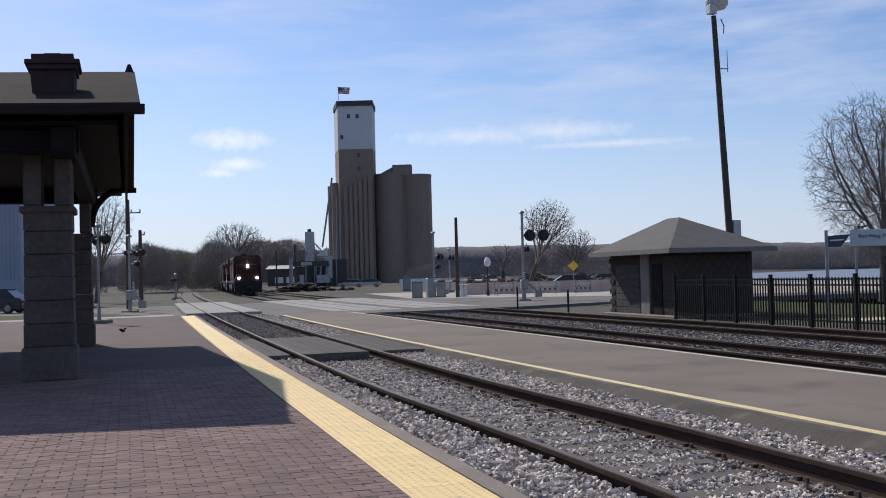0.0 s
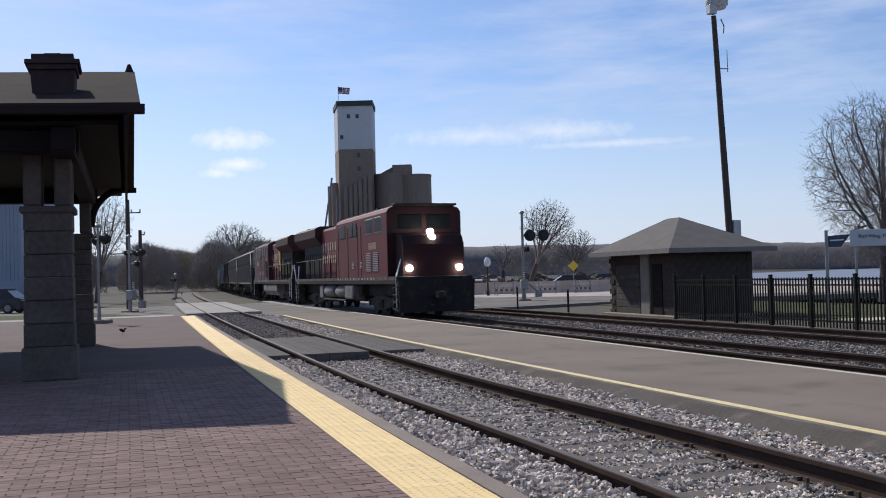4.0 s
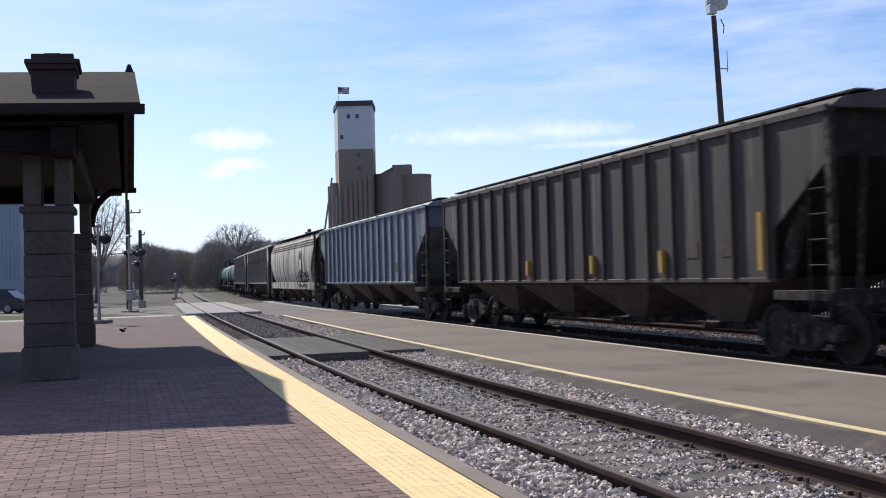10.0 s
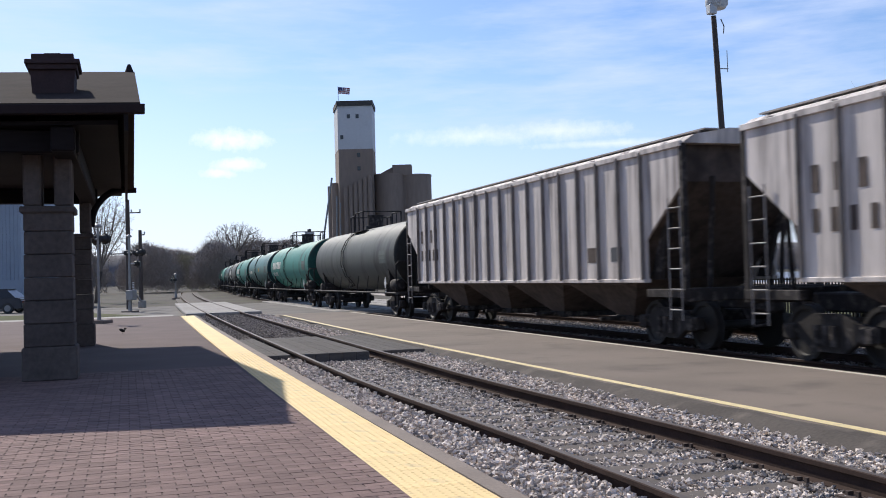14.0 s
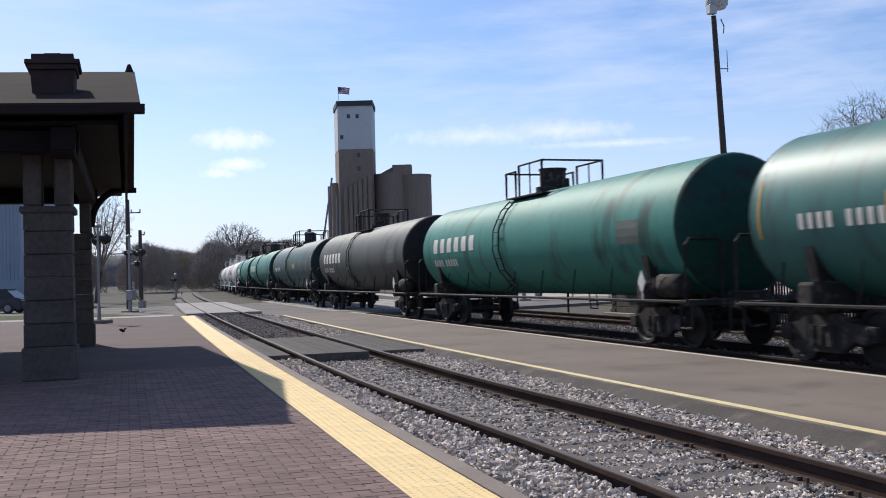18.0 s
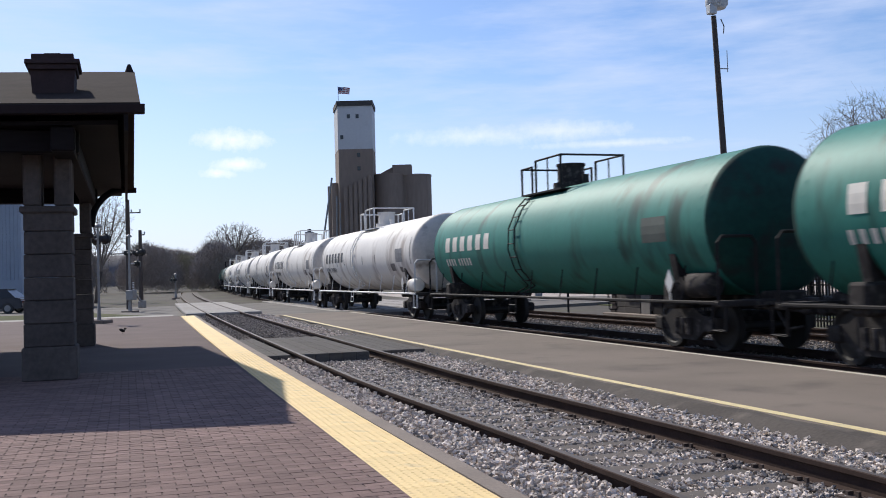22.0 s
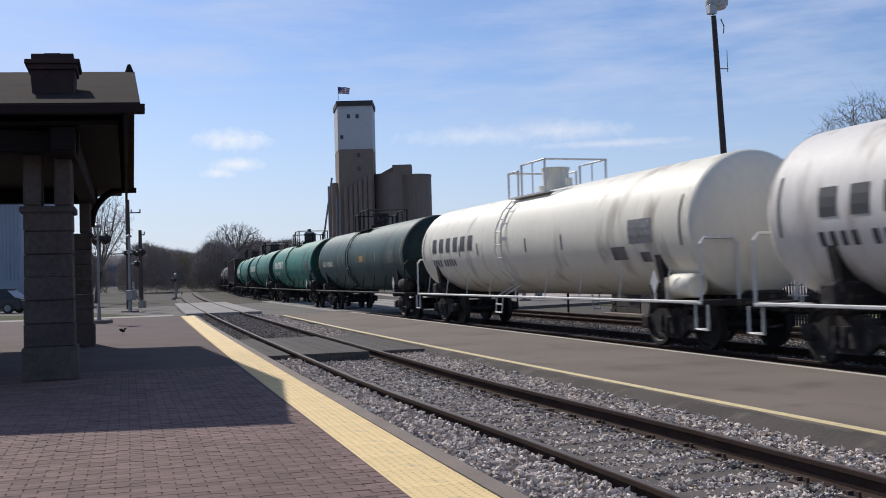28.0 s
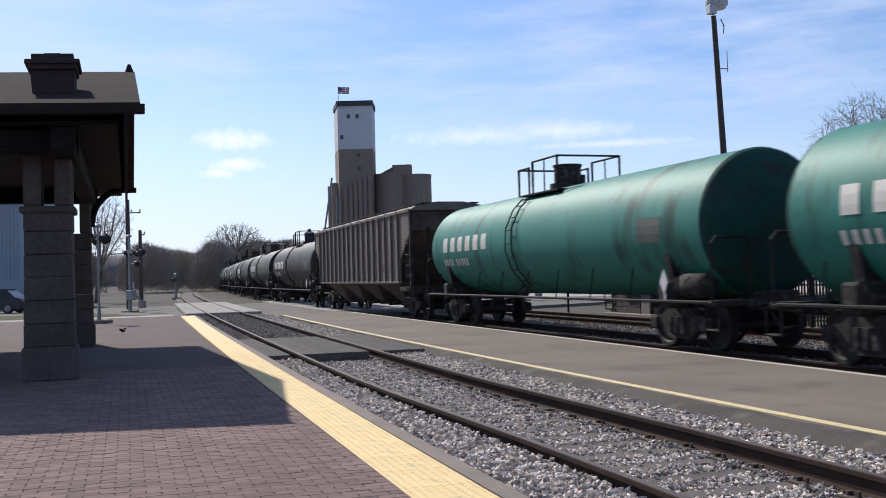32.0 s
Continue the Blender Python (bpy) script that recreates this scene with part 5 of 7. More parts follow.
# -- locomotive: local y forwards, towards its cab --
def locomotive(label, lit):
    car = thing("locomotive", label, "locomotive", "train")
    half, deckz = 11.7, 1.56
    back, flare_end, cab_end = 0.4, -4.7, 10.0
    flare_back = -half + (0.4 if lit else 0.8)

    def deck(bm):
        box(bm, -1.5, 1.5, -half + 0.4, half - 0.4, 1.26, deckz, 0.03)
        box(bm, -0.9, 0.9, -half + 0.4, half - 0.4, 0.75, 1.26, 0.03)
    put("frame", "loco_frame", deck, CARBLACK, car)

    def stripe(bm):
        for sx in (-1, 1):
            box(bm, sx * 1.502, sx * 1.508, -half + 0.5, half - 0.6, 1.42, deckz)
    put("sill_stripe", "loco_stripe", stripe, BAY, car, label="dusty brown sill stripe")
    for i in range(14):
        w = 0.12 if i % 3 else 0.26
        put("reflector", ("loco_reflector", w), lambda bm: box(bm, 1.508, 1.512, 0, w, 1.45, 1.54), STEELGREY, car, pose(0, back + 0.2 + i * 0.55, 0))

    def hood(bm):
        slab(bm, [(-1.2, deckz), (1.2, deckz), (1.2, 3.98), (1.12, 4.1), (0.9, 4.16), (-0.9, 4.16), (-1.12, 4.1), (-1.2, 3.98)], "y", flare_end, back)
    put("hood", "loco_hood", hood, CARRED, car)

    def door(bm):
        box(bm, 1.2, 1.225, -0.56, 0.56, 1.62, 2.85, 0.012)
        box(bm, 1.225, 1.24, -0.06, 0.0, 2.2, 2.4)
    for i in range(4):
        for sx in (0, 180):
            put("hood_door", "loco_door", door, CARRED, car, pose(0, flare_end + 0.65 + i * 1.22, 0, 0, 0, sx))

    def vent(bm):
        box(bm, 1.2, 1.222, -0.4, 0.4, 3.2, 3.72, 0.01)
        for k in range(5):
            box(bm, 1.222, 1.235, -0.38, 0.38, 3.24 + k * 0.095, 3.28 + k * 0.095)
    for y in (back - 0.6,):
        for sx in (0, 180):
            put("vent", "loco_vent", vent, CARBLACK, car, pose(0, y if sx == 0 else y, 0, 0, 0, sx))

    def flare(bm):
        slab(bm, [(-1.2, 3.3), (1.2, 3.3), (1.56, 3.72), (1.56, 4.14), (1.38, 4.26), (-1.38, 4.26), (-1.56, 4.14), (-1.56, 3.72)], "y", flare_back, flare_end)
    put("radiator", ("loco_radiator", lit), flare, SOOTRED, car)

    def core(bm):
        box(bm, -1.18, 1.18, -half + 1.6, flare_end, deckz, 3.35, 0.02)
        for i in range(8):
            for sx in (-1, 1):
                box(bm, sx * 1.18, sx * 1.2, -half + 1.8 + i * 0.62, -half + 2.25 + i * 0.62, 1.75, 2.9)
    put("radiator_core", "loco_core", core, CARBLACK, car)
    for i in range(3):
        put("fan", "loco_fan", lambda bm: rod(bm, (0, 0, 4.26), (0, 0, 4.38), 0.6, seg=20), CARBLACK, car, pose(0, -half + 1.9 + i * 1.7, 0))

    def cab(bm):
        y1 = cab_end
        slab(bm, [(-1.5, deckz - 0.08), (1.5, deckz - 0.08), (1.5, 4.05), (1.4, 4.2), (1.15, 4.3), (-1.15, 4.3), (-1.4, 4.2), (-1.5, 4.05)], "y", back, y1)
    put("cab", ("loco_cab", lit), cab, CARRED if lit else CABRED, car)

    def nose(bm):
        y1 = cab_end
        a = slab(bm, [(y1, deckz), (half - 0.5, deckz), (half - 0.5, 2.75), (half - 0.75, 3.1), (y1, 3.25)], "x", -1.2, 1.2)
    put("nose", "loco_nose", nose, NOSERED, car)

    # thin added sheet that lays the shaded red over the cab's front
    def cab_front(bm):
        slab(bm, [(-1.48, deckz), (1.48, deckz), (1.48, 4.04), (1.38, 4.18), (1.13, 4.28), (-1.13, 4.28), (-1.38, 4.18), (-1.48, 4.04)], "y", cab_end, cab_end + 0.02)
    put("cab_front", "loco_cab_front", cab_front, NOSERED, car)
    if not lit:
        # flat black plate of irregular outline on the cab side, not an opening
        put("step_recess", "loco_dark_panel", lambda bm: slab(bm, [(0.75, 1.75), (2.35, 1.75), (2.35, 2.9), (1.3, 3.0), (0.6, 2.4)], "x", 1.503, 1.507), FLATBLACK, car, label="flat black panel on the cab side")
        put("cab_stripe", "loco_cab_stripe", lambda bm: box(bm, 1.503, 1.509, 4.6, 8.9, 2.3, 2.36), CARBLACK, car)

    def roof_cap(bm):
        box(bm, -0.85, 0.85, flare_end + 0.02, back - 0.02, 4.15, 4.19, 0.01)
        box(bm, -1.1, 1.1, back, cab_end + 0.05, 4.29, 4.34, 0.01)
        box(bm, -1.3, 1.3, flare_back + 0.1, flare_end + 0.02, 4.25, 4.29, 0.01)
    put("roof", ("loco_roof", lit), roof_cap, SOOTRED, car)

    def seam(bm):
        box(bm, 1.5, 1.515, -0.02, 0.02, deckz, 3.75)
    for y in (5.6, 4.95, 3.0, 0.9):
        for sx in (0, 180):
            put("panel_seam", "loco_seam", seam, CARBLACK, car, pose(0, y, 0, 0, 0, sx))

    def grille(bm):
        for k in range(5):
            box(bm, 1.5, 1.52, -0.2, 0.2, 1.95 + k * 0.06, 1.98 + k * 0.06)
    for y in (4.0, 5.6):
        put("grille", "loco_grille", grille, STEELGREY, car, pose(0, y, 0))

    def big_grille(bm):
        for k in range(11):
            box(bm, 1.5, 1.525, -0.4, 0.4, 1.8 + k * 0.072, 1.835 + k * 0.072)
    for y in (6.95, 8.2) if lit else ():
        put("grille", "loco_big_grille", big_grille, STEELGREY, car, pose(0, y, 0))

    def sidewin(w):
        def build(bm):
            box(bm, 1.49, 1.52, -w / 2, w / 2, 3.36, 3.92, 0.012)
        return build
    for sx in (0, 180):
        for y, w in ((8.6, 1.0), (7.1, 1.2), (4.5, 0.6), (3.65, 0.7), (1.9, 1.15)) if lit else ((8.6, 1.1), (6.4, 1.8), (3.9, 0.7), (2.6, 0.7), (0.9, 0.85)):
            win = put("cab_window", ("loco_win", w), sidewin(w), CABGLASS, car, pose(0, y, 0, 0, 0, sx))

            def rim(bm):
                box(bm, 1.485, 1.512, -w / 2 - 0.035, w / 2 + 0.035, 3.325, 3.955, 0.01)
            put("window_rim", ("loco_rim", w), rim, STEELGREY if y > 6 else CARBLACK, win)
    for a in (-1.05, 0.1):
        put("windscreen", ("loco_front", a), lambda bm: box(bm, a, a + 0.95, cab_end + 0.01, cab_end + 0.05, 3.4, 3.95, 0.02), CABGLASS, car)

    put("brow", "loco_brow", lambda bm: box(bm, -1.25, 1.25, cab_end - 0.15, cab_end + 0.3, 4.28, 4.36, 0.02), CARBLACK, car)
    put("antenna_dome", "loco_dome", lambda bm: rod(bm, (0.3, back + 0.8, 4.3), (0.3, back + 0.8, 4.5), 0.3, seg=14), CARBLACK, car)
    put("exhaust_stack", "loco_stack", lambda bm: box(bm, -0.6, 0.6, back - 3.0, back - 1.2, 4.12, 4.32, 0.04), CARBLACK, car)

    def horns(bm):
        for d in (-0.2, 0, 0.2):
            rod(bm, (d, -0.25, 4.55), (d, 0.3, 4.55), 0.04, 0.11, seg=10)
        rod(bm, (0, 0, 4.3), (0, 0, 4.55), 0.04, seg=6)
    put("horn", "loco_horn", horns, CARBLACK, car, pose(0, back + 3.0, 0))
    for sx, z, y in ((0.0, 3.02, half - 0.7), (0.0, 3.24, half - 0.95), (-0.98, 1.86, half - 0.48), (0.98, 1.86, half - 0.48)):
        def lamp(bm):
            lathe(bm, [(0, 0.12), (0.05, 0.12), (0.07, 0.09), (0.08, 0.02)], "y", 16)
        put("headlight", ("loco_lamp", lit), lamp, HEADLIGHT if lit else CABGLASS, car, pose(sx, y, z), smooth=True)

    def fuel(bm):
        slab(bm, [(-1.45, 0.8), (-1.2, 0.48), (1.2, 0.48), (1.45, 0.8), (1.45, 1.22), (-1.45, 1.22)], "y", -3.9, 4.3)
        box(bm, 1.45, 1.46, 1.9, 1.94, 0.6, 1.2)

    def locker(bm):
        box(bm, 0.9, 1.46, 0, 1.75, 0.6, 1.22, 0.03)
        box(bm, 1.46, 1.475, 0.1, 1.65, 0.66, 1.16, 0.008)

    def bottle(bm):
        lathe(bm, [(-1.12, 0.05), (-1.08, 0.24), (-0.98, 0.31), (0.98, 0.31), (1.08, 0.24), (1.12, 0.05)], "y", 20, (1.14, 0, 0.92))
        for d in (-0.7, 0.7):
            box(bm, 1.1, 1.2, d - 0.04, d + 0.04, 1.2, 1.28)

    def belly(bm):
        slab(bm, [(-1.2, 0.8), (-1.0, 0.5), (1.0, 0.5), (1.2, 0.8), (1.2, 1.2), (-1.2, 1.2)], "y", -3.9, 4.3)
        box(bm, 0.8, 1.46, -3.3, 1.9, 0.5, 0.56, 0.01)
    if lit:
        put("belly_tank", "loco_belly", belly, CARBLACK, car)
        for y in (-2.15, 0.65):
            put("air_reservoir", "loco_bottle", bottle, FUELGREY, car, pose(0, y, 0), smooth=True)
        for y in (1.9, -4.3):
            put("locker", ("loco_locker", y > 0), locker if y > 0 else (lambda bm: box(bm, 0.9, 1.45, 0, 0.85, 0.58, 1.2, 0.03)), FUELGREY, car, pose(0, y, 0))
    else:
        put("fuel_tank", "loco_fuel", fuel, FUELGREY, car, label="dusty grey fuel tank")

    def handrail(bm):
        pipe(bm, [(1.46, -half + 0.5, deckz), (1.46, -half + 0.5, 2.52), (1.46, back - 0.2, 2.52), (1.46, back - 0.2, deckz)], 0.024)
        for i in range(8):
            y = -half + 1.9 + i * 1.42
            rod(bm, (1.46, y, deckz), (1.46, y, 2.52), 0.03, seg=5)
    for sx in (0, 180):
        if sx == 0:
            put("handrail", "loco_handrail", handrail, CARBLACK, car)
        else:
            put("handrail", "loco_handrail_far", lambda bm: pipe(bm, [(-1.46, -half + 0.5, deckz), (-1.46, -half + 0.5, 2.52), (-1.46, back - 0.2, 2.52), (-1.46, back - 0.2, deckz)], 0.024), CARBLACK, car)

    def grab(bm):
        pipe(bm, [(1.48, 0, 0.4), (1.48, 0, 1.5), (1.45, -0.75, 2.4)], 0.028)
        pipe(bm, [(1.48, 0.75, 0.5), (1.48, 0.75, 1.5), (1.3, 0.1, 2.3)], 0.028)
    put("grab_rail", "loco_grab", grab, WHITERAIL, car, pose(0, -half + 0.2, 0))
    put("grab_rail", "loco_grab2", lambda bm: pipe(bm, [(1.48, 0, 0.4), (1.48, 0, 1.55), (1.15, -0.35, 2.3)], 0.028), WHITERAIL, car, pose(0, half - 0.55, 0))

    def pilot(bm):
        slab(bm, [(-1.45, 0.22), (1.45, 0.22), (1.5, 1.4), (-1.5, 1.4)], "y", -0.3, -0.2)

    def steps(bm):
        for k in range(4):
            box(bm, 1.15, 1.52, -0.95, -0.3, 0.32 + k * 0.27, 0.36 + k * 0.27)
        box(bm, 1.12, 1.5, -1.0, -0.95, 0.3, 1.4)
    for s in (0, 180):
        q = put("pilot", "loco_pilot", pilot, CARBLACK, car, pose(0, half if s == 0 else -half, 0, 0, 0, s))
        put("steps", "loco_steps", steps, UNDER, q)
        put("steps", "loco_steps_l", lambda bm: [box(bm, -1.52, -1.15, -0.95, -0.3, 0.32 + k * 0.27, 0.36 + k * 0.27) for k in range(4)] and box(bm, -1.5, -1.12, -1.0, -0.95, 0.3, 1.4), UNDER, q)
    for i in range(8):
        y = (-4.25 + i * 0.6) if lit else (-3.1 + i * 0.66)
        x = 1.513 if y > back - 0.1 else 1.232
        put("letter_bar", ("loco_top", x), letter_bar(x, 2.92, 0.44, 0.2), LOCOLETTER, car, pose(0, y, 0))
    for i in range(7):
        y = (-4.2 + i * 0.5) if lit else (-2.95 + i * 0.45)
        put("letter_bar", "loco_low", letter_bar(1.244, 2.32, 0.4, 0.17), LOCOLETTER, car, pose(0, y, 0))
    if not lit:
        put("emblem", "loco_emblem", lambda bm: slab(bm, [(-4.6, 2.15), (-3.75, 2.15), (-3.68, 2.6), (-3.68, 3.5), (-3.85, 3.8), (-4.45, 3.8), (-4.66, 3.5), (-4.66, 2.6)], "x", 1.246, 1.256), GOLD, car, label="gold shield emblem")
    letters(car, "loco_number", LOCOLETTER, 1.507, 7.0, 2.68, 0.28, 4, 0.22, 0.12, name="number_bar")
    for s in (-1, 1):
        truck(car, s * 7.3, (-2.0, 0.0, 2.0), 0.53)
        coupler(car, s * (half - 0.3), s)
    return car, 7.3


# where the couplings lie along the line at the clip's middle, metres
GAPS = [-192.6, -167.6, -142.6, -122.4, -102.3, -82.25, -62.05, -42.45, -22.35, -2.1, 16.2, 35.25, 53.8, 72.5, 91.15, 109.8, 128.55, 147.25, 166.4, 185.7, 204.85,
        223.9, 243.05, 262.4, 281.1, 299.85, 318.55, 337.2, 357.0]
GAPS += [357.0 + 18.6 * (i + 1) for i in range(13)]
CONSIST = ["loco", "locoback", "light", "dusty", "brown", "blue", "beige", "dusty", "dusty",
           "olive", "green", "jade", "green", "olive", "teal", "green", "green", "white", "white", "white", "white", "white", "cream", "teal", "green", "green", "green", "taupe"]
CONSIST += ["black", "olive", "black", "olive", "black", "olive", "green", "white", "green", "olive", "black", "black", "olive"]
CARS = []


def turn_round(car):
    """The same engine with its cab at the other end, both sides kept."""
    flip = Matrix.Diagonal((1, -1, 1, 1))
    for ob in car.children_recursive:
        key = ("turned", ob.data.name)
        if key not in CACHE:
            me = ob.data.copy()
            me.transform(flip)
            me.flip_normals()
            CACHE[key] = me
        ob.data = CACHE[key]
        ob.matrix_basis = flip @ ob.matrix_basis @ flip


def make_train():
    for i, kind in enumerate(CONSIST):
        a, b = GAPS[i], GAPS[i + 1]
        length = round((b - a) * 5) / 5
        if kind.startswith("loco"):
            car, base = locomotive("red diesel locomotive leading with bright headlights", True) if kind == "loco" else locomotive("red diesel locomotive coupled backwards, gold emblem on its hood", False)
        elif kind in HOPPAINT:
            car, base = hopper_car(kind, length, "round" if kind == "beige" else "ribbed")
        else:
            car, base = tank_car(kind, length, "plain" if kind in ("teal", "jade") or i in (9, 19) else "name")
        if kind == "locoback":
            turn_round(car)
        CARS.append((car, (a + b) / 2, base))


make_train()


def travelled(t):
    return SPEED * (t - 16)


def motions():
    """Every car runs along the main line; its pose follows its two trucks."""
    times = [0.8 * i for i in range(41)]
    for car, mid, base in CARS:
        rows = []
        for t in times:
            s = mid - travelled(t)
            fx, fy, _ = main_at(s - base)
            bx, by, _ = main_at(s + base)
            head = math.degrees(math.atan2(-(fx - bx), fy - by))
            rows.append((t, pose((fx + bx) / 2, (fy + by) / 2, RAIL_Z, 0, 0, head)))
        walk(car, rows)
    wave_flag()

# ---- trees ----
def spot(a, depth, z=0.0):
    """The place so far ahead of the camera and so far to the right of its line of sight."""
    return a * math.cos(AIM) + depth * math.sin(AIM), -a * math.sin(AIM) + depth * math.cos(AIM), z




def grown(seed, tips, centre, radii, fork, twig):
    """A bare tree grown towards many twig ends inside a rounded crown: forks that split and split again, thinner each time."""
    rng = np.random.default_rng(seed)
    out = {"trunk": ([], []), "crown": ([], [])}

    def tube(kind, pts, r0, r1, n):
        vs, fs = out[kind]
        base, last = len(vs), len(pts) - 1
        for k, p in enumerate(pts):
            d = Vector(pts[min(k + 1, last)] - pts[max(k - 1, 0)]).normalized()
            u = d.orthogonal().normalized()
            v = d.cross(u)
            r = r0 + (r1 - r0) * k / last
            for i in range(n):
                t = 2 * math.pi * i / n
                q = u * (math.cos(t) * r) + v * (math.sin(t) * r)
                vs.append((p[0] + q.x, p[1] + q.y, p[2] + q.z))
        for k in range(last):
            for i in range(n):
                a, b = base + k * n + i, base + k * n + (i + 1) % n
                fs.append((a, b, b + n, a + n))

    way = rng.normal(size=(tips, 3))
    way /= np.linalg.norm(way, axis=1)[:, None]
    ends = np.array(centre) + way * np.array(radii) * (rng.random(tips) ** 0.4)[:, None]
    ends[:, :2] = np.array(centre)[:2] + (ends[:, :2] - np.array(centre)[:2]) * np.clip(0.55 + 0.45 * (ends[:, 2:] - centre[2] + radii[2]) / radii[2], 0.55, 1.0)

    def grow(p, d, pts, level):
        n = len(pts)
        if n <= 2:
            for q in pts:
                tube("crown", [p, p * 0.5 + q * 0.5 + rng.normal(size=3) * 0.03 * radii[2] * 0.3, q], twig, twig * 0.6, 3)
                for _ in range(3):
                    e = (q - p) / (np.linalg.norm(q - p) + 1e-6) + rng.normal(size=3) * 0.45
                    tube("crown", [q * 0.75 + p * 0.25, q * 0.75 + p * 0.25 + e * radii[2] * rng.uniform(0.05, 0.11)], twig * 0.7, twig * 0.4, 3)
            return
        k = 3 if n > 60 and level < 3 else 2
        if level == 0:
            k = 6
        heads = pts - p
        heads = heads / (np.linalg.norm(heads, axis=1)[:, None] + 1e-6)
        seeds = heads[rng.choice(n, k, replace=False)]
        for _ in range(5):
            near = np.argmax(heads @ seeds.T, axis=1)
            for c in range(k):
                if np.any(near == c):
                    seeds[c] = heads[near == c].mean(axis=0)
                    seeds[c] /= np.linalg.norm(seeds[c]) + 1e-6
        for c in range(k):
            group = pts[near == c]
            if not len(group):
                continue
            aim = group.mean(axis=0) - p
            reach = np.linalg.norm(aim)
            turn = aim / reach + d * 0.35 + rng.normal(size=3) * 0.07
            turn /= np.linalg.norm(turn)
            node = p + turn * reach * rng.uniform(0.3, 0.45)
            r = twig * len(group) ** 0.43
            tube("crown", [p, p * 0.5 + node * 0.5 + (d - turn) * reach * 0.03, node], r, r * 0.85, 6 if r > twig * 6 else 4)
            grow(node, turn, group, level + 1)

    top = np.array(fork, float)
    r = twig * tips ** 0.43
    tube("trunk", [np.zeros(3), top * np.array([0.35, 0.35, 0.5]), top], r * 1.35, r, 10)
    grow(top, top / np.linalg.norm(top), ends, 0)
    return out


def bare_tree(seed, m, label, tips, centre, radii, fork, twig):
    ob = thing("tree", label, "tree", m=m)
    out = grown(seed, tips, centre, radii, fork, twig)
    for kind in ("trunk", "crown"):
        vs, fs = out[kind]
        me = bpy.data.meshes.new(kind)
        me.from_pydata(vs, [], fs)
        me.materials.append(BARK if kind == "trunk" else WOOD_TWIG)
        part(kind, me, None, ob)
    return ob


FACE = -17.4
bare_tree(5, pose(*spot(20.9, 48, -0.4), 0, 0, FACE), "large bare spreading tree on the river lawn", 3800, (-0.1, 0, 5.8), (3.5, 3.3, 4.2), (0.1, 0, 2.2), 0.0066)
bare_tree(11, pose(*spot(7.4, 88, -0.4), 0, 0, FACE), "bare leaning tree beyond the street", 1200, (1.75, 0, 5.9), (2.4, 2.0, 2.35), (0.7, 0, 2.6), 0.0095)
bare_tree(17, pose(*spot(18.2, 140, -0.4), 0, 0, FACE), "small bare tree beyond the street", 900, (0, 0, 5.3), (3.3, 2.5, 2.6), (0, 0, 2.4), 0.0145)
bare_tree(23, pose(*spot(-51.3, 250, -0.4), 0, 0, FACE), "wide bare tree beside the curve of the line", 1800, (0, 0, 10.6), (8.0, 5.5, 5.7), (0.2, 0, 5.0), 0.024)
bare_tree(29, pose(*spot(-31.6, 92, -0.4), 0, 0, FACE), "slender bare tree behind the station", 900, (1.0, 0, 6.8), (2.3, 1.8, 3.5), (0.4, 0, 3.0), 0.0095)
bare_tree(31, pose(*spot(10.0, 170, -0.4), 0, 0, FACE), "small bare tree in the distance", 300, (0, 0, 4.9), (3.0, 2.2, 2.2), (0, 0, 2.4), 0.024)


def woods(name, label, spots, seed, bushy, tone, hi=1.0):
    """A far wood of bare crowns: many thin twigs on low mounds, as one sheet of stuff."""
    rnd = random.Random(seed)
    vs, fs = [], []
    for a, depth, w, h in spots:
        n = int(2.6 * bushy * w * h)
        for _ in range(n):
            t = rnd.uniform(-1, 1)
            dome = math.sqrt(max(0.0, 1 - t * t * 0.9))
            zz = h * dome * rnd.uniform(0.0, 1.0) ** 0.55
            x, y, _z = spot(a + t * w / 2, depth + rnd.uniform(-0.25, 0.25) * w)
            ln = rnd.uniform(0.5, 1.5) * max(0.6, h / 8)
            th = rnd.uniform(0.018, 0.055) * max(0.6, h / 8)
            d = Vector((rnd.uniform(-0.8, 0.8), rnd.uniform(-0.8, 0.8), rnd.uniform(0.2, 1.0))).normalized() * ln
            u = d.orthogonal().normalized() * th
            v = d.cross(u).normalized() * th
            b = len(vs)
            p = Vector((x, y, zz - 0.3))
            vs += [tuple(p + u), tuple(p - u * 0.5 + v), tuple(p - u * 0.5 - v), tuple(p + d)]
            fs += [(b, b + 1, b + 3), (b + 1, b + 2, b + 3), (b + 2, b, b + 3)]
    me = bpy.data.meshes.new(name)
    me.from_pydata(vs, [], fs)
    me.materials.append(tone)
    return tagged(part(name, me, None), label, "woods", kind="stuff")


BRUSH = mat("brown spring brush", (0.25, 0.215, 0.195), 0.95, scale=0.2, vary=0.4, bump=0, grain=3.0, each=0.35)
BRUSHGREEN = mat("greening brush", (0.22, 0.205, 0.14), 0.95, scale=0.2, vary=0.4, bump=0, grain=3.0, each=0.35)
rnd = random.Random(4)
woods("woods", "brown bare woods on a low rise beside the line", [(-64 + i * 4.3 + rnd.uniform(-1, 1), 175 + rnd.uniform(-10, 14), 9, rnd.uniform(7.0, 9.2) - 0.1 * max(0, i - 6)) for i in range(7)], 8, 26, BRUSH)
woods("thicket", "greening brush along the curve of the line", [(-49 + i * 3.2, 190 + rnd.uniform(-6, 6), 7, rnd.uniform(5.0, 7.5)) for i in range(4)] + [(-75, 160, 10, 8), (-70, 158, 8, 7)], 9, 26, BRUSHGREEN)
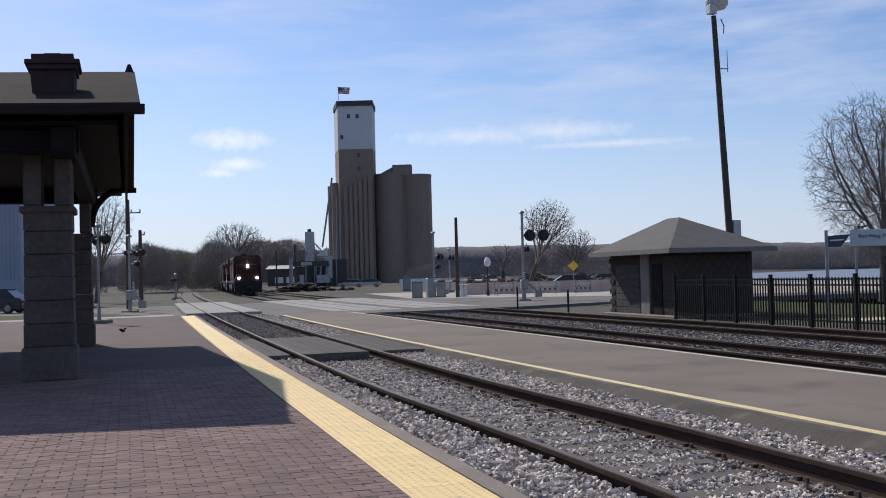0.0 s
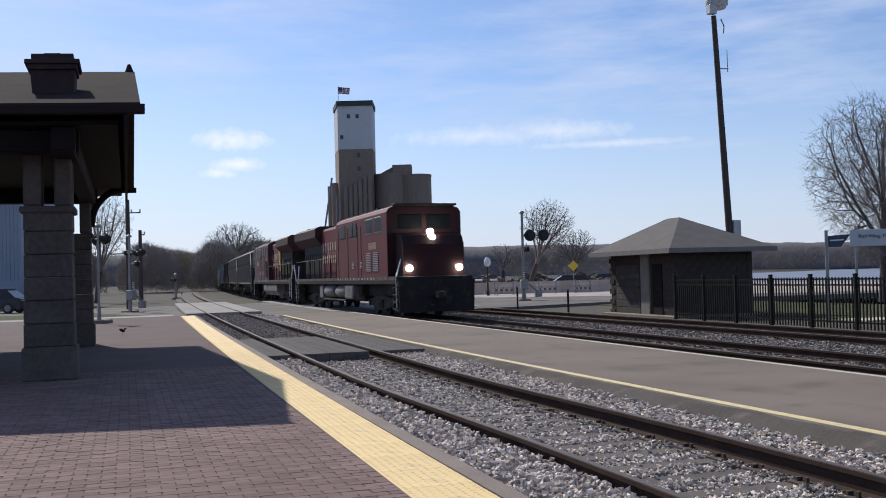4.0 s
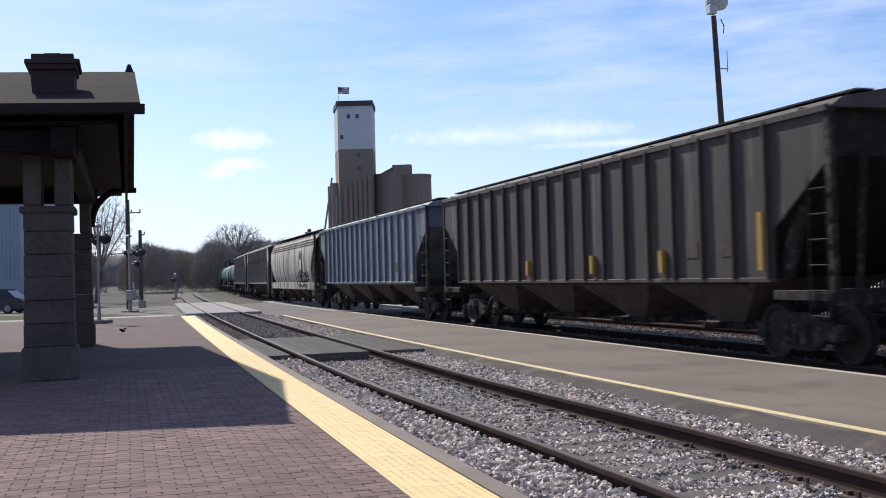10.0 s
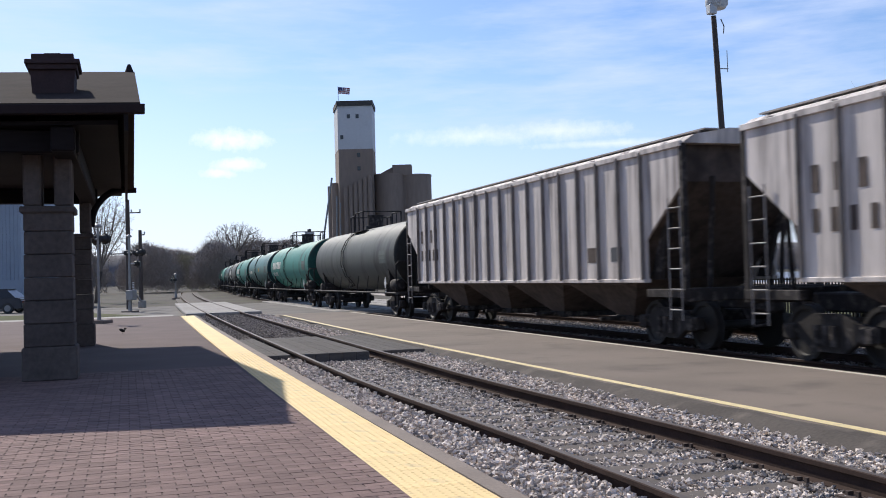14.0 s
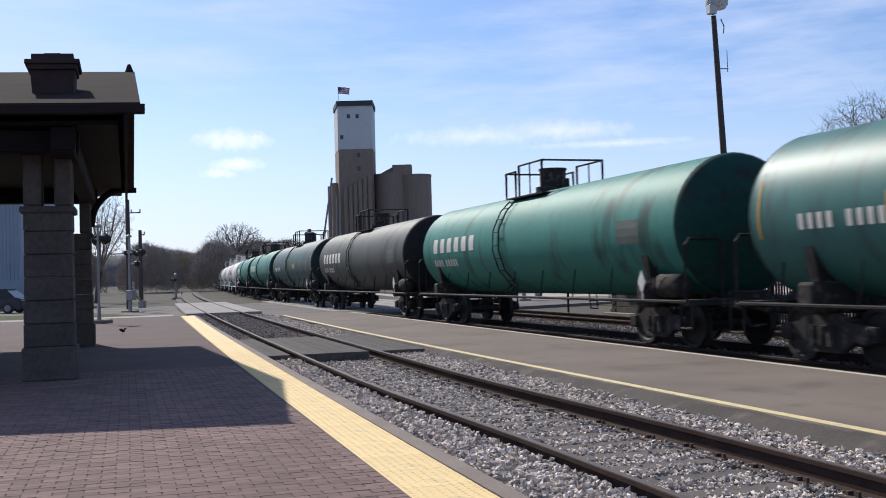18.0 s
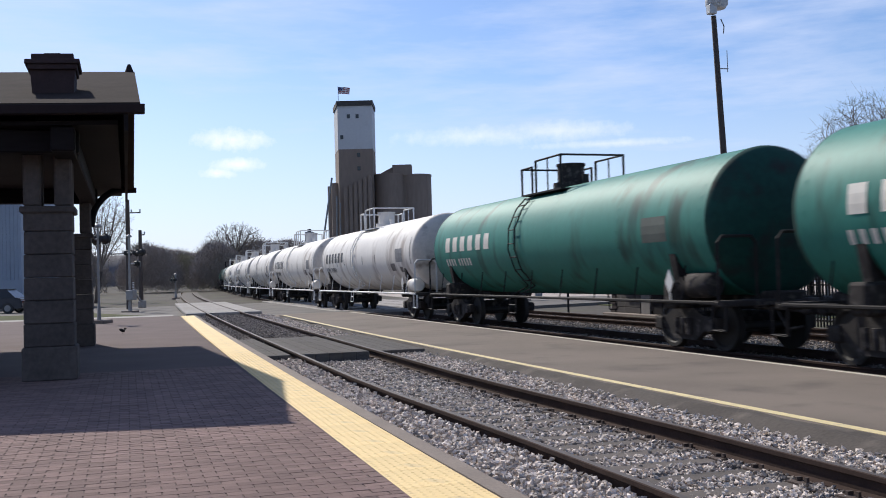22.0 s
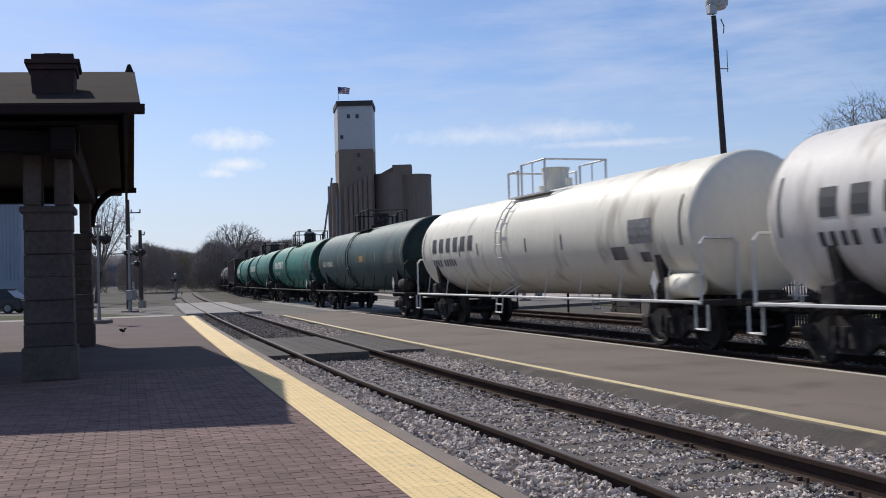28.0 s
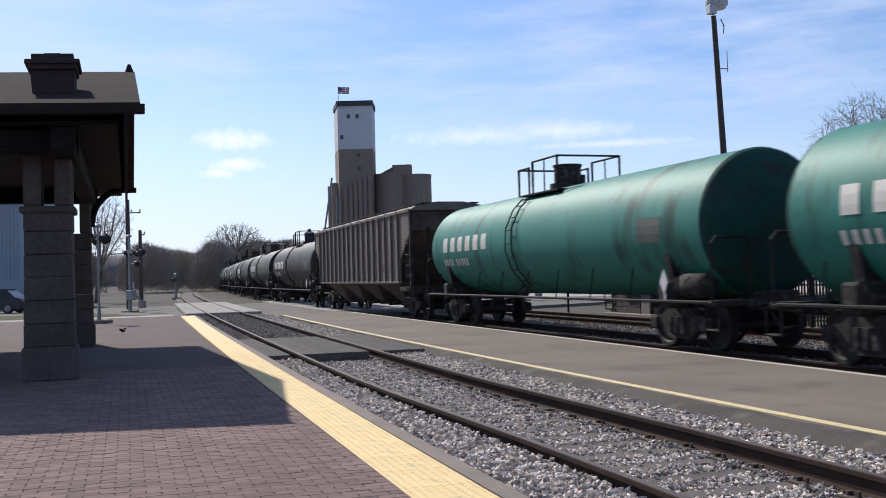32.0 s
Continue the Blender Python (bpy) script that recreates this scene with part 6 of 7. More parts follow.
woods("far_woods", "far bare woods below the bluff", [(-150 + i * 16 + rnd.uniform(-5, 5), 420 + rnd.uniform(-40, 40), 30, rnd.uniform(13, 18)) for i in range(9)], 10, 6, BRUSH)
woods("river_woods", "bare woods along the street and the far bank", [(-2 + i * 9 + rnd.uniform(-3, 3), 250 + rnd.uniform(-20, 20), 14, rnd.uniform(3.4, 5.0)) for i in range(8)], 12, 12, BRUSH)
woods("bank_woods", "bare woods on the far river bank", [(60 + i * 20 + rnd.uniform(-5, 5), 690 + rnd.uniform(-10, 10), 34, rnd.uniform(13, 19)) for i in range(19)], 13, 3.5, BRUSH)

# lawn by the river
bm = B()
slab(bm, [(19, -40), (31, -40), (30, 40), (30, 52), (24, 60), (22, 40)], "z", -0.5, -0.27)
tagged(part("lawn", bm, GRASS), "spring lawn with dry yellow patches by the river", "lawn", kind="structure")
PATHMAT = mat("pale path", (0.5, 0.44, 0.3), 0.9, scale=1, vary=0.2)
bm = B()
slab(bm, [(21, 25), (30, 24), (30, 25.2), (21, 26.4)], "z", -0.3, -0.262)
tagged(part("path", bm, PATHMAT), "pale gravel path across the river lawn", "path", kind="structure")

# ---- crossing signals and poles ----
SILVER = mat("aluminium signal paint", (0.27, 0.265, 0.26), 0.5, 0.3, scale=4, vary=0.2, bump=0.05)
BLACKPAINT = mat("black signal paint", (0.015, 0.015, 0.016), 0.6, scale=4, vary=0.3, bump=0.05)
REDLENS = mat("dark red lens", (0.12, 0.01, 0.01), 0.2, scale=4, vary=0.2, bump=0)
WHITEPAINT = mat("white sign paint", (0.72, 0.72, 0.7), 0.6, scale=3, vary=0.1, bump=0.05, stain=(0.5, 0.47, 0.42), amount=0.15)
REDPAINT = mat("faded red stripe paint", (0.1, 0.045, 0.042), 0.6, scale=3, vary=0.2, bump=0.05)
BOARD = mat("dusty barricade board", (0.5, 0.46, 0.41), 0.8, scale=3, vary=0.2, bump=0.1)
ORANGE = mat("dull orange barricade stripe", (0.16, 0.085, 0.06), 0.7, scale=3, vary=0.2, bump=0.05)


def signal(a, depth, height, label, face=0.0, flash=0.72, gate=0.0, second=False, base=-0.25, arms=(), disc=0.33, thick=0.075):
    """A level crossing signal: mast, crossed boards, pairs of hooded lamps, bell, gate mechanism."""
    ob = thing("crossing_signal", label, "crossing signal", "crossing signals", m=pose(*spot(a, depth, base), 0, 0, -17.4 + face))
    bm = B()
    box(bm, -0.35, 0.35, -0.35, 0.35, -0.2, 0.18, 0.03)
    part("foundation", bm, KERB, ob)
    bm = B()
    rod(bm, (0, 0, 0.18), (0, 0, height), thick, seg=12)
    rod(bm, (0, 0, 0.18), (0, 0, 0.75), thick * 1.85, thick * 1.2, seg=12)
    part("mast", bm, SILVER, ob, smooth=True)
    levels = list(arms) or [(height * flash, 0, -0.46, 0.46)] + ([(height * flash * 0.86, 60, -0.46, 0.46)] if second else [])
    for z, turn, *sides in levels:
        m = pose(0, 0, z, 0, 0, turn)
        bm = B()
        rod(bm, (min(sides[0], 0) - 0.1, -0.1, 0), (max(sides[-1], 0) + 0.1, -0.1, 0), 0.04, seg=8)
        arm = part("lamp_arm", bm, SILVER, ob)
        arm.matrix_basis = m
        for sx in sides:
            bm = B()
            lathe(bm, [(-0.2, disc), (-0.18, disc), (-0.16, 0.16), (0.02, 0.12), (0.06, 0.05)], "y", 24, (sx, -0.05, 0))
            lamp = part("lamp", bm, BLACKPAINT, arm, smooth=True)
            bm = B()
            lathe(bm, [(-0.34, 0.165), (-0.34, 0.15), (-0.2, 0.15)], "y", 20, (sx, -0.05, 0))
            part("hood", bm, BLACKPAINT, arm)
    bm = B()
    lathe(bm, [(0, 0.16), (0.06, 0.17), (0.12, 0.12), (0.15, 0.02)], "z", 16, (0, 0, height))
    part("bell", bm, SILVER, ob, smooth=True)
    if gate:
        bm = B()
        box(bm, -0.2, 0.2, -0.32, 0.12, 0.75, 1.3, 0.03)
        part("gate_mechanism", bm, SILVER, ob)
        bm = B()
        rod(bm, (0.25, -0.2, 1.05), (0.9, -0.2, 0.5), 0.06, seg=8)
        box(bm, 0.6, 1.0, -0.36, -0.05, 0.3, 0.7, 0.04)
        part("counterweight", bm, SILVER, ob)
        for i in range(10):
            bm = B()
            y0 = i * gate / 10
            box(bm, -0.05, 0.05, -0.26, -0.22, 1.2 + y0, 1.2 + y0 + gate / 10 - 0.01)
            g = part("gate_arm_board", bm, (WHITEPAINT, REDPAINT)[i % 2], ob)
    return ob


signal(-17.2, 55.4, 4.2, "aluminium crossing signal with black hooded lamps", 70, 0.80, 0.6, False, -0.25, ((3.35, 75, -0.75, -0.35, 0.4), (2.75, 20, 0.75)), 0.22, 0.06)
signal(-12.45, 36.5, 3.5, "aluminium crossing signal beside the station", 80, 0.86, 0, False, -0.05, ((3.1, 75, -0.1, 0.35),), 0.2, 0.04)
signal(4.57, 58, 5.1, "aluminium crossing signal with large black lamp discs", 8, 0.82, 0.6, False, -0.25, ((3.82, 0, 0.38, 1.18), (3.06, 80, 0.3, 0.85)))
signal(-0.7, 74, 4.75, "tall aluminium crossing signal with a gate mechanism", 12, 0.74, 0.6, False, -0.25, ((3.02, 60, 0.45, 1.1), (2.3, 70, 0.3, 0.9)))
signal(0.6, 100, 4.2, "crossing signal beyond the tracks", 70, 0.8, 0, False)
signal(-26.5, 100, 2.4, "low crossing signal across the street", -60, 0.8, 0, False)


def gate_arm(a0, a1, depth, z, label):
    ob = thing("crossing_gate", label, "crossing gate")
    n = 10
    for i in range(n):
        bm = B()
        p, q = spot(a0 + (a1 - a0) * i / n, depth, z), spot(a0 + (a1 - a0) * (i + 1) / n, depth, z)
        rod(bm, p, q, 0.07, seg=6)
        part("arm_board", bm, (WHITEPAINT, REDPAINT)[i % 2], ob)
    bm = B()
    x, y, _ = spot(a0, depth)
    box(bm, x - 0.25, x + 0.25, y - 0.25, y + 0.25, -0.3, z + 0.25, 0.04)
    part("gate_mechanism", bm, SILVER, ob)
    for k in (0.45, 0.9):
        bm = B()
        x, y, _ = spot(a0 + (a1 - a0) * k, depth)
        rod(bm, (x, y, -0.3), (x, y, z), 0.03, seg=6)
        part("prop", bm, SILVER, ob)
    return ob


gate_arm(-1.0, 4.4, 73, 1.0, "lowered red and white crossing gate")


def utility_pole(a, depth, height, arms, label, r=0.13, wood=True):
    ob = thing("utility_pole", label, "utility pole", "utility poles", m=pose(*spot(a, depth, -0.35), 0, 0, -17.4))
    bm = B()
    rod(bm, (0, 0, 0), (0, 0, height), r, r * 0.7, 10)
    part("pole", bm, POLEWOOD if wood else SILVER, ob, smooth=True)
    for z, w in arms:
        bm = B()
        box(bm, -w * 0.2, w, -0.04, 0.04, z - 0.035, z + 0.035, 0.008)
        part("crossarm", bm, POLEWOOD, ob)
        for k in (0.3, 0.95):
            bm = B()
            rod(bm, (w * k, 0, z + 0.05), (w * k, 0, z + 0.2), 0.05, seg=8)
            part("insulator", bm, LAMPGREY, ob)
    return ob


utility_pole(-19.3, 62, 6.9, ((6.1, 0.8), (3.6, -1.1)), "brown utility pole by the crossing", 0.17)
utility_pole(-19.6, 65.5, 5.2, ((4.9, 0.3),), "shorter brown utility pole by the crossing", 0.15)
utility_pole(0.95, 71, 5.8, (), "dark bare pole beside the tracks", 0.15)
utility_pole(-25.2, 172, 7.8, ((7.4, 0.9), (6.9, 0.9)), "far brown utility pole", 0.2)
utility_pole(-33.0, 200, 7.5, ((7.0, 0.9),), "far brown utility pole", 0.2)
utility_pole(-22.6, 150, 5.0, (), "pale post beside the far road", 0.35, False)

# white globe lamp, thin posts
lamp = thing("street_lamp", "black street lamp with a white globe", "street lamp", m=pose(*spot(3.3, 76, -0.3)))
bm = B()
rod(bm, (0, 0, 0), (0, 0, 2.3), 0.07, 0.05, 10)
rod(bm, (0, 0, 0), (0, 0, 0.5), 0.13, 0.09, 10)
part("post", bm, BLACKPAINT, lamp)
bm = B()
lathe(bm, [(2.3, 0.1), (2.4, 0.22), (2.6, 0.27), (2.85, 0.2), (2.98, 0.06)], "z", 16)
part("globe", bm, WHITEPAINT, lamp, smooth=True)
for a, d, h in ((3.36, 46.5, 1.15), (4.95, 40.5, 1.05)):
    mk = thing("marker_post", "thin dark marker post beside the second track", "post", "marker posts", m=pose(*spot(a, d, -0.32)))
    bm = B()
    rod(bm, (0, 0, 0), (0, 0, h), 0.045, seg=8)
    part("stake", bm, BLACKPAINT, mk)
    bm = B()
    rod(bm, (0, 0, h - 0.06), (0, 0, h), 0.055, seg=8)
    part("cap", bm, SILVER, mk)

# ---- barricades along the street works ----
for i, (a, w) in enumerate(((4.86, 1.9), (8.38, 1.8), (11.27, 1.6))):
    ob = thing("barricade", "white street barricade with orange striped boards", "barricade", "street barricades", m=pose(*spot(a, 82, -0.3), 0, 0, -17.4))
    for z in (0.3, 0.66):
        for k in range(9 if z < 0.5 else 1):
            bm = B()
            n = 9 if z < 0.5 else 1
            box(bm, -w / 2 + k * w / n, -w / 2 + (k + 1) * w / n - 0.005, -0.03, 0.03, z, z + 0.19)
            part("board", bm, (BOARD, ORANGE)[k % 2], ob)
    for sx in (-w / 2 + 0.2, w / 2 - 0.2):
        bm = B()
        pipe(bm, [(sx, -0.35, 0), (sx, 0.04, 1.05), (sx, 0.42, 0)], 0.03)
        part("leg", bm, SILVER, ob)
WALLTAN = mat("tan concrete barrier", (0.5, 0.385, 0.315), 0.9, scale=1, vary=0.2, bump=0.3)
for i in range(9):
    ob = thing("concrete_barrier", "tan concrete barrier block at the street works", "barrier", "concrete barriers", m=pose(*spot(2.6 + i * 1.62, 86 + 0.3 * (i % 2), -0.3), 0, 0, -17.4))
    bm = B()
    slab(bm, [(-0.3, 0), (0.3, 0), (0.28, 0.12), (0.12, 0.4), (0.1, 1.0), (-0.1, 1.0), (-0.12, 0.4), (-0.28, 0.12)], "x", -0.79, 0.79)
    part("block", bm, WALLTAN, ob)
    bm = B()
    pipe(bm, [(-0.5, 0, 1.0), (-0.5, 0, 1.06), (-0.3, 0, 1.06), (-0.3, 0, 1.0)], 0.02)
    part("lifting_loop", bm, SPIKE, ob)
for i in range(4):
    ob = thing("concrete_barrier", "white painted concrete barrier block", "barrier", "concrete barriers", m=pose(*spot(-6.6 + i * 1.75, 170, -0.3), 0, 0, -17.4))
    bm = B()
    slab(bm, [(-0.3, 0), (0.3, 0), (0.12, 0.5), (0.1, 1.3), (-0.1, 1.3), (-0.12, 0.5)], "x", -0.85, 0.85)
    part("block", bm, WHITEPAINT, ob)
# yellow warning sign
ws = thing("warning_sign", "yellow diamond warning sign on a thin post", "sign", m=pose(*spot(12.2, 95, -0.3), 0, 0, -17.4))
bm = B()
slab(bm, [(-0.5, 2.3), (0, 1.8), (0.5, 2.3), (0, 2.8)], "y", -0.03, 0.0)
part("plate", bm, mat("yellow sign paint", (0.65, 0.45, 0.04), 0.5, scale=3, vary=0.1), ws)
bm = B()
rod(bm, (0, 0.03, 0), (0, 0.03, 2.7), 0.04, seg=6)
part("post", bm, SILVER, ws)


# ---- vehicles ----
def car(m, paint, label, long=4.5):
    ob = thing("car", label, "car", "parked cars", m=m)
    h = long / 2
    bm = B()
    o = [(-h, 0.35), (-h + 0.05, 0.8), (-h + 0.25, 0.92), (h - 1.0, 0.9), (h - 0.1, 0.72), (h, 0.5), (h - 0.05, 0.3), (-h + 0.1, 0.28)]
    slab(bm, o, "x", -0.86, 0.86)
    bmesh.ops.bevel(bm, geom=list(bm.edges), offset=0.06, segments=2, affect="EDGES")
    part("body", bm, paint, ob, smooth=True)
    bm = B()
    a = [bm.verts.new(p) for p in ((-0.8, -h + 0.4, 0.9), (0.8, -h + 0.4, 0.9), (0.8, h - 1.1, 0.9), (-0.8, h - 1.1, 0.9))]
    b = [bm.verts.new(p) for p in ((-0.62, -h + 1.0, 1.4), (0.62, -h + 1.0, 1.4), (0.62, h - 1.9, 1.42), (-0.62, h - 1.9, 1.42))]
    for i in range(4):
        bm.faces.new((a[i], a[(i + 1) % 4], b[(i + 1) % 4], b[i]))
    part("window", bm, GLASSDARK, ob)
    bm = B()
    box(bm, -0.63, 0.63, -h + 0.95, h - 1.85, 1.39, 1.45, 0.02)
    part("roof", bm, paint, ob)
    for sx in (-0.78, 0.78):
        for y in (-h + 0.85, h - 0.85):
            bm = B()
            lathe(bm, [(-0.1, 0.05), (-0.1, 0.31), (0.1, 0.31), (0.1, 0.05)], "x", 20, (sx, y, 0.31))
            w = part("wheel", bm, BLACKPAINT, ob)
            bm = B()
            lathe(bm, [(-0.11, 0.03), (-0.11, 0.19), (0.11, 0.19), (0.11, 0.03)], "x", 16, (sx, y, 0.31))
            part("rim", bm, SILVER, w)
        for y, mt in ((h - 0.06, WHITEPAINT), (-h + 0.02, REDLENS)):
            bm = B()
            box(bm, sx * 0.75 - 0.15, sx * 0.75 + 0.15, y - 0.04, y + 0.04, 0.62, 0.74, 0.01)
            part("light", bm, mt, ob)
    return ob


DARKCAR = mat("dark blue car paint", (0.02, 0.025, 0.04), 0.25, 0.2, scale=2, vary=0.2, bump=0)
GREYCAR = mat("silver car paint", (0.4, 0.4, 0.41), 0.3, 0.5, scale=2, vary=0.1, bump=0)
REDCAR = mat("red truck paint", (0.25, 0.03, 0.03), 0.35, scale=2, vary=0.1, bump=0)
car(pose(*spot(-26.9, 60, -0.16), 0, 0, 72), DARKCAR, "dark blue car parked behind the station")
car(pose(*spot(-13.5, 180, -0.3), 0, 0, 70), GREYCAR, "silver car parked below the silos", 4.8)
car(pose(*spot(-17.0, 185, -0.3), 0, 0, 70), GREYCAR, "silver car parked below the silos", 4.6)
car(pose(*spot(12.2, 100, -0.3), 0, 0, 72), REDCAR, "red car beyond the street works", 4.8)
car(pose(*spot(17.5, 112, -0.3), 0, 0, 72), DARKCAR, "dark car beyond the street works", 4.8)

# ---- house behind the station ----
SIDING = mat("pale blue-grey siding", (0.3, 0.34, 0.4), 0.7, scale=1, vary=0.1, bump=0.1)
house = thing("house", "tall pale blue-grey sided building with dark windows", "building", m=pose(*spot(-34.3, 76, -0.3), 0, 0, -17.4))
bm = B()
box(bm, -14, 2.6, 0, 10, 0, 9.5)
part("wall", bm, SIDING, house)
for i in range(40):
    bm = B()
    box(bm, -9 + i * 0.29, -9 + i * 0.29 + 0.05, -0.05, 0.0, 2.2, 9.4)
    part("batten", bm, SIDING, house)
bm = B()
box(bm, -14, 2.65, -0.06, 0.0, 0, 0.7)
part("base", bm, KERB, house)
for x, z in ((-0.2, 1.0), (-3.2, 1.0), (-0.2, 4.6), (-3.2, 4.6), (-6.2, 4.6)):
    bm = B()
    box(bm, x - 0.55, x + 0.55, -0.1, -0.04, z, z + 1.5)
    w = part("window", bm, WHITEPAINT, house)
    bm = B()
    box(bm, x - 0.46, x + 0.46, -0.13, -0.1, z + 0.1, z + 1.4)
    part("pane", bm, GLASSDARK, w)
bm = B()
box(bm, -14.3, 2.9, -0.4, 10.3, 9.5, 9.75)
part("roof", bm, DARKMETAL, house)

# ---- works by the silos ----
PALEBOX = mat("pale weathered steel", (0.42, 0.41, 0.4), 0.7, scale=1.5, vary=0.2, bump=0.1, stain=(0.2, 0.17, 0.15), amount=0.3)
plant = thing("loading_plant", "grey steel loading plant with beams, ducts and a dust tower", "industrial plant", m=pose(*spot(-30.0, 215, -0.3), 0, 0, -17.4))
for nm, a, mt in (("shed", (-1.8, 5.4, 2, 8, 0, 4.4), DARKMETAL), ("tower", (0.3, 2.1, 3, 5, 4.4, 11.9), PALEBOX), ("cap", (0.8, 1.5, 3.5, 4.5, 11.9, 12.5), DARKMETAL), ("dust_duct", (4.9, 6.3, 0.4, 1.6, 1.8, 6.4), PALEBOX),
                  ("gantry", (-2.0, 5.6, 0.0, 0.7, 4.4, 5.5), DARKMETAL), ("sign_board", (-0.2, 2.1, -0.12, 0.0, 4.6, 5.3), PALEBOX), ("bin", (3.2, 5.8, -1.2, 0.6, 0.8, 2.5), PALEBOX), ("block_house", (6.2, 9.4, 1, 6, 0, 5.8), DARKMETAL),
                  ("cabinet", (-0.4, 0.5, -1.6, -1.0, 0.3, 2.6), PALEBOX), ("corner_post", (-2.5, -2.1, -0.3, 0.1, 0, 5.6), PALEBOX)):
    bm = B()
    box(bm, *a, 0.05)
    part(nm, bm, mt, plant)
bm = B()
slab(bm, [(2.6, 6.6), (5.0, 6.6), (5.0, 8.4)], "y", 2.0, 4.0)
part("canopy_roof", bm, WHITEWALL, plant)
for x in (-1.6, 0.7, 2.9, 5.3):
    bm = B()
    rod(bm, (x, 0.3, 0), (x, 0.3, 4.4), 0.16, seg=6)
    part("leg", bm, GALV, plant)
for k, (p, q, r) in enumerate((((2.1, 4, 9.5), (5.0, 3, 6.6), 0.16), ((2.6, 0.2, 0), (2.6, 0.2, 9.0), 0.12), ((7.2, 0.6, 0), (7.2, 0.6, 8.5), 0.14), ((3.9, -0.6, 2.4), (3.9, 0.4, 4.6), 0.2))):
    bm = B()
    rod(bm, p, q, r, seg=8)
    part("pipe", bm, GALV if k > 0 else PALEBOX, plant)
for k, (a, d, h, w) in enumerate(((-4.4, 120, 1.5, 0.9), (-2.0, 76, 1.25, 0.8), (-0.2, 76.5, 1.3, 0.7), (1.45, 75, 0.95, 0.5))):
    cabinet = thing("relay_cabinet", "grey steel signal relay cabinet beside the crossing" if k < 3 else "small white signal box beside the crossing", "cabinet", "relay cabinets", m=pose(*spot(a, d, -0.3), 0, 0, -17.4))
    bm = B()
    box(bm, -w / 2, w / 2, -0.3, 0.3, 0.1, h, 0.03)
    part("housing", bm, SILVER if k < 3 else WHITEPAINT, cabinet)
    bm = B()
    box(bm, -w / 2 + 0.06, w / 2 - 0.06, -0.325, -0.3, 0.2, h - 0.1, 0.01)
    part("door", bm, SILVER if k < 3 else WHITEPAINT, cabinet)
    bm = B()
    box(bm, -w / 2 - 0.05, w / 2 + 0.05, -0.36, 0.36, h, h + 0.05, 0.015)
    part("lid", bm, SILVER if k < 3 else WHITEPAINT, cabinet)
    bm = B()
    box(bm, -w / 2 - 0.08, w / 2 + 0.08, -0.38, 0.38, -0.05, 0.1, 0.02)
    part("foundation", bm, KERB, cabinet)
pile = thing("scrap_pile", "low dark pile of scrap and earth beside the road", "pile", kind="stuff")
rnd = random.Random(6)
bm = B()
for _ in range(160):
    t = rnd.gauss(0, 0.35)
    x, y, _ = spot(-19.5 + t * 6, 140 + rnd.uniform(-2, 2))
    s = rnd.uniform(0.15, 0.5)
    bmesh.ops.create_icosphere(bm, subdivisions=1, radius=s, matrix=Matrix.Translation((x, y, -0.2 + rnd.uniform(0, 0.9) * max(0, 1 - t * t * 2))) @ Matrix.Diagonal((rnd.uniform(0.6, 1.6), rnd.uniform(0.6, 1.4), rnd.uniform(0.4, 0.9), 1)))
part("rubble", bm, UNDER, pile)
heap = thing("brush_heap", "dark heaps of brush, earth and stored timber beyond the street works", "pile", kind="stuff")
rnd = random.Random(16)
bm = B()
for _ in range(260):
    t = rnd.random()
    x, y, _ = spot(2.0 + t * 17, 104 + rnd.uniform(-3, 3))
    s = rnd.uniform(0.12, 0.42)
    lift = rnd.uniform(0, 1.5) * (0.35 + 0.65 * abs(math.sin(t * 11)))
    bmesh.ops.create_cube(bm, size=s * 1.5, matrix=pose(x, y, -0.2 + lift, rnd.uniform(-40, 40), rnd.uniform(-40, 40), rnd.uniform(0, 180)) @ Matrix.Diagonal((rnd.uniform(0.6, 2.6), rnd.uniform(0.5, 1.2), rnd.uniform(0.3, 0.9), 1)))
part("brush", bm, TIMBER, heap)
far_hall = thing("warehouse", "long low grey warehouse with white doors", "warehouse", m=pose(*spot(-45, 270, -0.3), 0, 0, -17.4))
bm = B()
box(bm, -2, 12, 0, 10, 0, 4.6)
part("wall", bm, DARKMETAL, far_hall)
bm = B()
slab(bm, [(-0.6, 4.6), (10.6, 4.6), (5, 5.6)], "x", -2.4, 12.4)
part("roof", bm, GALV, far_hall)
for x in (0.0, 3.0):
    bm = B()
    box(bm, x, x + 2.2, -0.1, 0, 0.8, 2.4)
    part("door", bm, WHITEPAINT, far_hall)

# ---- flag: three stiff lengths of cloth, hinged one behind the other ----
flag = thing("flag", "red, white and blue striped flag on the tower", "flag", m=pose(89.7, 286.3, -0.3, 0, 0, -17.4) @ Matrix.Translation((-30.1, 2.0, 57.0)))
FLAG_LONG = 1.1
FLAG_PARTS = []
for k in range(3):
    bm = B()
    box(bm, 0, FLAG_LONG, -0.015, 0.015, 0, 2.0)
    cloth = part("cloth", bm, FLAGWHITE, flag)
    for i in range(4):
        for d in (-0.03, 0.016):
            bm = B()
            box(bm, 0.6 if k == 0 and i > 1 else 0.01, FLAG_LONG, d, d + 0.014, 0.02 + i * 0.54, 0.3 + i * 0.54)
            part("stripe", bm, FLAG, cloth)
    if k < 2:
        bm = B()
        box(bm, 0, FLAG_LONG if k == 0 else 0.35, -0.05, 0.05, 0.95, 1.99)
        part("canton", bm, FLAGBLUE, cloth)
    FLAG_PARTS.append(cloth)


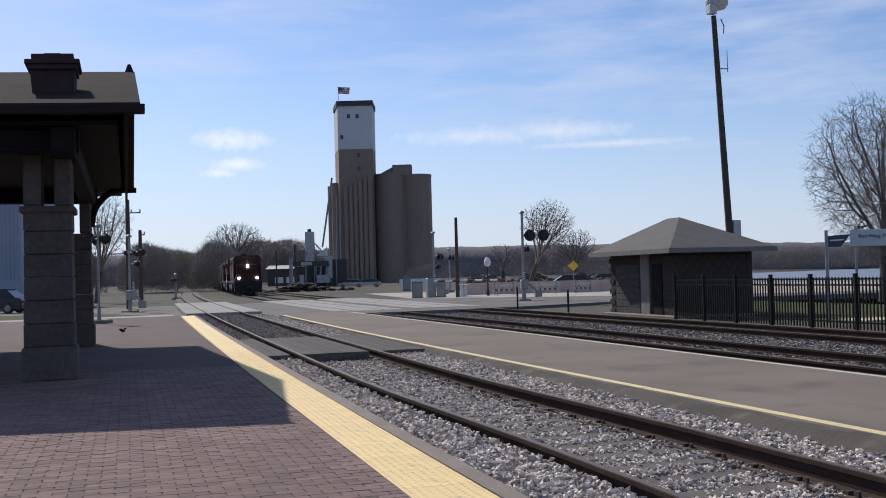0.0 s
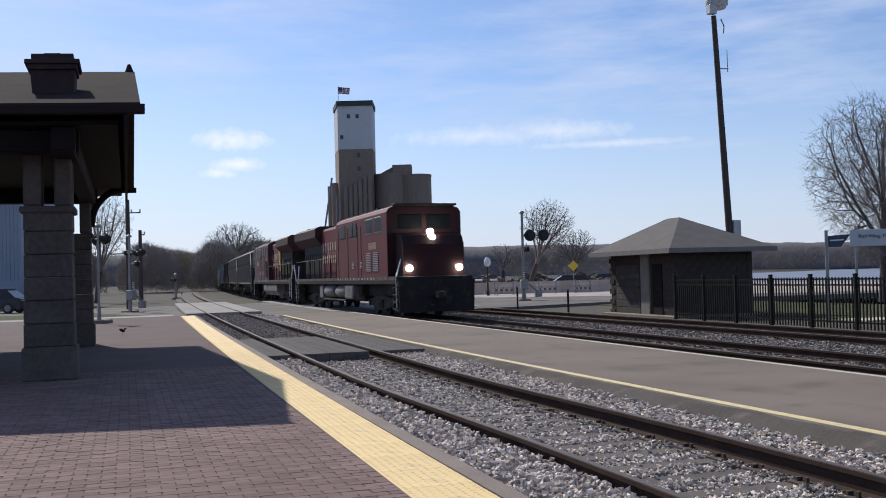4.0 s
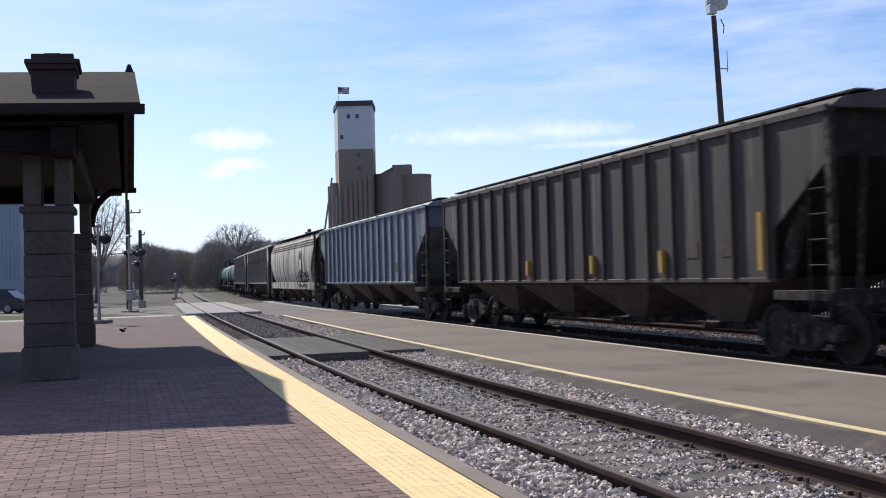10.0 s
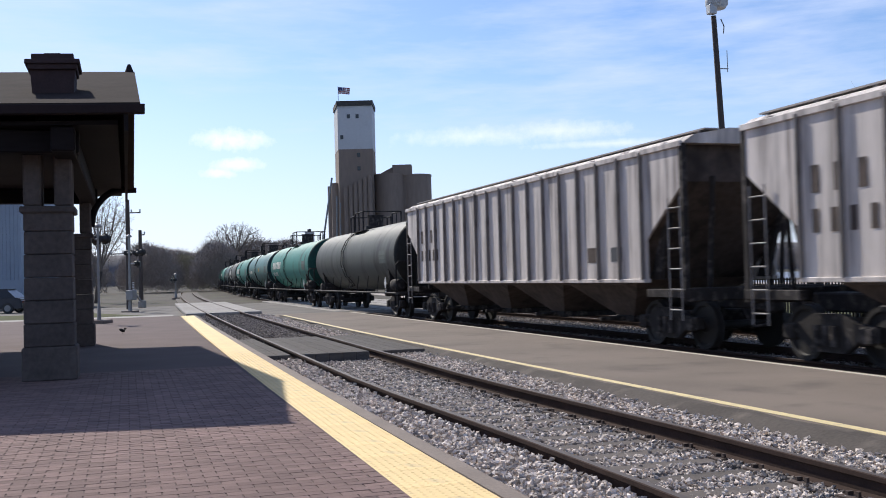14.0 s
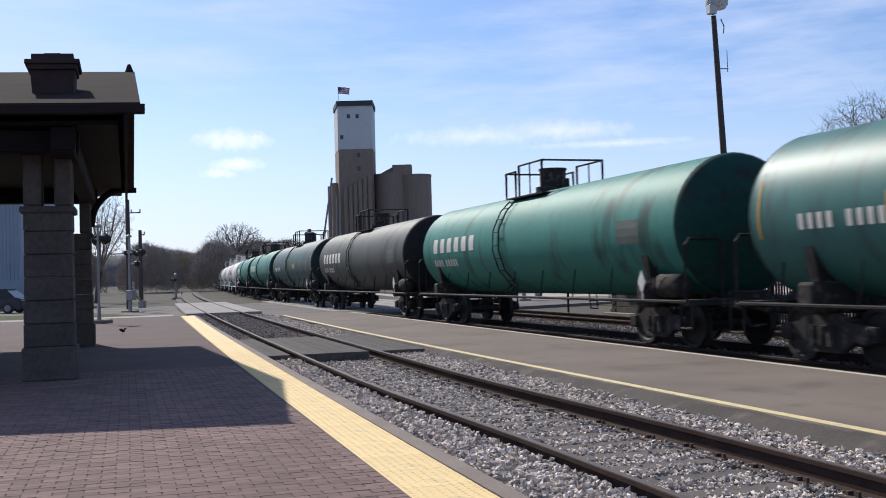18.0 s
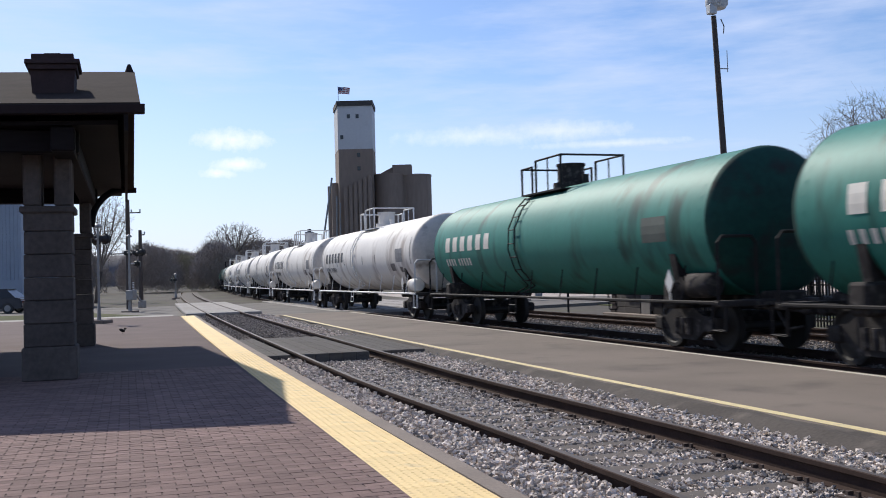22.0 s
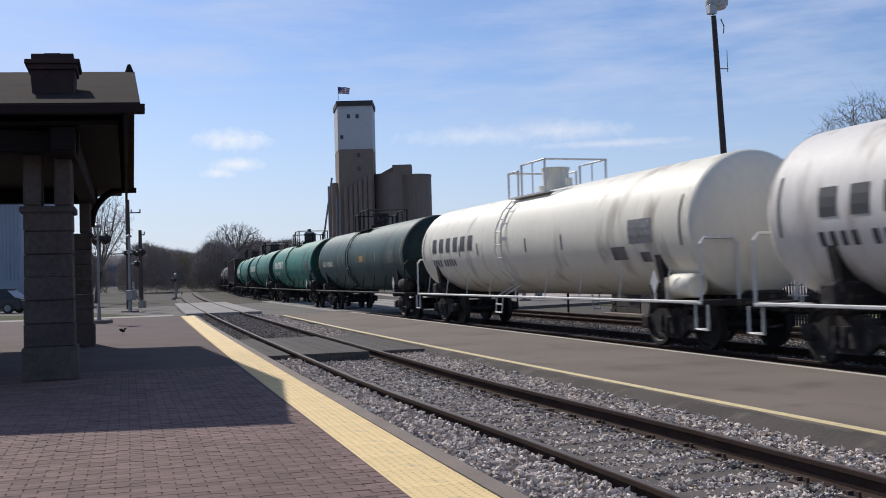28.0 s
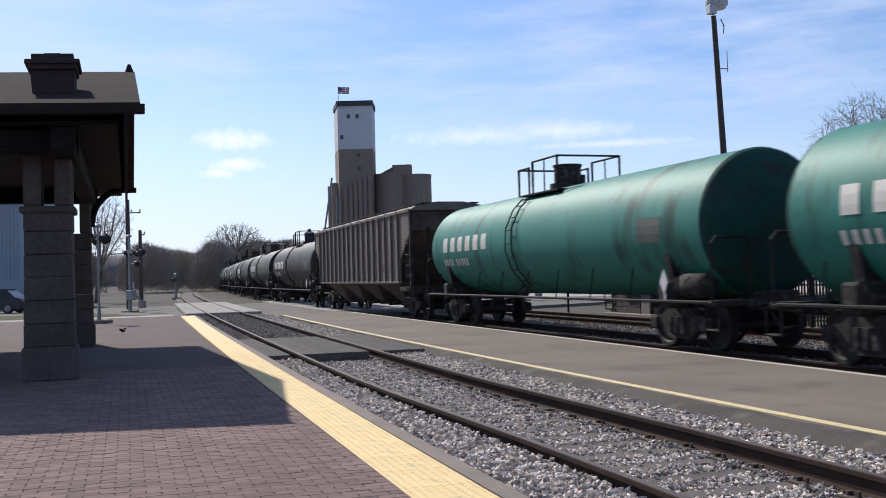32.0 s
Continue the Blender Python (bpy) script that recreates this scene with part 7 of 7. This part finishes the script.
def wave_flag():
    rows = [[], [], []]
    for i in range(129):
        t = i * 0.25
        x, y = 0.0, 0.0
        for k in range(3):
            turn = (6 + 9 * k) * math.sin(5.1 * t - 1.2 * k) + 5 * math.sin(1.7 * t + k)
            rows[k].append((t, pose(x, y, -0.08 * k, 0, 3 * k, turn)))
            x, y = x + FLAG_LONG * math.cos(radians(turn)), y + FLAG_LONG * math.sin(radians(turn))
    for cloth, r in zip(FLAG_PARTS, rows):
        walk(cloth, r)


# ---- station signs by the fence ----
SIGNBLUE = mat("dark blue sign enamel", (0.02, 0.035, 0.08), 0.4, scale=3, vary=0.1, bump=0)
SIGNPALE = mat("pale grey sign board", (0.5, 0.52, 0.54), 0.6, scale=3, vary=0.08, bump=0)
st = thing("station_sign", "dark blue slanted sign on a grey post", "sign", m=pose(*spot(11.45, 30.2, -0.3), 0, 0, -17.4))
bm = B()
rod(bm, (0, 0, 0), (0, 0, 2.75), 0.05, seg=10)
part("post", bm, SILVER, st)
bm = B()
slab(bm, [(0.04, 2.25), (0.42, 2.25), (0.72, 2.62), (0.04, 2.58)], "y", -0.03, 0.03)
plate = part("plate", bm, SIGNBLUE, st)
bm = B()
slab(bm, [(0.1, 2.42), (0.5, 2.44), (0.5, 2.48), (0.1, 2.46)], "y", -0.04, -0.031)
part("stripe", bm, WHITEPAINT, plate)
nb = thing("name_board", "pale station name board on two posts", "sign", m=pose(*spot(12.3, 30.2, -0.3), 0, 0, -17.4))
bm = B()
box(bm, -0.15, 1.7, -0.02, 0.02, 2.25, 2.75, 0.01)
part("board", bm, SIGNPALE, nb)
for x in (0.05, 1.6):
    bm = B()
    rod(bm, (x, 0.06, 0), (x, 0.06, 2.7), 0.04, seg=8)
    part("post", bm, SILVER, nb)
txt = bpy.data.curves.new("name", "FONT")
txt.body, txt.size, txt.extrude = "Red Wing, MN", 0.16, 0.004
tob = bpy.data.objects.new("lettering_source", txt)
scene.collection.objects.link(tob)
bpy.context.view_layer.update()
tm = bpy.data.meshes.new_from_object(tob.evaluated_get(bpy.context.evaluated_depsgraph_get()))
bpy.data.objects.remove(tob)
tm.materials.append(LETTERDARK)
lt = part("lettering", tm, None, nb)
lt.matrix_basis = pose(0.1, -0.026, 2.5, 90, 0, 0)

# small dark bird on the platform
bird = thing("bird", "small dark bird standing on the brick platform", "bird", m=pose(*spot(-9.05, 28.4, 0.0)))
bird.scale = (0.6, 0.6, 0.6)
bm = B()
bmesh.ops.create_uvsphere(bm, u_segments=12, v_segments=8, radius=1, matrix=pose(0, 0, 0.17, 0, 25, 0) @ Matrix.Diagonal((0.14, 0.075, 0.075, 1)))
part("body", bm, UNDER, bird, smooth=True)
bm = B()
bmesh.ops.create_uvsphere(bm, u_segments=10, v_segments=8, radius=0.05, matrix=Matrix.Translation((0.13, 0, 0.24)))
rod(bm, (0.17, 0, 0.24), (0.22, 0, 0.235), 0.015, 0.002, 6)
part("head", bm, UNDER, bird, smooth=True)
for y in (-0.03, 0.03):
    bm = B()
    rod(bm, (0, y, 0), (0, y, 0.12), 0.008, seg=5)
    part("leg", bm, UNDER, bird)

# ---- tactile strip: plates with domes ----
strip = thing("tactile_strip", "yellow tactile warning strip along the brick platform edge", "tactile paving", kind="structure")


def plate_shape(domes):
    def build(bm):
        box(bm, -0.258, 0.258, -0.3042, 0.3042, -0.05, 0.0, 0.002)
        if domes:
            for i in range(8):
                for j in range(9):
                    x, y = -0.225 + i * 0.0643, -0.27 + j * 0.0675
                    bmesh.ops.create_cone(bm, cap_ends=True, segments=6, radius1=0.014, radius2=0.009, depth=0.0024, matrix=Matrix.Translation((x, y, 0.0012)))
    return build


y = -6.0
k = 0
while y < 43.5:
    x = 1.965 + 0.0002 * y * y + 0.004 * y * 0.5
    p = put("plate", ("tactile", 4 < y < 20), plate_shape(4 < y < 20), TACTILE, strip, pose(x - 0.03, y, 0.0, 0, 0, -0.02 * y))
    y += 0.61
bm = B()
ribbon(bm, left_line, -30, 44, 3, [(1.69, -0.4), (1.69, -0.03), (2.25, -0.03), (2.25, -0.4)])
part("bed", bm, KERB, strip)

# ---- ballast stones ----
def stones(name, label, line, s0, s1, o0, o1, z, count, size, seed, keep, material=STONE, heap=0.0):
    """Loose broken stone: many small eight-sided lumps, joined. Denser where the camera is near."""
    rng = np.random.default_rng(seed)
    base = np.array([(1, 0, 0), (-1, 0, 0), (0, 1, 0), (0, -1, 0), (0, 0, 1), (0, 0, -1)], float)
    tri = np.array([(0, 2, 4), (2, 1, 4), (1, 3, 4), (3, 0, 4), (2, 0, 5), (1, 2, 5), (3, 1, 5), (0, 3, 5)])
    s = s0 + (s1 - s0) * rng.random(count) ** 1.7
    o = o0 + (o1 - o0) * rng.random(count)
    ok = keep(s, o, rng.random(count))
    s, o = s[ok], o[ok]
    n = len(s)
    lumps = []
    for _ in range(80):
        q, _r = np.linalg.qr(rng.normal(size=(3, 3)))
        lumps.append(((base * rng.uniform(0.6, 1.25, (6, 1)) * np.array([1.0, 0.85, 0.6])) @ q) * np.array([1.0, 1.0, 0.8]))
    lumps = np.array(lumps)
    if line is siding_at:
        x, y = siding_x(s) + o, s
    else:
        h = np.interp(s, SGRID, PH)
        x, y = np.interp(s, SGRID, PX) + o * np.cos(h), np.interp(s, SGRID, PY) - o * np.sin(h)
    r = size * rng.uniform(0.55, 1.4, n)
    p = lumps[rng.integers(0, 80, n)] * r[:, None, None]
    p[:, :, 0] += x[:, None]
    p[:, :, 1] += y[:, None]
    p[:, :, 2] += (z + rng.uniform(-0.3, 0.55 + heap, n) * r)[:, None]
    f = (tri[None] + 6 * np.arange(n)[:, None, None]).reshape(-1, 3)
    me = bpy.data.meshes.new(name)
    me.from_pydata(p.reshape(-1, 3), [], f)
    me.materials.append(material)
    return tagged(part(name, me, None), label, "ballast", kind="stuff")


def clear(s, o):
    return (np.abs(np.abs(o) - 0.7525) > 0.055) & ~((s > 18.85) & (s < 24.65))


def off_ties(s, o, u):
    """Few stones on the ties themselves where the track is swept clean, more farther on."""
    on_tie = (np.abs(((s - 2.0) % 0.53) - 0.265) > 0.16) & (np.abs(o) < 0.72)
    return clear(s, o) & (~on_tie | (u < np.clip((s - 9.5) * 0.07, 0.04, 0.7)))


stones("ballast_stones", "pale grey broken limestone ballast between the siding rails", siding_at, 3.0, 46.0, -0.75, 0.75, -0.186, 70000, 0.026, 1, lambda s, o, u: off_ties(s, o, u) & (s < 19), STONE, 0.5)
stones("ballast_heap", "pale grey broken limestone heaped along the kerb", siding_at, 3.0, 46.0, -1.62, -0.78, -0.135, 64000, 0.028, 4, lambda s, o, u: clear(s, o) & (s < 19) & (siding_x(s) + o > 2.43 + 0.0002 * s * s), STONE, 1.4)
stones("ballast_shoulder", "pale grey broken ballast heaped beside the siding", siding_at, 3.0, 44.0, 0.82, 1.95, -0.13, 90000, 0.028, 2, lambda s, o, u: clear(s, o) & (siding_x(s) + o < 5.5 + 0.0003 * np.clip(s - 15, 0, 99) ** 2 + 0.12 * (u - 0.5)), STONE, 1.6)
stones("dirty_ballast", "brown dirty ballast on the siding beyond the foot crossing", siding_at, 24.6, 46.4, -1.3, 1.7, -0.15, 30000, 0.036, 9, lambda s, o, u: clear(s, o), DUST, 0.6)
stones("dusty_stones", "brown dusty stones at the foot of the siding rails", siding_at, 3.0, 40.0, 0.5, 0.7, -0.165, 9000, 0.025, 6, off_ties, DUST)
stones("ballast_main", "grey broken ballast between the main tracks", main_at, 11.0, 55.0, -1.9, 6.3, -0.325, 40000, 0.042, 3, lambda s, o, u: (np.abs(np.abs(o) - 0.75) > 0.06) & (np.abs(np.abs(o - 4.3) - 0.75) > 0.06), DUST)

# ---- bricks of the platform ----
bb = B()
box(bb, -0.0955, 0.0955, -0.0488, 0.0488, -0.05, 0.0, 0.002)
brick_mesh = mesh("brick", bb, BRICK)
rng = np.random.default_rng(7)
vs, fs = [], []
n_parts = 0
row = 0
y = 4.5
while y < 17.0:
    x = -5.2 + (0.1 if row % 2 else 0.0)
    while x < 1.77:
        dz = float(rng.uniform(-0.0015, 0.0015))
        if 6.2 < y < 8.6 and -0.8 < x < 1.5 and n_parts < 300:
            p = part("brick", brick_mesh, None, brick_platform)
            p.matrix_basis = pose(x, y, 0.004 + dz, float(rng.uniform(-0.4, 0.4)), float(rng.uniform(-0.3, 0.3)), float(rng.uniform(-0.6, 0.6)))
            n_parts += 1
        else:
            n = len(vs)
            z = 0.004 + dz
            t = float(rng.uniform(-0.001, 0.001))
            wear = float(rng.uniform(0.0, 0.004))
            for zz, g in ((-0.006, 0.0), (z - 0.002, 0.0), (z, 0.002)):
                a, b = 0.0962 - g - wear, 0.0484 - g - wear
                xa = min(x + a, 1.69)
                vs += [(x - a, y - b, zz + t), (xa, y - b, zz - t), (xa, y + b, zz - t), (x - a, y + b, zz + t)]
            for k in (0, 4):
                for i in range(4):
                    fs.append((n + k + i, n + k + (i + 1) % 4, n + k + 4 + (i + 1) % 4, n + k + 4 + i))
            fs.append((n + 8, n + 9, n + 10, n + 11))
        x += 0.2
    y += 0.1
    row += 1
me = bpy.data.meshes.new("bricks")
me.from_pydata(vs, [], fs)
me.materials.append(BRICK)
tagged(part("bricks", me, None, brick_platform), kind="stuff")

motions()
